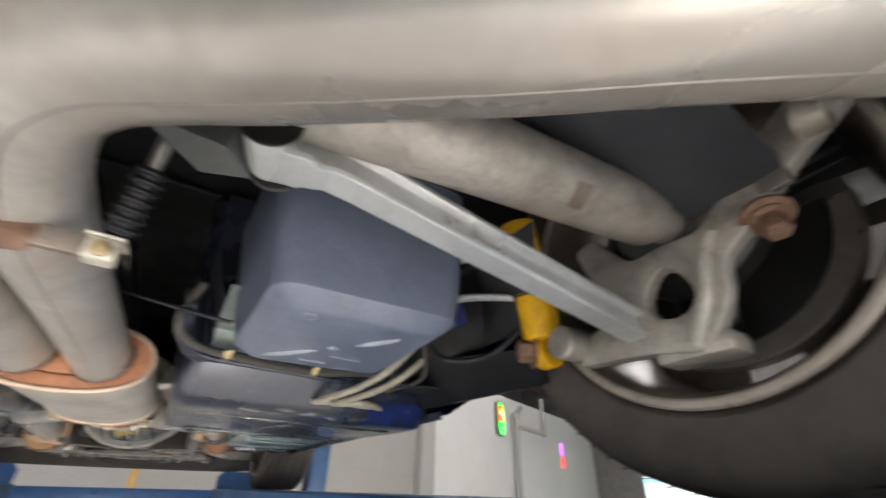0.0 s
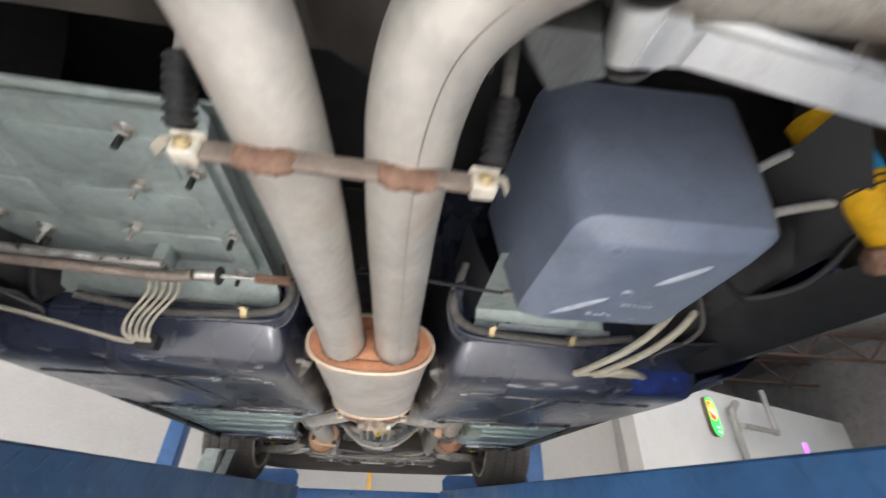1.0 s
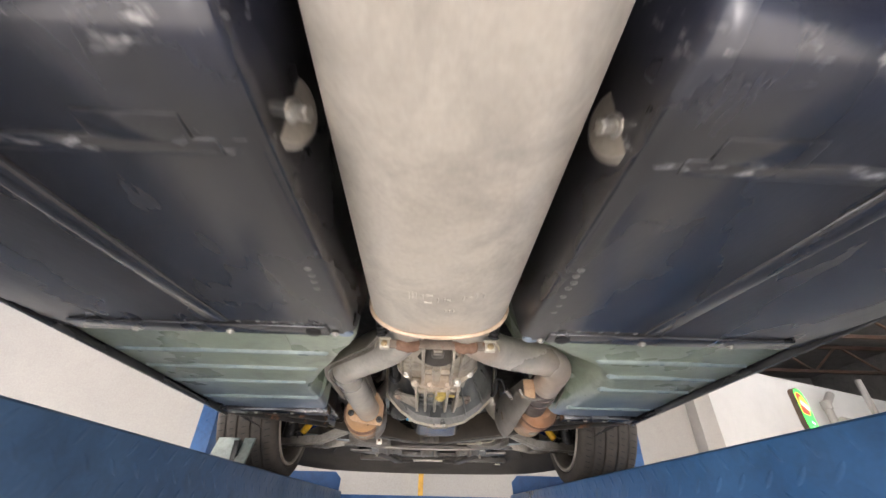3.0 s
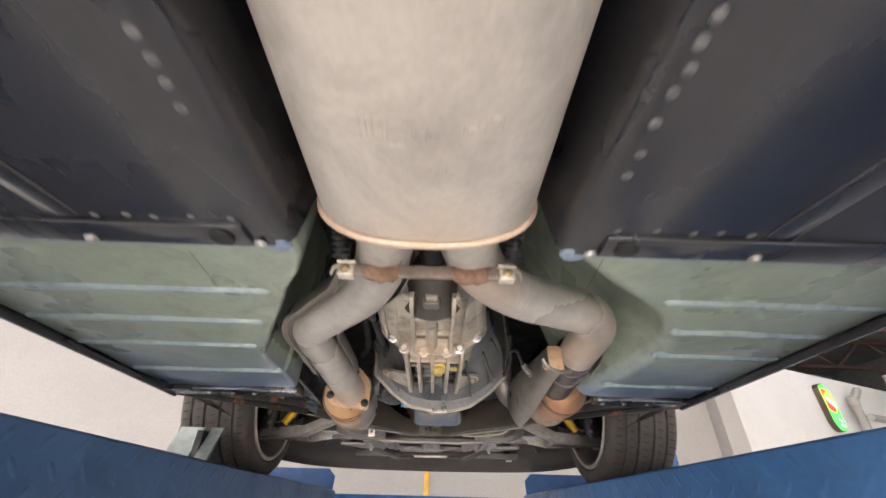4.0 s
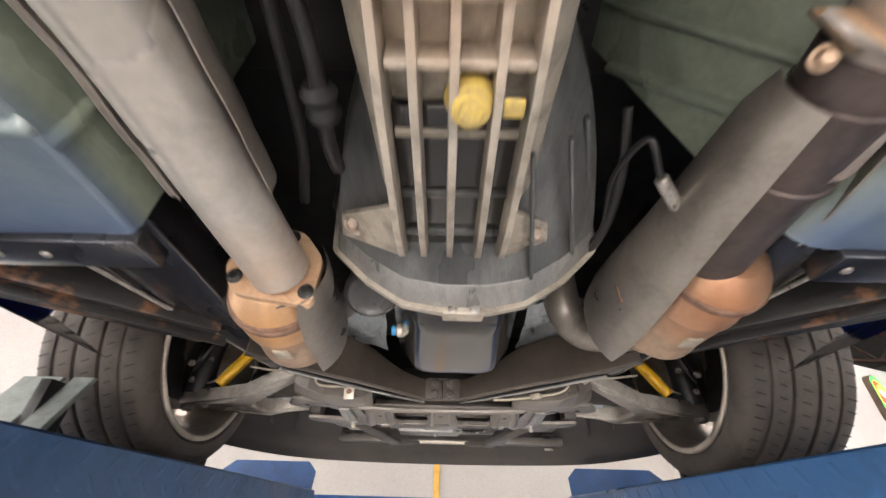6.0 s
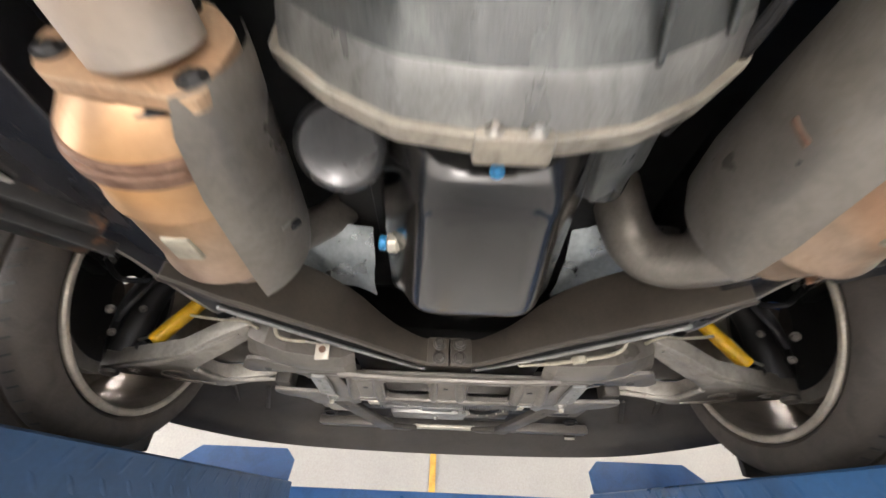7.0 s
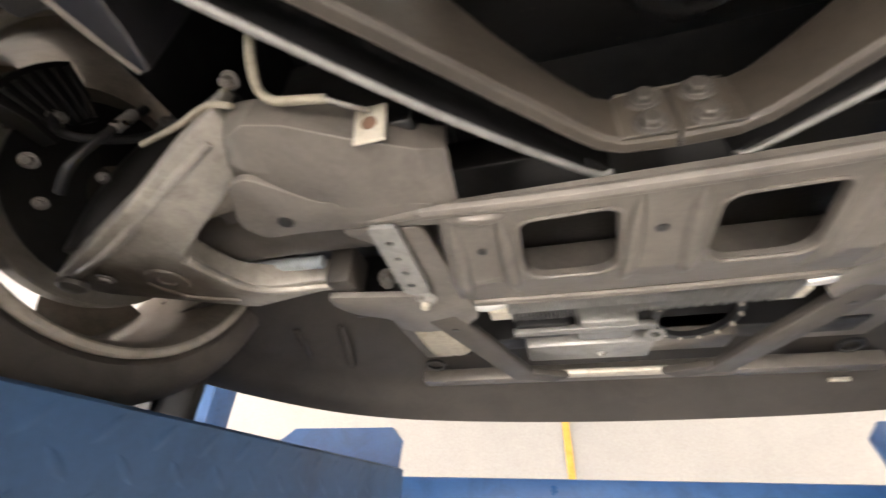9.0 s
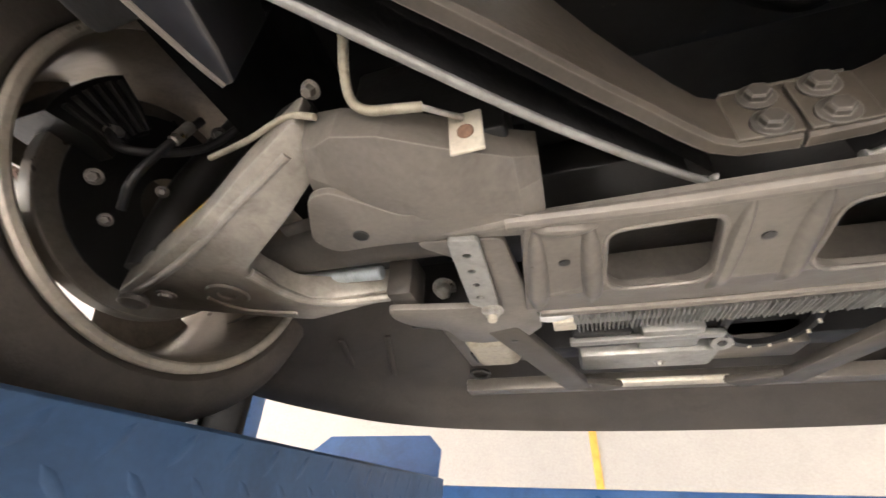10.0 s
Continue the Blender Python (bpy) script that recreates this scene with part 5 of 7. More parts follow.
            wl.append([V3(wx + 0.025 * f_ + 0.002 * noise.noise(V3(i, k, wx * 70)), y + (0.0075 + 0.0035 * noise.noise(V3(i * 0.6 + wx * 50, k * 0.9, y * 30))) * e_ * math.cos(q), z + 0.008 + (0.015 + 0.005 * noise.noise(V3(i * 0.7, k * 0.7 + 5, wx * 60))) * e_ * math.sin(q)) for k, q in enumerate(2 * math.pi * k / 12 for k in range(12))])
        part("weld_patch", loft(wl), "darkrust", strap, "brown rusted weld", 60)
    for sx, e in ((-1, x0), (1, x1)):
        cx = e + sx * 0.004
        blk = part("hanger_bracket", box(cx - 0.010, cx + 0.010, y - 0.008, y + 0.008, z - 0.002, z + 0.015, 0.0025), "cream", ex, "cream zinc plated bracket")
        part("bracket_flange", box(cx - 0.012, cx + 0.012, y - 0.010, y + 0.014, z + 0.015, z + 0.018, 0.0012), "cream", blk)
        part("bracket_ear", loft([[V3(cx + sx * 0.010, y - 0.008 + d, z + 0.014), V3(cx + sx * 0.016, y - 0.010 + d, z + 0.008), V3(cx + sx * 0.018, y - 0.010 + d, z - 0.002)] for d in (0, 0.010)], closed=False), "cream", blk)
        part("bracket_bolt", hexbolt((cx, y - 0.008, z + 0.006), (0, -1, 0), 0.0042, 0.004), "gold", blk)
        q0 = V3(cx + sx * 0.006, y + tilt * 0.010, z + 0.020)
        q1 = V3(cx + sx * 0.012, y + tilt * 0.036, z + 0.066)
        prof = [(0.009, 0)]
        n = 7
        L = (q1 - q0).length
        for k in range(n):
            prof += [(0.0085, L * (k + 0.15) / n), (0.0115, L * (k + 0.4) / n), (0.0115, L * (k + 0.6) / n), (0.0085, L * (k + 0.85) / n)]
        prof.append((0.009, L))
        part("rubber_mount", lathe(prof, q0, q1 - q0, 18), "boot", ex, "black ribbed rubber hanger")
        part("mount_rod", rod(q1 - (q1 - q0) * 0.1, q1 + V3(sx * 0.005, tilt * 0.03, 0.07), 0.0055, 12), "bolt", ex)


hanger(0.338, 1.885, -0.122, 0.090, ((-0.072, 1.932), (0.0345, 1.931)), -1)
hanger(1.500, 1.893, -0.098, 0.098, ((-0.057, 1.941), (0.056, 1.941)), -1)

# heat shield over the left front pipe
part("pipe_shield", trough([(x, y, z + 0.006) for x, y, z in L_FRONT[3:-1]], 0.048, 0.050, -12, 205, 14, 6), "shield", ex, "thin dull steel heat shield over the pipe")
part("shield_flange", trough([(x, y, z + 0.003) for x, y, z in L_FRONT[3:-1]], 0.0385, 0.058, 187, 193, 2, 6), "shield", ex, "outturned dull steel edge of the shield")
part("pipe_shield", trough([(x, y, z + 0.004) for x, y, z in R_FRONT[9:]] + [(0.36, 2.12, 1.946)], 0.049, 0.051, -40, 95, 12, 6), "shield", ex, "thin dull steel heat shield over the pipe")
# left flange and catalytic converter
fl = rounded([(-0.293, -0.010), (-0.272, -0.055), (-0.167, -0.070), (-0.164, 0.003), (-0.198, 0.046), (-0.250, 0.052)], 0.014)
flange = part("flange", loft([[V3(x, 2.204 + 0.05 * (x + 0.22) + d, 1.942 + z) for x, z in fl] for d in (0, 0.011)]), "flange", ex, "pale orange rusted three bolt flange", 30)
for bx, bz in ((-0.273, 1.911), (-0.177, 1.893), (-0.212, 1.977)):
    part("flange_bolt", hexbolt((bx, 2.204 + 0.05 * (bx + 0.22), bz), (0.0, -1, -0.05), 0.007, 0.004), "blacksteel", flange)


def cat(s, p, q, label):
    p, q = Vector(p), Vector(q)
    d, L = (q - p).normalized(), (q - p).length
    prof = [(r * 1.1, h) for r, h in ((0.036, -0.030), (0.044, -0.022), (0.056, -0.004), (0.060, 0.006), (0.0600, L * 0.30), (0.0625, L * 0.33), (0.0625, L * 0.36), (0.060, L * 0.39), (0.060, L * 0.88), (0.0625, L * 0.90), (0.0625, L * 0.94), (0.058, L * 0.96), (0.052, L), (0.038, L + 0.035), (0.034, L + 0.05))]
    c = part("catalytic_converter", lathe(prof, p, d, 40), "heat", ex, label, 40)
    part("clamp_band", lathe([(0.0665, 0.008), (0.0692, 0.010), (0.0692, 0.020), (0.0665, 0.022)], p, d, 40), "darkrust", c)
    mid = p + d * (L * 0.58)
    part("stamped_plate", box(mid.x - 0.012, mid.x + 0.012, mid.y - 0.016, mid.y + 0.016, mid.z - 0.0688, mid.z - 0.060, 0.002), "hose", c, "pale stamped plate")
    return c


catl = cat(-1, (-0.236, 2.245, 1.921), (-0.252, 2.425, 1.927), "orange heat tinted catalytic converter")
part("neck_band", lathe([(0.040, 0), (0.046, 0.004), (0.046, 0.022), (0.050, 0.026)], (-0.228, 2.217, 1.921), (-0.1, 1, 0.05), 36), "blacksteel", catl)
part("neck_ring", lathe([(0.050, 0), (0.066, 0.002), (0.068, 0.006), (0.066, 0.012), (0.058, 0.016)], (-0.234, 2.243, 1.921), (-0.1, 1, 0.03), 40), "darkrust", catl, "brown flanged ring")
# grey sheet beside the left converter
def sheet(stations, t=0.002):
    """A bent sheet through the cross-sections (y, points in x and z)."""
    front = [[V3(x, y, z) for x, z in pts] for y, pts in stations]
    bm = loft(front, closed=False)
    return loft([[p + V3(0, 0, t) for p in row] for row in front], closed=False, bm=bm)


def arc_shield(stations, a0, a1, n=9):
    """Cross-sections of a shield bent round a pipe: (y, centre x, centre z, radius)."""
    return [(y, [(cx + r * math.cos(a), cz + r * math.sin(a)) for a in (radians(a0 + (a1 - a0) * k / n) for k in range(n + 1))]) for y, cx, cz, r in stations]


sl = part("converter_shield", sheet(arc_shield(((2.205, -0.222, 1.925, 0.066), (2.225, -0.230, 1.921, 0.075), (2.28, -0.240, 1.921, 0.080), (2.36, -0.247, 1.923, 0.082), (2.42, -0.252, 1.925, 0.082), (2.455, -0.256, 1.928, 0.078)), 306, 398, 12)), "shield", catl, "grey steel shield beside the converter")
for k in range(2):
    part("shield_slot", rod((-0.1745 + 0.006 * k, 2.362 + 0.012 * k, 1.893 + 0.010 * k), (-0.1700 + 0.005 * k, 2.366 + 0.012 * k, 1.906 + 0.008 * k), 0.0042, 10, 0.001), "boot" if k else "bolt", sl, "pressed louvre slot")
part("down_pipe", tube([(-0.256, 2.46, 1.935), (-0.262, 2.52, 1.975), (-0.250, 2.57, 2.03), (-0.21, 2.59, 2.08), (-0.17, 2.60, 2.14)], 0.030, 20), "shield", ex, "dull steel down pipe")
# right slip joint, converter, down pipe
part("slip_joint", tube([(0.316, 1.90, 1.941), (0.324, 1.98, 1.941), (0.334, 2.06, 1.942), (0.352, 2.19, 1.944)], lambda f: 0.0415 - 0.004 * f, 24), "heatdark", ex, "dark heat stained slip joint")
for yy_, rr_ in ((1.935, 0.0432), (2.02, 0.0420)):
    part("joint_ring", lathe([(rr_ - 0.003, -0.004), (rr_, -0.002), (rr_, 0.002), (rr_ - 0.003, 0.004)], (lerp([1.90, 1.98, 2.06], [0.316, 0.324, 0.334], yy_), yy_, 1.941), (0.12, 1, 0), 26), "heatdark", ex, "raised ring of the slip joint")
clamp = part("clamp_bracket", box(0.250, 0.282, 1.878, 1.884, 1.898, 1.950, 0.004), "flange", ex, "bent clamp bracket with a bolt")
part("clamp_ear", tube([(0.236, 1.868, 1.918), (0.246, 1.872, 1.902), (0.272, 1.882, 1.896), (0.298, 1.892, 1.900)], 0.0036, 8), "shield", clamp)
part("clamp_bolt", hexbolt((0.250, 1.893, 1.910), (-0.3, -0.5, -0.7), 0.006, 0.008), "heat", clamp)
catr = cat(1, (0.373, 2.200, 1.945), (0.372, 2.405, 1.948), "brown heat tinted catalytic converter")
sr = part("converter_shield", sheet(arc_shield(((1.935, 0.322, 1.942, 0.050), (1.97, 0.325, 1.943, 0.062), (2.06, 0.334, 1.945, 0.074), (2.16, 0.346, 1.947, 0.090), (2.25, 0.355, 1.948, 0.105), (2.33, 0.356, 1.948, 0.112), (2.385, 0.352, 1.948, 0.106), (2.41, 0.350, 1.948, 0.094)), 150, 226, 12)), "shield", catr, "grey steel shield beside the converter")
for k in range(3):
    part("shield_slot", rod((0.2515 + 0.004 * k, 2.252 + 0.014 * k, 1.938 - 0.006 * k), (0.2560 + 0.004 * k, 2.258 + 0.014 * k, 1.914 - 0.006 * k), 0.0030 if k != 1 else 0.0044, 10, 0.001), "darkrust" if k != 1 else "boot", sr, "rust edged louvre slot")
part("down_pipe", tube([(0.366, 2.41, 1.950), (0.356, 2.46, 1.960), (0.330, 2.515, 1.975), (0.300, 2.548, 1.993), (0.276, 2.556, 2.022), (0.262, 2.548, 2.060), (0.255, 2.535, 2.13)], 0.039, 24), "shield", ex, "steel down pipe bending up to the engine")
part("oxygen_sensor", rod((0.235, 2.06, 1.965), (0.262, 2.09, 1.948), 0.008, 12), "bolt", ex, "oxygen sensor")
part("sensor_wire", tube([(0.235, 2.06, 1.965), (0.215, 2.03, 1.99), (0.205, 2.10, 2.0), (0.215, 2.18, 1.985), (0.20, 2.26, 1.99)], 0.004, 8), "boot", ex)

# ---- gearbox ----
gb = thing("gearbox", (0.01, 1.95, 1.95), "dirty cast aluminium gearbox with a ribbed case", "gearbox")


def case_loop(y, cx, w, zb, top, r=0.02):
    return [V3(x, y, z) for x, z in rounded([(cx - w, top), (cx - w, zb + 0.030), (cx - w * 0.62, zb), (cx + w * 0.62, zb), (cx + w, zb + 0.030), (cx + w, top)], r, 3)]


# Grimy tail and shaft kept dark in colour, as the tunnel is unlit.
part("tail_housing", lathe([(0.016, 0), (0.026, 0.002), (0.030, 0.008), (0.031, 0.022), (0.035, 0.026), (0.037, 0.034), (0.040, 0.050), (0.052, 0.075), (0.062, 0.095)], (0.005, 1.616, 1.994), (0, 1, -0.10), 32), "dusty", gb, "dark round tail housing")
part("prop_shaft", tube([(0.0, 0.84, 2.12), (0.002, 1.2, 2.10), (0.004, 1.62, 2.00)], 0.022, 20, 2), "boot", gb)
part("shift_rail", beam((0.060, 1.40, 2.005), (0.064, 1.72, 1.962), 0.020, 0.014, 0.004), "grey", gb, "flat dusty shift rail housing")
part("shift_cylinder", lathe([(0.008, 0), (0.013, 0.004), (0.015, 0.02), (0.015, 0.19), (0.019, 0.195), (0.019, 0.215)], (0.082, 1.635, 1.985), (0.04, 1, -0.10), 22), "cast", gb, "cast cylinder along the case")
part("side_boss", lathe([(0.010, 0), (0.012, 0.002), (0.012, 0.012)], (-0.100, 1.745, 1.975), (-0.7, -0.4, -0.6), 16), "grey", gb)
upper = part("upper_case", loft([case_loop(y, cx, w, zb, 2.13) for y, cx, w, zb in ((1.676, 0.000, 0.070, 1.968), (1.686, -0.001, 0.090, 1.953), (1.71, -0.002, 0.102, 1.946), (1.76, 0.000, 0.108, 1.941), (1.842, 0.008, 0.110, 1.934))]), "cast", gb, "", 40)
for rx, h, hw_ in ((-0.029, 0.020, 0.0045), (0.005, 0.011, 0.0125), (0.043, 0.020, 0.0045)):
    part("case_rib", loft([[V3(rx - hw_, y, zz), V3(rx + hw_, y, zz), V3(rx + hw_ * 0.7, y, zz - hh), V3(rx - hw_ * 0.7, y, zz - hh)] for y, zz, hh in ((1.658, 1.955, 0.010), (1.672, 1.950, h), (1.84, 1.936, h + 0.004))]), "cast", upper)
part("case_web", box(-0.030, 0.044, 1.716, 1.728, 1.930, 1.950, 0.003), "cast", upper)
part("flange_web", loft([[V3(-0.034, 1.815, 1.934), V3(0.047, 1.815, 1.934)], [V3(-0.036, 1.842, 1.912), V3(0.049, 1.842, 1.912)], [V3(-0.036, 1.860, 1.910), V3(0.049, 1.860, 1.910)]], closed=False), "cast", upper)
part("case_boss", tube([(0.004, 1.75, 1.934), (0.006, 1.84, 1.926)], 0.011, 14, 2), "cast", upper)
part("tail_block", box(-0.010, 0.020, 1.664, 1.705, 1.936, 1.975, 0.006), "grey", upper)
part("case_web", box(-0.030, 0.046, 1.782, 1.790, 1.928, 1.946, 0.003), "cast", upper)
for sx_, yb_ in ((-0.062, 1.700), (-0.085, 1.715)):
    part("side_rib", loft([[V3(sx_ - 0.003, y, 1.968), V3(sx_ + 0.003, y, 1.968), V3(sx_ + 0.002, y, z), V3(sx_ - 0.002, y, z)] for y, z in ((yb_, 1.955), (yb_ + 0.02, 1.944 - 0.12 * (sx_ + 0.062)), (1.842, 1.930 - 0.5 * (sx_ + 0.062)))]), "cast", upper)
for rx, zz in ((0.066, 1.944),):
    part("side_rib", loft([[V3(rx - 0.003, y, zz + 0.02), V3(rx + 0.003, y, zz + 0.02), V3(rx + 0.002, y, z), V3(rx - 0.002, y, z)] for y, z in ((1.69, zz - 0.002), (1.72, zz - 0.006), (1.842, zz - 0.012))]), "cast", upper)
fr = rounded([(-0.100, 2.10), (-0.102, 1.958), (-0.055, 1.922), (-0.030, 1.910), (0.050, 1.910), (0.076, 1.924), (0.119, 1.960), (0.117, 2.10)], 0.012)
ring = part("case_flange", loft([[V3(x, y, z) for x, z in fr] for y in (1.842, 1.858)]), "cast", gb, "", 30)
for bx, bz in ((-0.074, 1.945), (-0.050, 1.922), (-0.011, 1.916), (0.036, 1.916), (0.062, 1.925), (0.096, 1.950)):
    part("flange_bolt", hexbolt((bx, 1.842, bz), (0, -1, -0.2), 0.0078, 0.008), "cast" if abs(bx) < 0.06 else "bolt", ring)
lower = part("lower_case", loft([case_loop(y, cx, w, zb, 2.13, 0.012) for y, cx, w, zb in ((1.858, 0.010, 0.090, 1.940), (1.92, 0.012, 0.090, 1.939), (2.00, 0.014, 0.088, 1.943), (2.14, 0.018, 0.090, 1.952))]), "cast", gb, "", 40)
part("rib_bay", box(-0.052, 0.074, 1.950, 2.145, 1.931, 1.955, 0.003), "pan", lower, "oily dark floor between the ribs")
for rx in (-0.048, -0.022, 0.008, 0.041, 0.069):
    part("case_rib", loft([[V3(rx - 0.0055, y, 1.95), V3(rx + 0.0055, y, 1.95), V3(rx + 0.0034, y, zb), V3(rx - 0.0034, y, zb)] for y, zb in ((1.858, 1.918), (1.93, 1.906), (2.08, 1.900), (2.140, 1.908), (2.165, 1.930))]), "cast", lower)
for ry in (1.905, 1.975, 2.052, 2.118):
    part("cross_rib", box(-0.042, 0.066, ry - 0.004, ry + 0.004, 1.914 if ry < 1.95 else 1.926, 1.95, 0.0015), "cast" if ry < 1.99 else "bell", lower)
part("plug_boss", lathe([(0.021, 0), (0.017, 0.014), (0.013, 0.016)], (0.021, 1.937, 1.924), (0, -0.15, -1), 24), "ymark", lower, "cast boss daubed with yellow paint")
part("drain_plug", hexbolt((0.021, 1.934, 1.906), (0, -0.2, -1), 0.010, 0.008), "ymark", lower, "drain plug with yellow paint")
part("paint_mark", box(0.045, 0.062, 1.928, 1.944, 1.9085, 1.914, 0.002), "ymark", lower)

bl = [(-0.165, 2.22), (-0.172, 2.08), (-0.163, 1.976), (-0.110, 1.925), (-0.056, 1.890), (0.0, 1.880), (0.060, 1.880), (0.114, 1.893), (0.170, 1.930), (0.224, 1.984), (0.233, 2.08), (0.226, 2.22)]
CB = V3(0.03, 0, 2.05)


def bell_loop(y, k, lift_, kx=None):
    kx = kx or k
    return [V3(CB.x + (x - CB.x) * kx, y, CB.z + (z - CB.z) * (k if z < CB.z else kx) + lift_) for x, z in rounded(bl, 0.007, 3)]


bell = part("bell_housing", loft([bell_loop(1.935, 0.36, 0.01, 0.42), bell_loop(1.95, 0.40, 0.01, 0.50), bell_loop(1.985, 0.46, 0.009, 0.60), bell_loop(2.03, 0.50, 0.008, 0.70), bell_loop(2.08, 0.55, 0.007, 0.79), bell_loop(2.13, 0.63, 0.006, 0.86), bell_loop(2.17, 0.78, 0.004, 0.905), bell_loop(2.198, 0.89, 0.002, 0.925)]), "bell", gb, "oily dark grey bell housing", 50)
for k in range(5):
    a_ = radians(-62 + 25 * k)
    part("dome_rib", beam((CB.x + 0.125 * math.cos(a_), 2.02, 2.03 + 0.085 * math.sin(a_)), (CB.x + 0.183 * math.cos(a_), 2.20, 2.045 + 0.145 * math.sin(a_)), 0.005, 0.010, 0.002), "bell", bell)
part("bell_rim", loft([bell_loop(2.196, 0.885, 0.002, 0.922), bell_loop(2.204, 0.922, 0.002, 0.935), bell_loop(2.218, 0.948, 0.001), bell_loop(2.233, 0.962, 0)]), "bellrim", bell, "pale rim of the bell housing", 50)
part("bell_flange", loft([bell_loop(2.232, 1.0, 0), bell_loop(2.239, 1.0, 0), bell_loop(2.2395, 0.988, 0), bell_loop(2.248, 0.988, 0)]), "cast", bell, "pale machined flange", 30)
part("flange_lug", box(0.000, 0.056, 2.230, 2.256, 1.877, 1.892, 0.004), "cast", bell)
for bx in (0.014, 0.043):
    part("lug_bolt", hexbolt((bx, 2.230, 1.8845), (0, -1, 0), 0.0045, 0.004), "bolt", bell)
for bx, bz in ((-0.112, 1.958), (0.113, 1.948)):
    q_ = -1 if bx < 0 else 1
    gx_ = 0.008 + q_ * 0.060
    gus = [V3(bx + q_ * 0.014, 2.132, bz + 0.004), V3(gx_, 2.085, 1.938), V3(gx_, 2.160, 1.922), V3(bx + q_ * 0.020, 2.170, bz + 0.002)]
    part("bell_foot", loft([gus, [p + V3(0, 0.002, 0.008) for p in gus]]), "cast", bell, "triangular cast gusset")
    part("foot_boss", lathe([(0.017, -0.012), (0.0155, 0.0), (0.013, 0.002)], (bx, 2.147, bz + 0.003), (0, -0.75, -0.65), 22), "cast", bell)
    part("bell_bolt", hexbolt((bx, 2.143, bz), (0, -0.75, -0.65), 0.0085, 0.010), "strap", bell, "rusty hex bolt")
for k in (2, 3):
    bx = -0.10 + 0.052 * k
    part("bell_rib", beam((CB.x + (bx - CB.x) * 0.7, 2.155, 1.950 + 0.10 * abs(bx - 0.03)), (bx, 2.232, 1.893 + 0.28 * max(0, abs(bx - 0.03) - 0.07)), 0.005, 0.012, 0.002), "bell", bell)
# selector linkage beside the case
lk = part("selector_cylinder", lathe([(0.008, 0), (0.011, 0.003), (0.011, 0.032), (0.008, 0.036), (0.007, 0.055)], (-0.126, 1.795, 1.985), (0.1, 1, 0), 18), "dusty", gb, "small dark grey selector cylinder")
part("selector_cap", rod((-0.127, 1.786, 1.985), (-0.126, 1.797, 1.985), 0.0120, 16), "bolt", lk)
part("selector_rod", tube([(-0.118, 1.85, 1.985), (-0.112, 1.93, 1.975), (-0.118, 2.02, 1.97), (-0.12, 2.07, 1.98)], 0.008, 12), "boot", lk)
part("selector_boot", lathe([(0.012, 0), (0.018, 0.01), (0.014, 0.02), (0.018, 0.03), (0.014, 0.04)], (-0.116, 1.96, 1.975), (0, 1, 0), 16), "boot", lk)
part("wiring_loom", tube([(-0.14, 1.70, 2.05), (-0.145, 1.80, 2.02), (-0.15, 1.92, 2.01), (-0.16, 2.05, 2.00), (-0.19, 2.16, 2.01)], 0.007, 10), "boot", gb)
part("wiring_loom", tube([(0.20, 2.02, 2.03), (0.212, 2.10, 1.995), (0.218, 2.20, 1.985), (0.20, 2.32, 2.0)], 0.006, 10), "boot", gb)

# ---- engine ----
eng = thing("engine", (0.03, 2.5, 2.0), "black engine with a glossy pressed oil pan", "engine")
part("engine_block", box(-0.20, 0.25, 2.27, 2.86, 2.09, 2.30, 0.02), "blacksteel", eng)
sump = []
for z, x0, x1, y0, y1, r in ((2.10, -0.120, 0.165, 2.262, 2.72, 0.04), (2.03, -0.112, 0.160, 2.266, 2.685, 0.045), (1.965, -0.094, 0.140, 2.276, 2.632, 0.045), (1.930, -0.070, 0.118, 2.296, 2.596, 0.042), (1.914, -0.061, 0.110, 2.306, 2.584, 0.040), (1.905, -0.053, 0.102, 2.316, 2.574, 0.036), (1.900, -0.043, 0.092, 2.328, 2.563, 0.030), (1.8975, -0.031, 0.080, 2.341, 2.550, 0.022), (1.8970, -0.020, 0.069, 2.353, 2.538, 0.014)):
    k = 0.016
    sump.append([V3(x, y, z) for x, y in rounded([(x0 + k, y0), (x1 - k, y0), (x1 + 0.004, y1), (x0 - 0.004, y1)], r, 6)])
pan_ = part("oil_pan", loft(sump), "pan", eng, "glossy black pressed steel oil pan", 60)
part("pan_plug", hexbolt((0.026, 2.300, 1.917), (0, -0.7, -0.7), 0.0045, 0.006), "cyan", pan_, "drain plug with blue paint")
part("pan_flange", box(-0.135, 0.180, 2.255, 2.74, 2.085, 2.097, 0.004), "blacksteel", pan_)
part("oil_filter", lathe([(0.004, 0.004), (0.024, 0.0045), (0.029, 0.0015), (0.034, 0.0), (0.039, 0.003), (0.0425, 0.009), (0.043, 0.016), (0.043, 0.075), (0.040, 0.080)], (-0.112, 2.298, 1.935), (-0.05, 0.55, 0.83), 32), "filter", eng, "black oil filter canister")
sn = part("oil_sensor", rod((-0.078, 2.464, 1.948), (-0.062, 2.466, 1.952), 0.010, 6, 0.001), "cream", eng, "pale brass hex sensor")
part("sensor_plug", rod((-0.098, 2.463, 1.949), (-0.088, 2.464, 1.949), 0.0098, 14), "cyan", sn, "blue sensor plug")
part("sensor_collar", rod((-0.0875, 2.464, 1.949), (-0.074, 2.464, 1.949), 0.0125, 14), "cream", sn, "cream sensor collar")
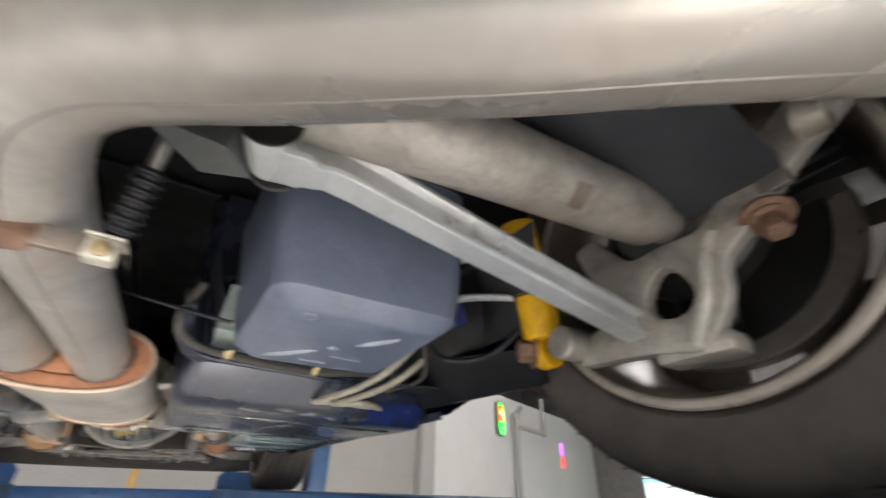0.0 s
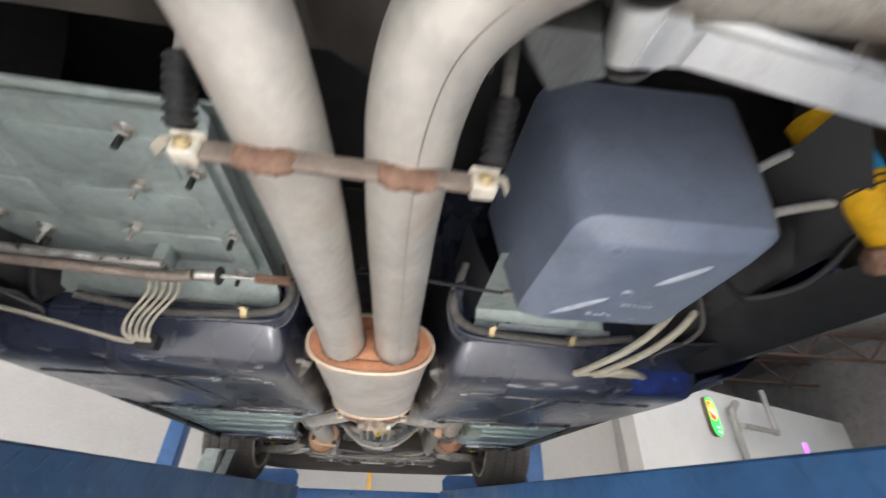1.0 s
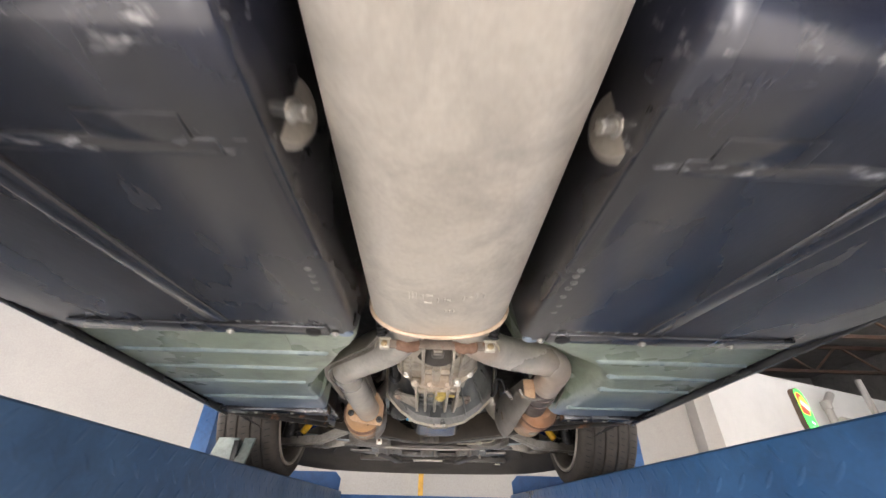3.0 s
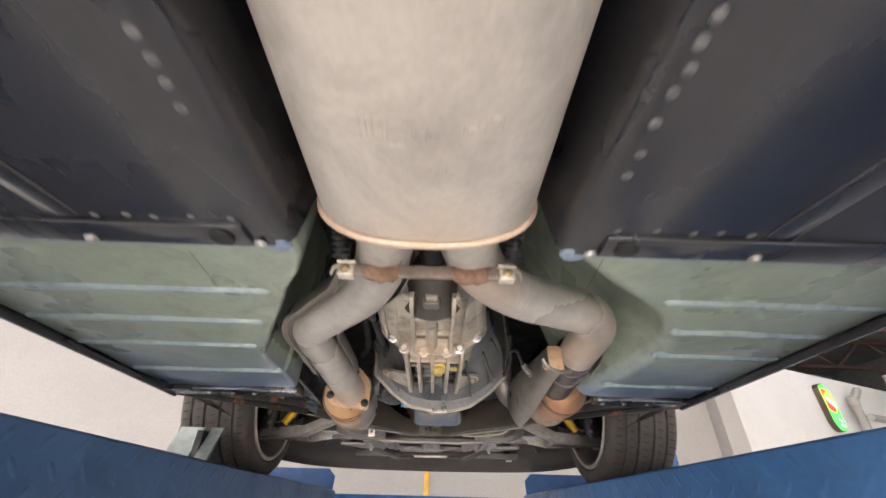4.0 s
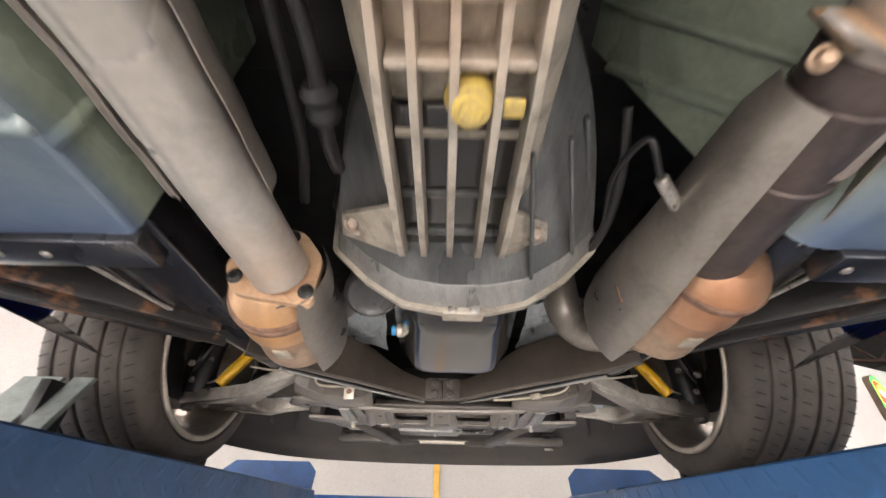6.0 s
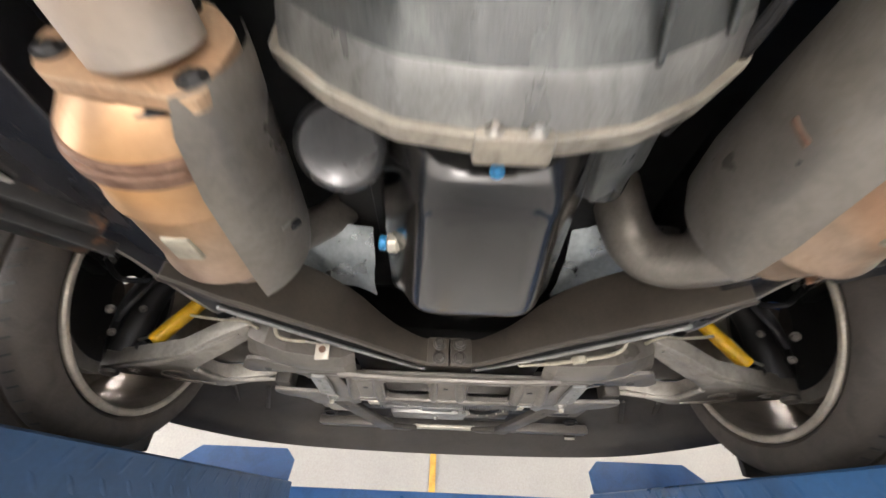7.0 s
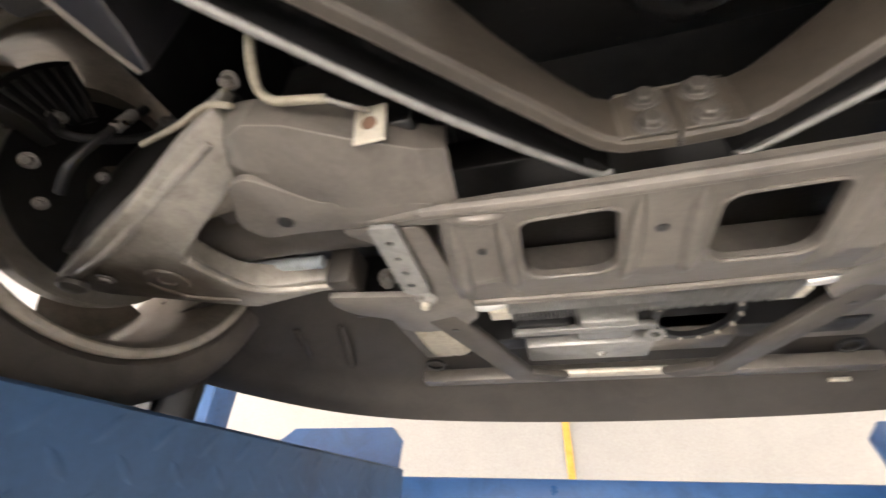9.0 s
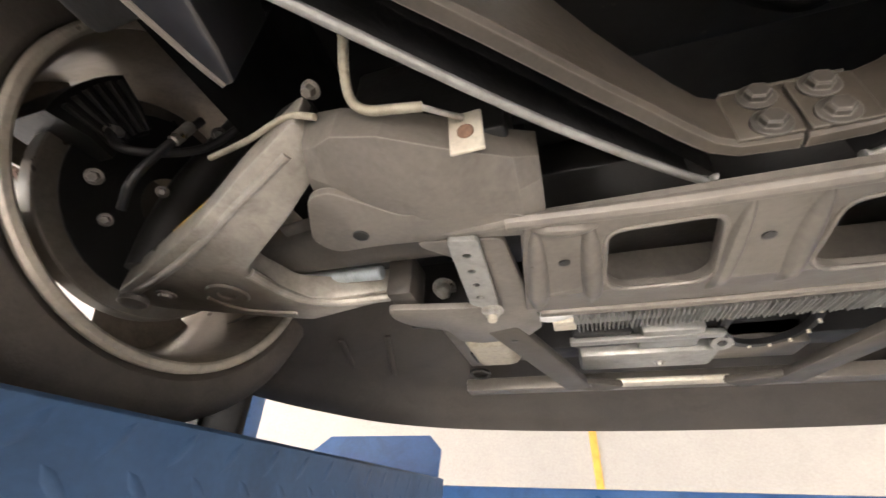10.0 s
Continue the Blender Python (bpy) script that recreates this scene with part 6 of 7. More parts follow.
st_ = part("starter_motor", lathe([(0.022, 0), (0.036, 0.006), (0.036, 0.085), (0.030, 0.09), (0.030, 0.14)], (0.155, 2.275, 2.005), (0.1, 1, 0.08), 26), "bell", eng, "oily cast starter motor")
part("solenoid", rod((0.120, 2.29, 2.045), (0.128, 2.39, 2.05), 0.018, 18), "bell", st_)
for k in range(3):
    part("block_fin", box(0.120 + 0.022 * k, 0.126 + 0.022 * k, 2.30, 2.44, 1.985 + 0.01 * k, 2.09, 0.002), "bell", st_)
part("front_sump", loft([[V3(x, y, z) for x, z in rounded([(x0, 2.12), (x0 + 0.012, zb + 0.03), (x0 + 0.04, zb), (x1 - 0.04, zb), (x1 - 0.012, zb + 0.03), (x1, 2.12)], 0.016, 3)] for y, x0, x1, zb in ((2.54, -0.078, 0.130, 1.915), (2.575, -0.076, 0.128, 1.914), (2.62, -0.070, 0.118, 1.928), (2.70, -0.054, 0.098, 1.952), (2.755, -0.040, 0.080, 1.970), (2.775, -0.030, 0.068, 1.99))]), "pan", eng, "glossy black tapered front of the sump", 50)
for k in range(3):
    part("sump_fin", beam((0.004 + 0.020 * k, 2.60, 1.9225), (0.008 + 0.014 * k, 2.75, 1.9680), 0.003, 0.005, 0.001), "pan", eng)

# crumpled foil on the exhaust manifolds
for s, c in ((-1, [(-0.136, 2.705, 1.990), (-0.318, 2.665, 2.036), (-0.140, 2.605, 2.075), (-0.300, 2.595, 2.060)]), (1, [(0.182, 2.730, 2.010), (0.378, 2.665, 2.055), (0.205, 2.605, 2.092), (0.375, 2.590, 2.075)])):
    a, b, c2, d2 = (Vector(q) for q in c)
    rows = []
    for i in range(19):
        u = i / 18
        row = []
        for j in range(15):
            v = j / 14
            p = a.lerp(b, u).lerp(c2.lerp(d2, u), v)
            n0 = noise.noise(p * 17) + 0.28 * noise.noise(p * 34 + V3(3, 1, 2))
            p = p + V3(0.004 * noise.noise(p * 25 + V3(9, 0, 0)), -0.012 * n0 - 0.016 * math.sin(math.pi * u), 0.012 * n0 - 0.014 * math.sin(math.pi * v))
            row.append(p)
        rows.append(row)
    back = [[q + V3(0, 0.004, 0.004) for q in row] for row in rows]
    bmf = loft(rows, closed=False)
    loft(back, closed=False, bm=bmf)
    fo = thing("foil_shield", c[0], "crumpled silver heat foil beside the engine", "heat shield", "foil heat shields")
    part("foil_sheet", bmf, "foil", fo, "", 25)

# ---- front crossmember and brace ----
xm = thing("front_crossmember", (0, 2.95, 1.9), "dusty grey pressed steel front crossmember", "crossmember")


def window(x0, x1):
    return rounded([(x0 - 0.002, 2.868), (x1 - 0.001, 2.864), (x1 + 0.004, 2.948), (x1 - 0.014, 2.963), (x0 + 0.016, 2.963), (x0 - 0.003, 2.946)], 0.018)


def member_z(y):
    """Underside of the crossmember, which bulges down ahead of its windows."""
    return lerp([2.83, 2.88, 2.958, 3.050], [1.888, 1.885, 1.874, 1.895], y)


mp_ = plate(rounded([(-0.200, 2.838), (0.200, 2.832), (0.205, 2.862), (0.214, 2.955), (0.222, 3.040), (0.10, 3.044), (-0.10, 3.048), (-0.222, 3.044), (-0.214, 2.955), (-0.205, 2.862)], 0.012), [window(-0.128, -0.042), window(0.044, 0.130)], 0.0, 0.010, 0.003)
for v in mp_.verts:
    v.co.z += member_z(v.co.y)
main = part("main_plate", mp_, "grey", xm, "", 16)
part("rear_bead", tube([(-0.215, 2.840, 1.890), (-0.10, 2.840, 1.886), (0.0, 2.840, 1.886), (0.10, 2.838, 1.886), (0.215, 2.836, 1.890)], 0.0075, 10), "grey", main)
part("front_bead", tube([(-0.205, 3.045, 1.893), (0.0, 3.050, 1.893), (0.205, 3.043, 1.893)], 0.006, 10), "grey", main)
# Shade inside goes into black, the lit inner wall into paler grey.
part("upper_box", box(-0.21, 0.21, 2.86, 3.06, 1.955, 2.00, 0.006, box(-0.21, 0.21, 3.028, 3.038, 1.9075, 1.957, 0.002)), "blacksteel", xm, "inside of the crossmember, its shade in black")
part("inner_wall", box(-0.205, 0.205, 3.022, 3.027, 1.9065, 1.954, 0.001), "grey", xm, "inner wall behind the windows, paler where light falls")


def leaf(p, q, w, h):
    """A long pressed rib with soft ends, standing h below the crossmember."""
    p, q = V3(*p, 0), V3(*q, 0)
    d = (q - p).normalized()
    sd = V3(d.y, -d.x, 0)
    loops = []
    for i in range(13):
        f = i / 12
        e = max(0.04, math.sin(math.pi * f)) ** 0.4
        c = p.lerp(q, f)
        loops.append([c + sd * (w * e * a) + V3(0, 0, member_z(c.y) + 0.002 - (h + 0.002) * e * b) for a, b in ((-1, 0), (-0.8, 0.35), (-0.45, 0.85), (0, 1), (0.45, 0.85), (0.8, 0.35), (1, 0))])
    return loft(loops)


for a_, b_, w_ in (((-0.147, 2.850), (-0.143, 3.015), 0.012), ((0.148, 2.848), (0.146, 3.012), 0.012), ((0.022, 2.850), (0.030, 2.992), 0.012), ((-0.026, 2.850), (-0.030, 3.000), 0.010), ((-0.192, 2.852), (-0.205, 3.030), 0.013), ((0.192, 2.850), (0.205, 3.028), 0.013), ((-0.195, 2.852), (-0.140, 2.858), 0.010), ((0.195, 2.850), (0.140, 2.856), 0.010)):
    part("pressed_rib", leaf(a_, b_, w_, 0.0075), "grey", main)
for x0_, x1_ in ((-0.128, -0.042), (0.044, 0.130)):
    rim_ = [V3(x, y, member_z(y) + 0.0005) for x, y in window(x0_ - 0.003, x1_ + 0.003)]
    part("window_lip", tube(rim_ + rim_[:1], 0.0026, 8, 1, rough=False), "grey", main)
for hx, hy in ((-0.170, 2.905), (0.170, 2.902), (-0.004, 2.90)):
    part("hole_rim", lathe([(0.0055, 0), (0.0055, 0.0012), (0.0035, 0.0012)], (hx, hy, member_z(hy)), (0, 0, -1), 16), "blacksteel", main)
for s in (-1, 1):
    # engine mount housing at each end
    prof_ = ((0.366, ((2.735, 1.948), (2.745, 1.925), (2.760, 1.908), (2.770, 1.903))),
             (0.345, ((2.728, 1.942), (2.735, 1.912), (2.762, 1.897), (2.792, 1.893))),
             (0.322, ((2.724, 1.934), (2.722, 1.902), (2.764, 1.891), (2.806, 1.890))),
             (0.283, ((2.728, 1.926), (2.721, 1.890), (2.772, 1.885), (2.816, 1.889))),
             (0.235, ((2.752, 1.926), (2.750, 1.893), (2.788, 1.887), (2.826, 1.889))),
             (0.198, ((2.776, 1.930), (2.774, 1.900), (2.802, 1.891), (2.836, 1.890))),
             (0.180, ((2.790, 1.938), (2.792, 1.915), (2.806, 1.904), (2.840, 1.893))))
    rows_ = [[V3(s * x, y, z) for y, z in pr] for x, pr in prof_]
    cols_ = [[r[k] for r in rows_] for k in range(len(rows_[0]))]
    hb = loft(cols_, closed=False)
    loft([[p + V3(0, 0.002, 0.005) for p in c] for c in cols_], closed=False, bm=hb)
    ho = part("mount_housing", hb, "grey", xm, "", 14)
    part("housing_core", box(min(s * 0.20, s * 0.34), max(s * 0.20, s * 0.34), 2.76, 2.83, 1.92, 2.04, 0.006), "blacksteel", ho)
    part("housing_stud", hexbolt((s * 0.346, 2.716, 1.958), (0, -0.4, -1), 0.0052, 0.010), "grey", ho)
    part("housing_tab", plate(mirror(rounded([(0.345, 2.762), (0.366, 2.766), (0.396, 2.822), (0.384, 2.846), (0.335, 2.845), (0.270, 2.850), (0.196, 2.862), (0.196, 2.830), (0.262, 2.812), (0.300, 2.806)], 0.012), s), [], 1.889, 1.896, 0.001), "grey", ho)
    part("tab_hole", lathe([(0.0075, 0), (0.0075, 0.0015), (0.004, 0.0015)], (s * 0.346, 2.824, 1.889), (0, 0, -1), 18), "blacksteel", ho)
    # pale bracket with a rusty hole
    if s < 0:
        tg = part("pale_tab", beam((-0.228, 2.746, 1.925), (-0.226, 2.748, 1.887), 0.025, 0.003, 0.001, up=(0, -1, -0.05)), "cream", xm, "pale tab with a rusty hole")
        part("tab_rivet", lathe([(0.0062, 0), (0.0062, 0.0012), (0.003, 0.0018)], (-0.227, 2.7455, 1.905), (0, -1, -0.1), 18), "darkrust", tg)
    if s < 0:
        bl_ = part("brake_line", tube([(-0.292, 2.672, 1.950), (-0.297, 2.690, 1.928), (-0.299, 2.706, 1.917), (-0.290, 2.714, 1.911), (-0.270, 2.717, 1.909), (-0.251, 2.721, 1.910)], lambda f: 0.0036 + 0.0004 * math.sin(f * 330), 10, 26), "hose", xm, "pale ribbed brake line sleeve")
        part("bare_line", tube([(-0.252, 2.721, 1.910), (-0.240, 2.730, 1.911), (-0.228, 2.742, 1.916)], 0.0022, 8), "bolt", bl_)
    else:
        bl_ = part("brake_line", tube([(0.297, 2.672, 1.958), (0.299, 2.690, 1.934), (0.292, 2.704, 1.914), (0.272, 2.716, 1.905), (0.24, 2.730, 1.902), (0.19, 2.756, 1.900), (0.13, 2.790, 1.904)], 0.0034, 10), "hose", xm, "pale sleeved brake line")
        part("line_clip", beam((0.236, 2.731, 1.902), (0.214, 2.743, 1.901), 0.016, 0.012, 0.003), "hose", bl_, "pale plastic clip")
    # side plates, bushing pocket, nut, perforated strap
    o = [(0.222, 2.862), (0.300, 2.850), (0.300, 2.86), (0.262, 2.90), (0.262, 3.010), (0.392, 2.988), (0.396, 3.020), (0.380, 3.048), (0.335, 3.075), (0.330, 3.118), (0.300, 3.135), (0.235, 3.128), (0.205, 3.085), (0.215, 2.95)]
    sp = part("side_plate", plate(mirror(rounded(o, 0.010), s), [], 1.890, 1.898, 0.0015), "grey", xm)
    part("pocket_wall", box(min(s * 0.262, s * 0.392), max(s * 0.262, s * 0.392), 3.072, 3.080, 1.899, 2.003, 0.002), "blacksteel", sp)
    part("bush_cup", box(min(s * 0.352, s * 0.388), max(s * 0.352, s * 0.388), 2.965, 3.020, 1.899, 1.958, 0.008), "dusty", sp)
    nb = part("pocket_nut", hexbolt((s * 0.341, 3.066, 1.955), (0, -0.6, -1), 0.012, 0.014), "bolt", sp, "bright flanged nut")
    ps = part("perforated_strap", plate(mirror(rounded([(0.242, 2.848), (0.270, 2.844), (0.280, 2.978), (0.268, 2.992), (0.248, 2.986)], 0.005), s), [[(s * (0.258 + 0.0024 * k + 0.0042 * math.cos(a)), 2.872 + 0.030 * k + 0.0042 * math.sin(a)) for a in (2 * math.pi * j / 12 for j in range(12))] for k in range(4)], 1.882, 1.888), "tray", xm, "pale perforated steel strap")
    part("strap_stud", rod((s * 0.258, 3.000, 1.895), (s * 0.258, 2.996, 1.866), 0.0055, 12, 0.001), "cream", ps)
    part("strap_nut", hexbolt((s * 0.258, 2.999, 1.882), (0, -0.1, -1), 0.009, 0.008), "bolt", ps)
    # diagonal stays to the radiator support
    dg = part("radiator_stay", beam((s * 0.262, 3.085, 1.897), (s * 0.165, 3.372, 1.880), 0.048, 0.016, 0.005), "dusty", xm, "dusty diagonal stay")
    part("stay_hole", lathe([(0.005, 0), (0.005, 0.0012), (0.003, 0.0012)], (s * 0.250, 3.125, 1.887), (0, 0, -1), 14), "blacksteel", dg)
    part("stay_foot", beam((s * 0.168, 3.355, 1.882), (s * 0.100, 3.425, 1.890), 0.05, 0.014, 0.005), "dusty", dg)

for s in (-1, 1):
    # Added dark panels close bright gaps above the crossmember.
    part("gap_panel", box(min(s * 0.19, s * 0.50), max(s * 0.19, s * 0.50), 2.84, 3.10, 2.004, 2.012, 0.001), "boot", xm, "added dark panel closing gaps above the crossmember")
    part("end_flange", tube([(s * 0.200, 2.838, 1.894), (s * 0.235, 2.842, 1.893), (s * 0.285, 2.845, 1.898), (s * 0.36, 2.85, 1.925)], 0.007, 10), "grey", xm)

# X brace arms and their centre joint
br = thing("chassis_brace", (0, 2.8, 1.9), "black pressed steel V brace bolted at the centre", "brace")
for s in (-1, 1):
    cl = [(0.0015, 2.811), (0.040, 2.809), (0.056, 2.802), (0.078, 2.784), (0.105, 2.760), (0.131, 2.738), (0.160, 2.712), (0.195, 2.680), (0.235, 2.644), (0.270, 2.612), (0.328, 2.559), (0.385, 2.508)]
    zr = [(1.905, 1.958), (1.905, 1.957), (1.906, 1.957), (1.907, 1.960), (1.908, 1.966), (1.909, 1.977), (1.910, 1.994), (1.910, 2.007), (1.909, 2.011), (1.909, 2.010), (1.908, 2.006), (1.912, 2.004)]
    nx, ny = 0.67, 0.74
    secs = []
    for i, ((x, y), (zb, zt)) in enumerate(zip(cl, zr)):
        ax_, ay_ = (nx, ny) if i > 2 else (0.0, 1.0) if i < 2 else (0.4, 0.92)
        secs.append([V3(s * (x + d * ax_), y + d * ay_, z) for d, z in ((0.0, zb + 0.004), (0.0, zt - 0.004), (0.002, zt), (0.006, zt + 0.001), (0.006, zt - 0.003), (0.004, zt - 0.006), (0.004, zb + 0.006), (0.012, zb + 0.003), (0.012, zb), (0.003, zb + 0.0005))])
    am = part("brace_arm", loft(secs), "brace", br, "dusty black brace arm", 30)
    fr_ = [(0.330, 2.608), (0.182, 2.748), (0.066, 2.842)]
    web = [(0.285, 2.612), (0.146, 2.742), (0.045, 2.838)]
    # Near-black sheet puts the shade inside the channel into the colour.
    part("brace_channel", loft([[V3(s * a[0], a[1] + 0.010, 1.912), V3(s * a[0], a[1] + 0.012, 1.962), V3(s * b[0], b[1] - 0.004, 1.962), V3(s * b[0], b[1], 1.913)] for a, b in zip([(0.312, 2.588)] + web, [(0.344, 2.596)] + fr_)], closed=False), "boot", am, "channel of the brace, its shade put into black")
    part("brace_lip", tube([(s * 0.344, 2.596, 1.911)] + [(s * x, y, 1.910) for x, y in fr_] + [(s * 0.046, 2.845, 1.908)], 0.0036, 8, 6), "tray", am, "worn bright edge of the brace")
    part("joint_plate", box(min(s * 0.0015, s * 0.043), max(s * 0.0015, s * 0.043), 2.8065, 2.8105, 1.907, 1.956, 0.0015), "brace", am)
    for bz in (1.918, 1.946):
        part("centre_bolt", hexbolt((s * 0.0195, 2.8065, bz), (0, -1, 0), 0.0088, 0.007), "dusty", br, "large dusty hex bolt")
part("joint_edge", box(-0.040, 0.040, 2.807, 2.816, 1.9570, 1.9600, 0.001), "brace", br)

# ---- front suspension ----
for s in (-1, 1):
    kn = thing("wheel_knuckle", (s * 0.64, 2.86, 2.0), "dark greasy front wheel knuckle with flanged bolts", "knuckle", "front wheel knuckles")
    part("knuckle_body", tube([(s * 0.672, 2.880, 1.925), (s * 0.668, 2.870, 1.98), (s * 0.655, 2.865, 2.06), (s * 0.61, 2.862, 2.16)], lambda f: 0.036 - 0.014 * f, 16), "blacksteel", kn)
    part("steering_lug", tube([(s * 0.665, 2.885, 1.965), (s * 0.652, 2.93, 1.96), (s * 0.648, 2.978, 1.956)], 0.017, 14), "blacksteel", kn)
    part("brake_hose", tube([(s * 0.60, 2.799, 2.10), (s * 0.615, 2.785, 2.04), (s * 0.635, 2.782, 1.99), (s * 0.66, 2.80, 1.965)], 0.0055, 10), "boot", kn)
    part("hose_ferrule", rod((s * 0.604, 2.793, 2.085), (s * 0.612, 2.787, 2.05), 0.0075, 12), "bolt", kn, "crimped steel ferrule")
    part("sensor_wire", tube([(s * 0.56, 2.86, 2.03), (s * 0.59, 2.845, 1.99), (s * 0.615, 2.85, 1.955), (s * 0.65, 2.86, 1.945)], 0.003, 8), "bolt", kn)
    for bx, by, bz, br_ in ((0.618, 2.839, 2.122, 0.007), (0.640, 2.752, 1.968, 0.006), (0.645, 2.785, 1.935, 0.005), (0.632, 2.816, 1.998, 0.005)):
        part("knuckle_bolt", hexbolt((s * bx, by, bz), (-s * 0.6, -0.5, -0.6), br_, 0.006), "dusty", kn, "dull flanged bolt")
    part("cable", tube([(0.492 * s, 2.761, 1.965), (0.428 * s, 2.743, 1.952), (s * 0.372, 2.725, 1.944), (s * 0.340, 2.722, 1.930)], 0.003, 8), "hose", kn, "pale sleeved cable")
for s in (-1, 1):
    ca = thing("control_arm", (s * 0.55, 2.9, 1.9), "dusty cast aluminium lower control arm", "control arm", "front control arms")
    o = [(0.360, 2.722), (0.430, 2.750), (0.503, 2.783), (0.620, 2.832), (0.705, 2.866), (0.722, 2.888), (0.690, 2.924), (0.610, 2.962), (0.520, 3.004), (0.398, 3.026), (0.390, 3.000), (0.462, 2.972), (0.497, 2.935), (0.512, 2.880), (0.508, 2.862), (0.430, 2.818), (0.364, 2.772)]
    lower_z = lambda x: lerp([0.36, 0.44, 0.50, 0.72], [1.935, 1.914, 1.895, 1.893], abs(x))
    pb_ = plate(mirror(rounded(o, 0.010), s), [], 0.0, 0.032, 0.004)
    for v in pb_.verts:
        v.co.z += lower_z(v.co.x)
    body = part("arm_body", pb_, "arm", ca)
    part("arm_rib", tube([(s * 0.385, 2.750, 1.930), (s * 0.45, 2.776, 1.912), (s * 0.53, 2.812, 1.894), (s * 0.60, 2.842, 1.893), (s * 0.68, 2.872, 1.893)], 0.005, 10), "arm", body)
    part("arm_rib", tube([(s * 0.512, 2.872, 1.897), (s * 0.506, 2.915, 1.897), (s * 0.492, 2.950, 1.899), (s * 0.462, 2.985, 1.908), (s * 0.40, 3.008, 1.920)], 0.0065, 10), "arm", body)
    part("arm_rib", tube([(s * 0.600, 2.905, 1.893), (s * 0.585, 2.945, 1.893), (s * 0.560, 2.962, 1.894), (s * 0.520, 2.978, 1.895)], 0.0035, 10), "arm", body)
    part("arm_boss", lathe([(0.026, 0), (0.024, 0.003), (0.012, 0.003), (0.010, 0.001)], (s * 0.570, 2.905, 1.894), (0, 0, -1), 24), "arm", body)
    part("ball_joint", lathe([(0.014, 0), (0.017, 0.004), (0.017, 0.010), (0.010, 0.014)], (s * 0.690, 2.880, 1.892), (0, 0, -1), 22), "dusty", body, "dark ball joint")
    part("joint_nut", hexbolt((s * 0.645, 2.884, 1.892), (0, 0, -1), 0.008, 0.004), "dusty", body)
    part("inner_bush", rod((s * 0.378, 2.735, 1.962), (s * 0.378, 2.785, 1.962), 0.020, 22), "boot", body)
    # tie rod with its boot
    td = thing("tie_rod", (s * 0.5, 2.96, 1.93), "bright steel tie rod with a rubber boot", "tie rod", "tie rods")
    part("rod_bar", rod((s * 0.395, 2.968, 1.935), (s * 0.66, 2.985, 1.955), 0.0095, 14), "alusheet", td)
    part("rod_end", rod((s * 0.64, 2.978, 1.952), (s * 0.70, 2.992, 1.958), 0.015, 14), "blacksteel", td)
    part("rack_housing", tube([(s * 0.235, 2.928, 1.966), (s * 0.40, 2.926, 1.966), (s * 0.545, 2.935, 1.968)], lambda f: 0.038 - 0.004 * f, 20, 4), "dusty", td, "dusty grey rack housing")
    # under tray between arm and bumper
    part("inner_liner", loft([[V3(s * 0.30, 2.86, 1.975), V3(s * 0.50, 2.88, 1.965)], [V3(s * 0.30, 2.975, 1.955), V3(s * 0.50, 2.965, 1.950)]], closed=False), "dusty", car)


def shock(name_at, p, q, r, label, eye_mat="yellow"):
    p, q = Vector(p), Vector(q)
    d, L = (q - p).normalized(), (q - p).length
    t = thing("shock_absorber", name_at, label, "shock absorber", "shock absorbers")
    part("shock_body", lathe([(r * 0.8, 0.0), (r, 0.004), (r, L * 0.62), (r * 0.94, L * 0.65), (r * 0.94, L)], p, d, 28), "yellow", t)
    if eye_mat == "yellow":
        part("label_ring", lathe([(r + 0.0006, L * 0.46), (r + 0.0008, L * 0.47), (r + 0.0008, L * 0.60), (r + 0.0006, L * 0.61)], p, d, 28), "cyan", t, "blue label ring")
    for f in (0.36, 0.41) if eye_mat == "yellow" else ():
        part("label_bar", lathe([(r + 0.0005, L * f), (r + 0.0007, L * f + 0.0005), (r + 0.0007, L * f + 0.0025), (r + 0.0005, L * f + 0.003)], p, d, 28), "boot", t)
    ax = V3(0, 1, 0)
    eye = p - d * 0.018
    part("shock_eye", lathe([(0.009, -0.012), (r * 0.80, -0.012), (r * 0.84, -0.010), (r * 0.84, 0.010), (r * 0.80, 0.012), (0.009, 0.012)], eye, ax, 24, closed=True), eye_mat, t)
    part("eye_bush", rod(eye - ax * 0.016, eye + ax * 0.016, 0.0088, 18), "boot", t)
    return t


for s in (-1, 1):
    shock((s * 0.62, 2.86, 1.95), (s * 0.606, 2.848, 1.940), (s * 0.502, 2.860, 2.100), 0.0155, "yellow gas shock absorber of the front wheel", "blacksteel")
rs = shock((0.615, 0.40, 1.92), (0.606, 0.408, 1.946), (0.556, 0.390, 2.125), 0.029, "yellow gas shock absorber of the rear wheel")
part("eye_bolt", hexbolt((0.592, 0.418, 1.929), (-0.85, 0.5, 0), 0.017, 0.022), "darkrust", rs, "rusty eye bolt")

# ---- rear suspension ----
ra = thing("rear_suspension", (0.45, 0.22, 1.95), "forged aluminium rear suspension arm and upright", "suspension")
AP = [(0.178, 0.234, 1.956), (0.200, 0.236, 1.960), (0.235, 0.239, 1.961), (0.30, 0.243, 1.954), (0.42, 0.250, 1.941), (0.55, 0.258, 1.927), (0.715, 0.267, 1.909)]
fs = frames(smooth_path(AP, 5))
sec = [(-0.013, -0.020), (0.013, -0.020), (0.014, -0.014), (0.007, -0.010), (0.007, 0.010), (0.014, 0.014), (0.013, 0.020), (-0.013, 0.020), (-0.014, 0.014), (-0.007, 0.010), (-0.007, -0.010), (-0.014, -0.014)]
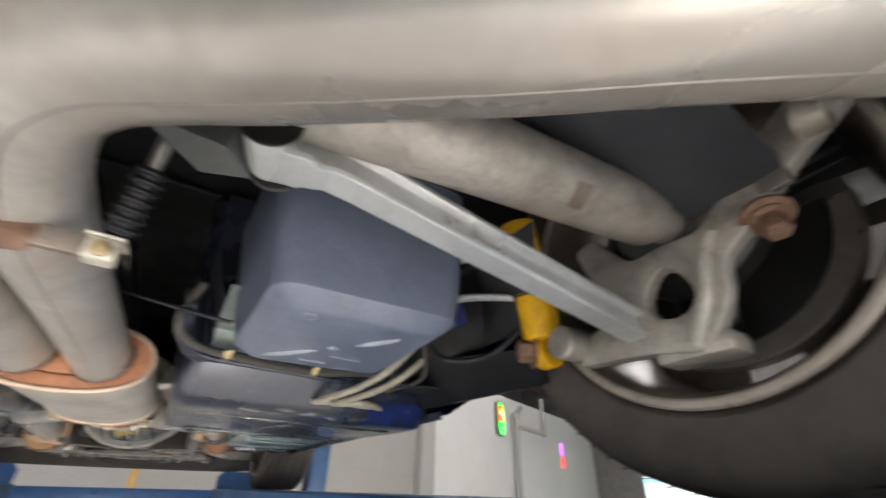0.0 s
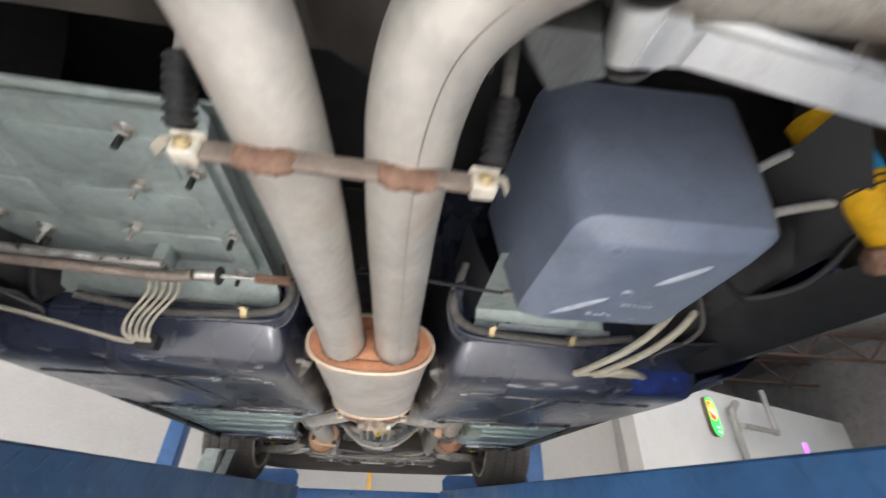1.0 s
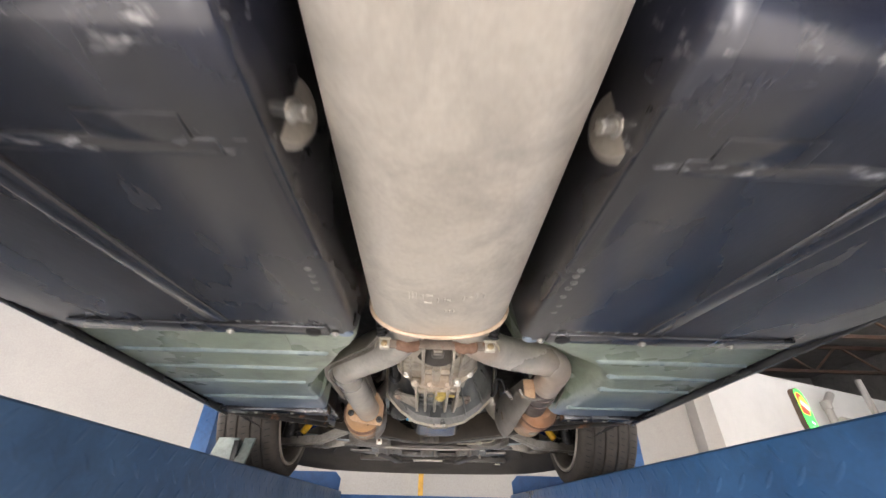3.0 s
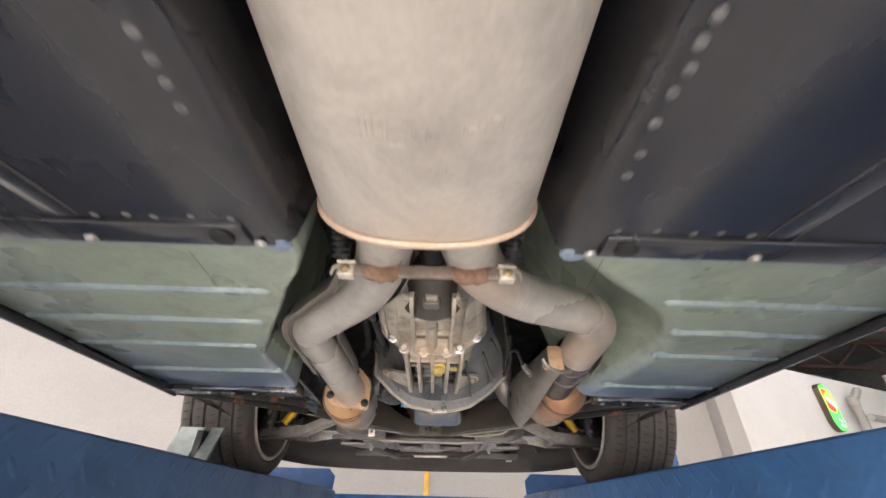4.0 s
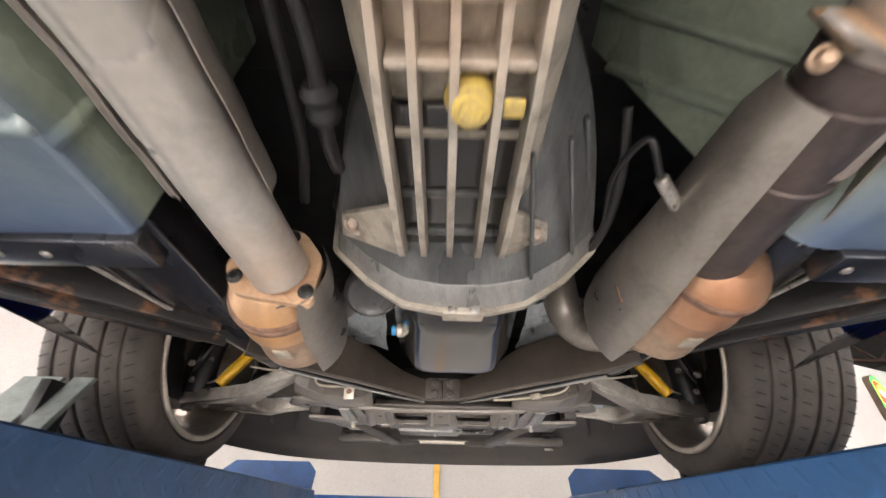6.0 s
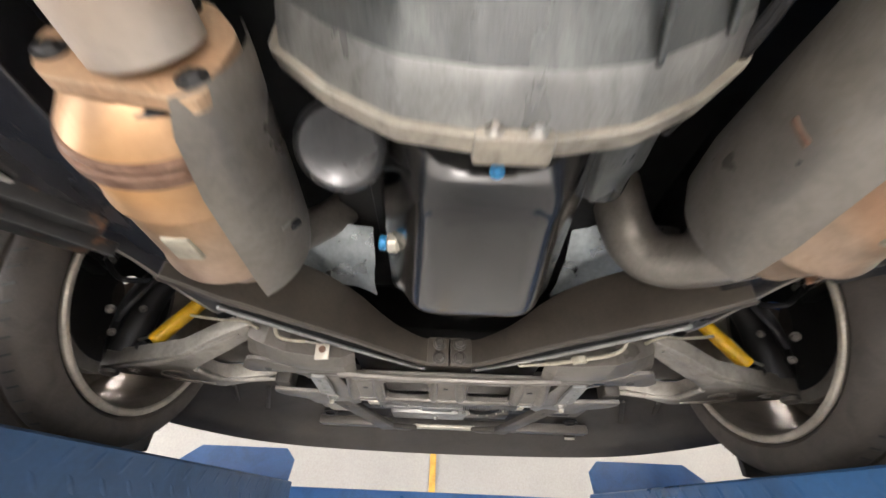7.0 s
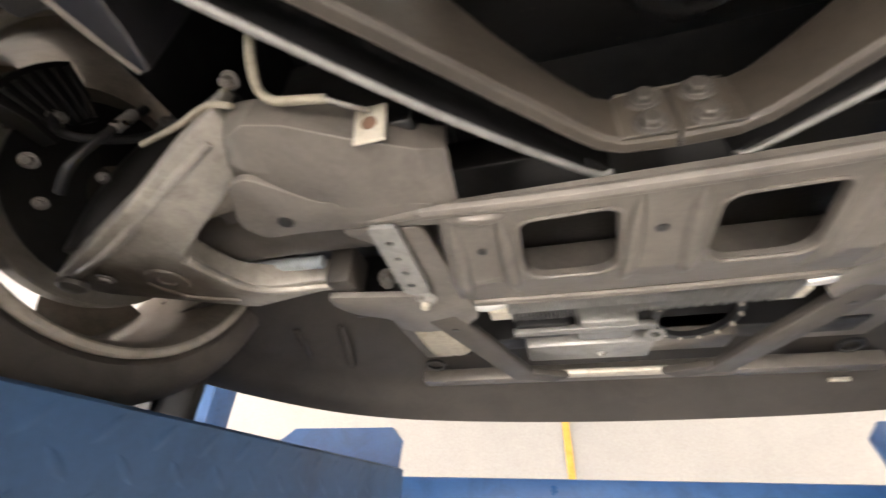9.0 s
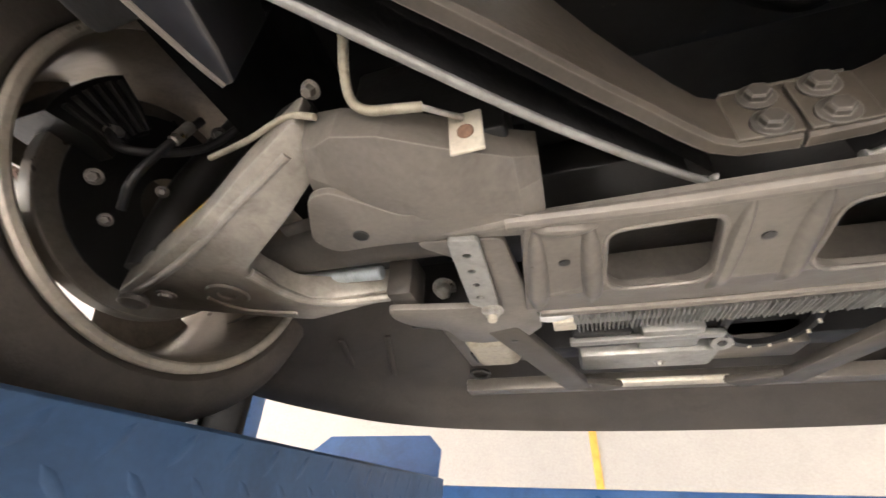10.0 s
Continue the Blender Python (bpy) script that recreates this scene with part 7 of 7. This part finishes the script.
arm_ = part("lateral_arm", loft([[p + sd * a * (1.35 if i < 6 else 1) + u * (b * (1.0 if i < 8 else 0.84) + 0.002) for a, b in sec] for i, (p, f, sd, u) in enumerate(fs)]), "alu", ra, "bright forged lateral arm", 30)
part("arm_boss", lathe([(0.013, -0.021), (0.0175, -0.020), (0.0185, 0.020), (0.013, 0.021)], (0.176, 0.234, 1.957), (0.25, 1, 0.1), 24), "alu", arm_)
for d in (-1, 1):
    part("bush_washer", lathe([(0.010, 0), (0.020, 0.001), (0.021, 0.003), (0.014, 0.004)], (0.178 + 0.006 * d, 0.234 + 0.023 * d, 1.956 + 0.002 * d), (0.25 * d, d, 0.1 * d), 24), "blacksteel", arm_, "dark dished washer")
part("arm_bracket", loft([[V3(0.095, 0.240, 1.948), V3(0.150, 0.235, 1.940), V3(0.170, 0.265, 1.945), V3(0.135, 0.288, 1.952)], [V3(0.085, 0.235, 2.03), V3(0.165, 0.23, 2.03), V3(0.185, 0.27, 2.03), V3(0.115, 0.295, 2.03)]]), "bell", ra, "dull grey arm bracket")
shaft = part("half_shaft", lathe([(0.030, -0.06), (0.038, -0.04), (0.0375, 0.30), (0.037, 0.370), (0.032, 0.380), (0.022, 0.385), (0.022, 0.395), (0.026, 0.40), (0.026, 0.45)], (0.215, 0.202, 1.995), (0.66 - 0.215, 0.0, 2.052 - 1.998), 30), "arm", ra, "dull aluminium half shaft", 40)
part("shaft_mark", trough([(0.425, 0.202, 2.0205), (0.445, 0.202, 2.023)], 0.0376, 0.0382, 285, 325, 5, 2), "strap", shaft)
up = part("upright", lathe([(0.030, -0.010), (0.062, -0.010), (0.066, -0.005), (0.066, 0.030), (0.060, 0.036), (0.030, 0.036)], (0.640, 0.21, 2.062), (1, 0, 0), 32, closed=True), "bell", ra, "cast aluminium wheel upright", 40)
wb = plate(rounded([(0.238, 1.884), (0.192, 1.874), (0.166, 1.900), (0.150, 1.930), (0.146, 1.962), (0.112, 1.985), (0.060, 2.028), (0.000, 2.068), (-0.010, 2.100), (0.020, 2.112), (0.064, 2.086), (0.122, 2.040), (0.160, 2.004), (0.205, 2.008), (0.250, 2.004), (0.296, 2.066), (0.330, 2.056), (0.306, 1.992), (0.272, 1.950), (0.345, 1.922), (0.352, 1.892), (0.300, 1.890)], 0.016), [[(0.212 + (0.026 - 0.008 * math.sin(a)) * math.cos(a), 1.948 + 0.030 * math.sin(a)) for a in (2 * math.pi * k / 16 for k in range(16))], [(0.288, 1.915), (0.250, 1.908), (0.262, 1.935)]], 0.606, 0.624, 0.005)
wb.transform(Matrix(((0, 0, 1, 0), (1, 0, 0, 0), (0, 1, 0, 0), (0, 0, 0, 1))))
part("upright_web", wb, "arm", up, "dusty cast aluminium upright")
part("upright_rib", tube([(0.606, 0.200, 1.884), (0.604, 0.176, 1.925), (0.604, 0.164, 1.965), (0.606, 0.150, 1.995)], 0.009, 10), "arm", up, "pale machined rib")
part("knuckle", lathe([(0.05, 0), (0.085, 0.004), (0.10, 0.02), (0.10, 0.05)], (0.645, 0.205, 2.06), (1, 0, 0), 30), "blacksteel", up, "black hub carrier")
part("upright_foot", box(0.610, 0.655, 0.165, 0.250, 1.872, 1.896, 0.008), "arm", up)
part("leg_eye", rod((0.575, 0.352, 1.922), (0.640, 0.350, 1.922), 0.022, 20), "arm", up)
part("upper_eye", rod((0.600, -0.016, 2.092), (0.600, 0.030, 2.092), 0.026, 22), "arm", up)
part("eye_nut", hexbolt((0.600, -0.016, 2.092), (0, -1, 0), 0.012, 0.010), "bolt", up)
part("upright_bolt", hexbolt((0.612, 0.098, 1.985), (-0.35, -0.2, -1), 0.012, 0.022), "darkrust", up, "rusty hex bolt")
part("cam_plate", lathe([(0.024, 0), (0.024, 0.004), (0.017, 0.006)], (0.615, 0.100, 1.992), (-0.35, -0.2, -1), 24), "darkrust", up)
lz = lambda x: 2.087 - 0.25 * (x - 0.36)
ls = part("trailing_plate", loft([[V3(x, y, lz(x) + dz) for x, y in rounded([(0.28, 0.190), (0.45, 0.186), (0.616, 0.164), (0.606, 0.066), (0.475, 0.064), (0.26, 0.09)], 0.012)] for dz in (0, 0.006)]), "panel", ra, "dark flat sheet arm beside the half shaft", 30)
part("sheet_flange", beam((0.618, 0.160, 2.016), (0.608, 0.066, 2.020), 0.010, 0.022, 0.003), "grey", ls)
part("sheet_lug", lathe([(0.006, -0.012), (0.020, -0.012), (0.021, 0.012), (0.006, 0.012)], (0.598, 0.030, 2.060), (0, 1, 0.2), 22, closed=True), "cast", ls)
# differential housing, cradle beam with a large bolt
df = thing("rear_cradle", (0, 0.15, 2.05), "dirty grey rear cradle beam and differential", "rear axle")
part("cradle_beam", beam((-0.32, 0.175, 2.015), (0.20, 0.165, 2.015), 0.11, 0.06, 0.010), "cast", df)
part("cradle_bolt", hexbolt((-0.012, 0.196, 1.985), (0, -0.1, -1), 0.015, 0.014), "darkrust", df, "large rusty bolt")
part("differential", lathe([(0.05, 0), (0.08, 0.02), (0.10, 0.07), (0.09, 0.14), (0.05, 0.18)], (0.0, 0.22, 2.14), (0, 1, 0), 28), "dusty", df)
part("red_seal", tube([(-0.15, 0.238, 1.998), (-0.10, 0.236, 1.994), (-0.05, 0.234, 1.996)], 0.006, 10), "redseal", df, "red sealing strip")
part("cradle_beam", beam((-0.50, -0.20, 2.06), (0.55, -0.20, 2.06), 0.12, 0.05, 0.012), "dusty", df)

# ---- wheels ----


def make_wheel(k=1.0):
    w = thing("wheel", (0, 0, 0), "brake dusted alloy wheel with a wide road tyre", "wheel", "road wheels")
    R = 0.3235
    prof = [(0.236 * k, 0.095), (0.250 * k, 0.112), (0.264 * k, 0.128), (0.288, 0.130), (0.306, 0.122), (0.316, 0.110)]
    for gx in (0.075, 0.028, -0.028, -0.075):
        e = 0.0005 * abs(gx) / 0.075
        prof += [(R - e * 6, gx + 0.010), (R - e * 6 - 0.001, gx + 0.0055), (R - 0.0085, gx + 0.004), (R - 0.0085, gx - 0.004), (R - e * 6 - 0.001, gx - 0.0055), (R - e * 6, gx - 0.010)]
    prof += [(0.316, -0.110), (0.306, -0.122), (0.288, -0.130), (0.264 * k, -0.128), (0.250 * k, -0.112), (0.236 * k, -0.095)]
    ty = part("tyre", lathe(prof, (0, 0, 0), (1, 0, 0), 96, closed=True), "rubber", w, "worn black road tyre with four grooves", 30)
    cuts = bmesh.new()
    for n_ in range(72):
        a = 2 * math.pi * n_ / 72
        for gx, wd2 in ((0.098, 0.022), (0.0515, 0.016), (0.0, 0.018), (-0.0515, 0.016), (-0.098, 0.022)):
            c, sn_ = math.cos(a + gx * 0.6), math.sin(a + gx * 0.6)
            rr = R - (0.0034 if abs(gx) > 0.09 else 0.0002)
            t0, t1 = V3(0, c, sn_), V3(0, -sn_, c)
            q = [V3(gx - wd2 / 2, 0, 0) + t0 * rr - t1 * 0.0016, V3(gx + wd2 / 2, 0, 0) + t0 * rr - t1 * 0.0016 + t1 * 0.006, V3(gx + wd2 / 2, 0, 0) + t0 * rr + t1 * 0.0016 + t1 * 0.006, V3(gx - wd2 / 2, 0, 0) + t0 * rr + t1 * 0.0016]
            hi = [p + t0 * 0.0003 for p in q]
            vs = [cuts.verts.new(p) for p in q + hi]
            for f in ((4, 5, 6, 7), (0, 1, 5, 4), (1, 2, 6, 5), (2, 3, 7, 6), (3, 0, 4, 7)):
                cuts.faces.new([vs[i] for i in f])
    part("tread_pattern", cuts, "boot", ty)["kind"] = "stuff"
    rim = part("rim", lathe([(r * k, h) for r, h in ((0.248, -0.126), (0.2515, -0.122), (0.250, -0.112), (0.238, -0.098), (0.234, -0.05), (0.226, 0.04), (0.228, 0.085), (0.236, 0.098), (0.249, 0.108), (0.251, 0.116), (0.246, 0.120), (0.226, 0.110), (0.220, 0.085), (0.219, 0.04), (0.226, -0.05), (0.229, -0.095), (0.234, -0.112), (0.242, -0.124))], (0, 0, 0), (1, 0, 0), 72, closed=True), "rim", w, "brown dusted alloy rim", 40)
    part("rim_lip", lathe([(r * k, h) for r, h in ((0.2405, -0.1265), (0.2440, -0.1295), (0.2515, -0.1300), (0.2550, -0.1265), (0.2550, -0.121), (0.2410, -0.119))], (0, 0, 0), (1, 0, 0), 72, closed=True), "lip", rim, "pale rim lip")
    for n_ in range(5):
        a = 2 * math.pi * n_ / 5 + 0.3
        d = V3(0, math.cos(a), math.sin(a))
        t = V3(0, -math.sin(a), math.cos(a))
        sp = loft([[d * r + t * (ww * q[0]) + V3(xo + q[1], 0, 0) for q in ((-1, -0.012), (1, -0.012), (0.8, 0.014), (-0.8, 0.014))] for r, ww, xo in ((0.045, 0.034, 0.075), (0.11, 0.048, 0.082), (0.17, 0.072, 0.085), (0.224 * k, 0.105, 0.080))])
        part("spoke", sp, "rim", rim)
    part("hub", lathe([(0.072, 0.030), (0.072, 0.080), (0.055, 0.095), (0.02, 0.098)], (0, 0, 0), (1, 0, 0), 32), "dusty", w, "dark hub")
    disc = part("brake_disc", lathe([(0.080, -0.030), (0.172, -0.030), (0.174, -0.028), (0.174, -0.006), (0.172, -0.004), (0.080, -0.004)], (0, 0, 0), (1, 0, 0), 64, closed=True), "shield", w, "worn steel brake disc")
    ca_ = []
    for r, x0, x1 in ((0.115, -0.062, 0.022), (0.150, -0.070, 0.026), (0.198, -0.062, 0.022)):
        ca_.append([V3(x, r * math.cos(a), r * math.sin(a)) for x, a in [(x0, math.pi * 0.80 + 0.11 * k) for k in range(7)] + [(x1, math.pi * 0.80 + 0.11 * (6 - k)) for k in range(7)]])
    cal = part("brake_caliper", loft(ca_), "blacksteel", w, "black brake caliper")
    for k in range(6):
        a = math.pi * 0.82 + 0.1 * k
        part("caliper_fin", beam(V3(-0.071, 0.120 * math.cos(a), 0.120 * math.sin(a)), V3(-0.067, 0.190 * math.cos(a), 0.190 * math.sin(a)), 0.006, 0.010, 0.001, up=(1, 0, 0)), "blacksteel", cal)
    part("dust_shield", lathe([(0.05, -0.040), (0.150, -0.036), (0.150, -0.034), (0.05, -0.038)], (0, 0, 0), (1, 0, 0), 40, closed=True), "blacksteel", w)
    part("upright_knuckle", tube([(-0.09, -0.01, -0.15), (-0.075, 0.0, -0.08), (-0.07, 0.01, 0.0), (-0.10, 0.02, 0.09), (-0.15, 0.02, 0.17)], lambda f: 0.026 + 0.012 * math.sin(math.pi * f), 14), "blacksteel", w, "black wheel upright")
    part("brake_hose", tube([(-0.07, -0.14, 0.02), (-0.12, -0.13, -0.02), (-0.17, -0.08, 0.02), (-0.22, -0.06, 0.10)], 0.006, 10), "boot", w)
    part("hose_union", hexbolt((-0.072, -0.135, 0.02), (-1, 0, 0), 0.008, 0.012), "bolt", w, "bright hose union")
    return w


WZ = RT + 0.3235
w0, w1 = make_wheel(), make_wheel(0.92)
copy_thing(w0, Matrix.Translation((-0.792, 2.91, WZ)) @ Matrix.Diagonal((-1, 1, 1, 1)))
copy_thing(w1, Matrix.Translation((-0.792, 0.225, WZ)) @ Matrix.Diagonal((-1, 1, 1, 1)))
w1.matrix_basis = pose(0.792, 0.225, WZ)
w0.matrix_basis = pose(0.792, 2.91, WZ)

# ---- nose: radiator support and bumper underside ----
rd = thing("radiator_support", (0, 3.3, 1.9), "dusty aluminium radiator support with cooler", "radiator")
part("front_bar", box(-0.405, 0.470, 3.455, 3.500, 1.898, 1.925, 0.004), "grey", rd, "dusty grey front bar")
part("centre_strip", box(-0.095, 0.098, 3.405, 3.440, 1.890, 1.900, 0.003), "cream", rd, "pale worn strip")
part("lower_tank", box(-0.158, 0.062, 3.292, 3.378, 1.908, 1.95, 0.008), "tray", rd, "dull aluminium radiator tank")
part("cooler_box", box(-0.066, 0.022, 3.195, 3.275, 1.910, 1.96, 0.006), "tray", rd)
part("cooler_box", box(0.012, 0.19, 3.300, 3.37, 1.915, 1.96, 0.006), "grey", rd)
cooler = part("finned_tube", rod((-0.165, 3.078, 1.902), (0.178, 3.070, 1.902), 0.015, 18), "tray", rd, "aluminium cooler tube with comb fins")
fins = bmesh.new()
for k in range(62):
    fx = -0.160 + 0.0054 * k
    dy_ = -0.024 * (fx + 0.16)
    fins = box(fx, fx + 0.0014, 3.056 + dy_, 3.100 + dy_, 1.883 + 0.0008 * (k % 3), 1.920, 0, fins)
part("fin_comb", fins, "tray", cooler)["kind"] = "stuff"
for s in (-1, 1):
    part("end_fitting", box(min(s * 0.162, s * 0.192), max(s * 0.162, s * 0.192), 3.078, 3.108, 1.890, 1.899, 0.002), "cream", cooler, "pale end fitting")
    part("cooler_pipe", tube([(s * 0.16, 3.076, 1.904), (s * 0.190, 3.074, 1.898), (s * 0.210, 3.064, 1.898), (s * 0.232, 3.058, 1.912), (s * 0.245, 3.055, 1.94)], 0.007, 12), "alu", cooler)
fan_ = part("fan_ring", lathe([(0.056, 0), (0.066, 0.002), (0.068, 0.008), (0.056, 0.010)], (0.110, 3.225, 1.930), (0.05, -0.2, -1), 36, closed=True), "boot", rd, "black fan ring")
for k in range(14):
    a = 2 * math.pi * k / 14
    part("ring_tooth", box(0.110 + 0.062 * math.cos(a) - 0.002, 0.110 + 0.062 * math.cos(a) + 0.002, 3.225 + 0.060 * math.sin(a) - 0.002, 3.225 + 0.060 * math.sin(a) + 0.002, 1.918 - 0.012 * math.sin(a), 1.926 - 0.012 * math.sin(a), 0.0005), "cream", fan_)
part("cooler_eye", lathe([(0.007, -0.004), (0.016, -0.004), (0.017, 0), (0.016, 0.004), (0.007, 0.004)], (0.054, 3.262, 1.912), (0, -0.4, -1), 20, closed=True), "tray", rd, "dull aluminium eye bracket")
part("vent_box", box(-0.166, -0.080, 3.200, 3.262, 1.915, 1.935, 0.003), "boot", rd)
part("vent_edge", box(-0.172, 0.050, 3.212, 3.232, 1.908, 1.918, 0.002), "tray", rd)
# Added dark box hides the bright wall ahead of the engine.
part("dark_nose_box", box(-0.36, 0.38, 3.30, 3.36, 1.93, 2.33, 0.004), "boot", rd, "added dark box in place of the radiator core")
part("tank_bolt", hexbolt((-0.025, 3.34, 1.908), (0, 0, -1), 0.006, 0.005), "bolt", rd)
for s in (-1, 1):
    part("tow_eye", lathe([(0.016, -0.003), (0.022, -0.003), (0.022, 0.003), (0.016, 0.003)], (s * 0.385 + 0.02, 3.42, 1.925), (0, 0.2, 1), 24, closed=True), "blacksteel", rd)
    part("support_pin", rod((s * 0.44 + 0.03, 3.516, 1.925), (s * 0.44 + 0.03, 3.512, 1.945), 0.007, 12), "bolt", rd)
    if s < 0:
        part("washer_bottle", box(-0.352, -0.262, 3.205, 3.345, 1.914, 2.02, 0.022, seg=4), "hose", rd, "pale moulded washer bottle")
    part("side_bracket", box(min(s * 0.30, s * 0.40) + 0.02, max(s * 0.30, s * 0.40) + 0.02, 3.14, 3.40, 1.935, 1.95, 0.004), "grey", rd)
part("white_tab", box(0.418, 0.452, 3.545, 3.556, 1.892, 1.900, 0.002), "cream", rd, "small white tab")

edge = [(-0.880, 3.10, 1.875), (-0.830, 3.20, 1.862), (-0.760, 3.34, 1.853), (-0.655, 3.49, 1.847), (-0.53, 3.585, 1.845), (-0.385, 3.640, 1.845), (-0.20, 3.672, 1.845), (0.0, 3.682, 1.845), (0.20, 3.668, 1.845), (0.40, 3.632, 1.845), (0.54, 3.575, 1.845), (0.64, 3.49, 1.847), (0.735, 3.34, 1.853), (0.800, 3.20, 1.862), (0.860, 3.10, 1.875)]
edge = smooth_path(edge, 4)


def offset(p, k, z):
    return V3(p.x * (1 - k * 0.55), 3.10 + (p.y - 3.10) * (1 - k), z)


bumper = thing("bumper_cover", (0, 3.5, 1.9), "dark dusty plastic bumper cover and air dam", "bumper")
rows = [[offset(p, k, z + (p.z - 1.845) * 0.6) for p in edge] for k, z in ((0.72, 2.03), (0.55, 1.99), (0.36, 1.955), (0.20, 1.925), (0.12, 1.905), (0.095, 1.880), (0.05, 1.862), (0.012, 1.850))]
rows += [[V3(p.x, p.y, p.z) for p in edge], [V3(p.x * 1.008, p.y + 0.006, p.z + 0.006) for p in edge], [V3(p.x * 1.03, p.y + 0.04, p.z + 0.07) for p in edge]]
part("under_tray", loft(rows, closed=False), "plastic", bumper, "dusty black under tray with a curved edge", 50)
part("bumper_face", loft([[V3(p.x * 1.03, p.y + 0.041, p.z + 0.071) for p in edge], [V3(p.x * 1.05, p.y + 0.07, p.z + 0.22) for p in edge], [V3(p.x * 1.04, p.y + 0.03, p.z + 0.42) for p in edge]], closed=False), "paint", bumper, "blue painted bumper face")
for s in (-1, 1):
    for k in range(2):
        part("tray_rib", beam((s * (0.50 + 0.10 * k), 3.22, 1.948), (s * (0.56 + 0.09 * k), 3.40, 1.928), 0.012, 0.008, 0.003), "plastic", bumper)
# black air deflectors ahead of the front tyres
for s in (-1, 1):
    fd = part("air_deflector", box(min(s * 0.765, s * 0.945), max(s * 0.765, s * 0.945), 3.195, 3.215, 1.772, 1.905, 0.006), "plastic", bumper, "black plastic air deflector flap")
    part("deflector_rib", box(min(s * 0.85, s * 0.856), max(s * 0.85, s * 0.856), 3.185, 3.195, 1.78, 1.90, 0.001), "plastic", fd)
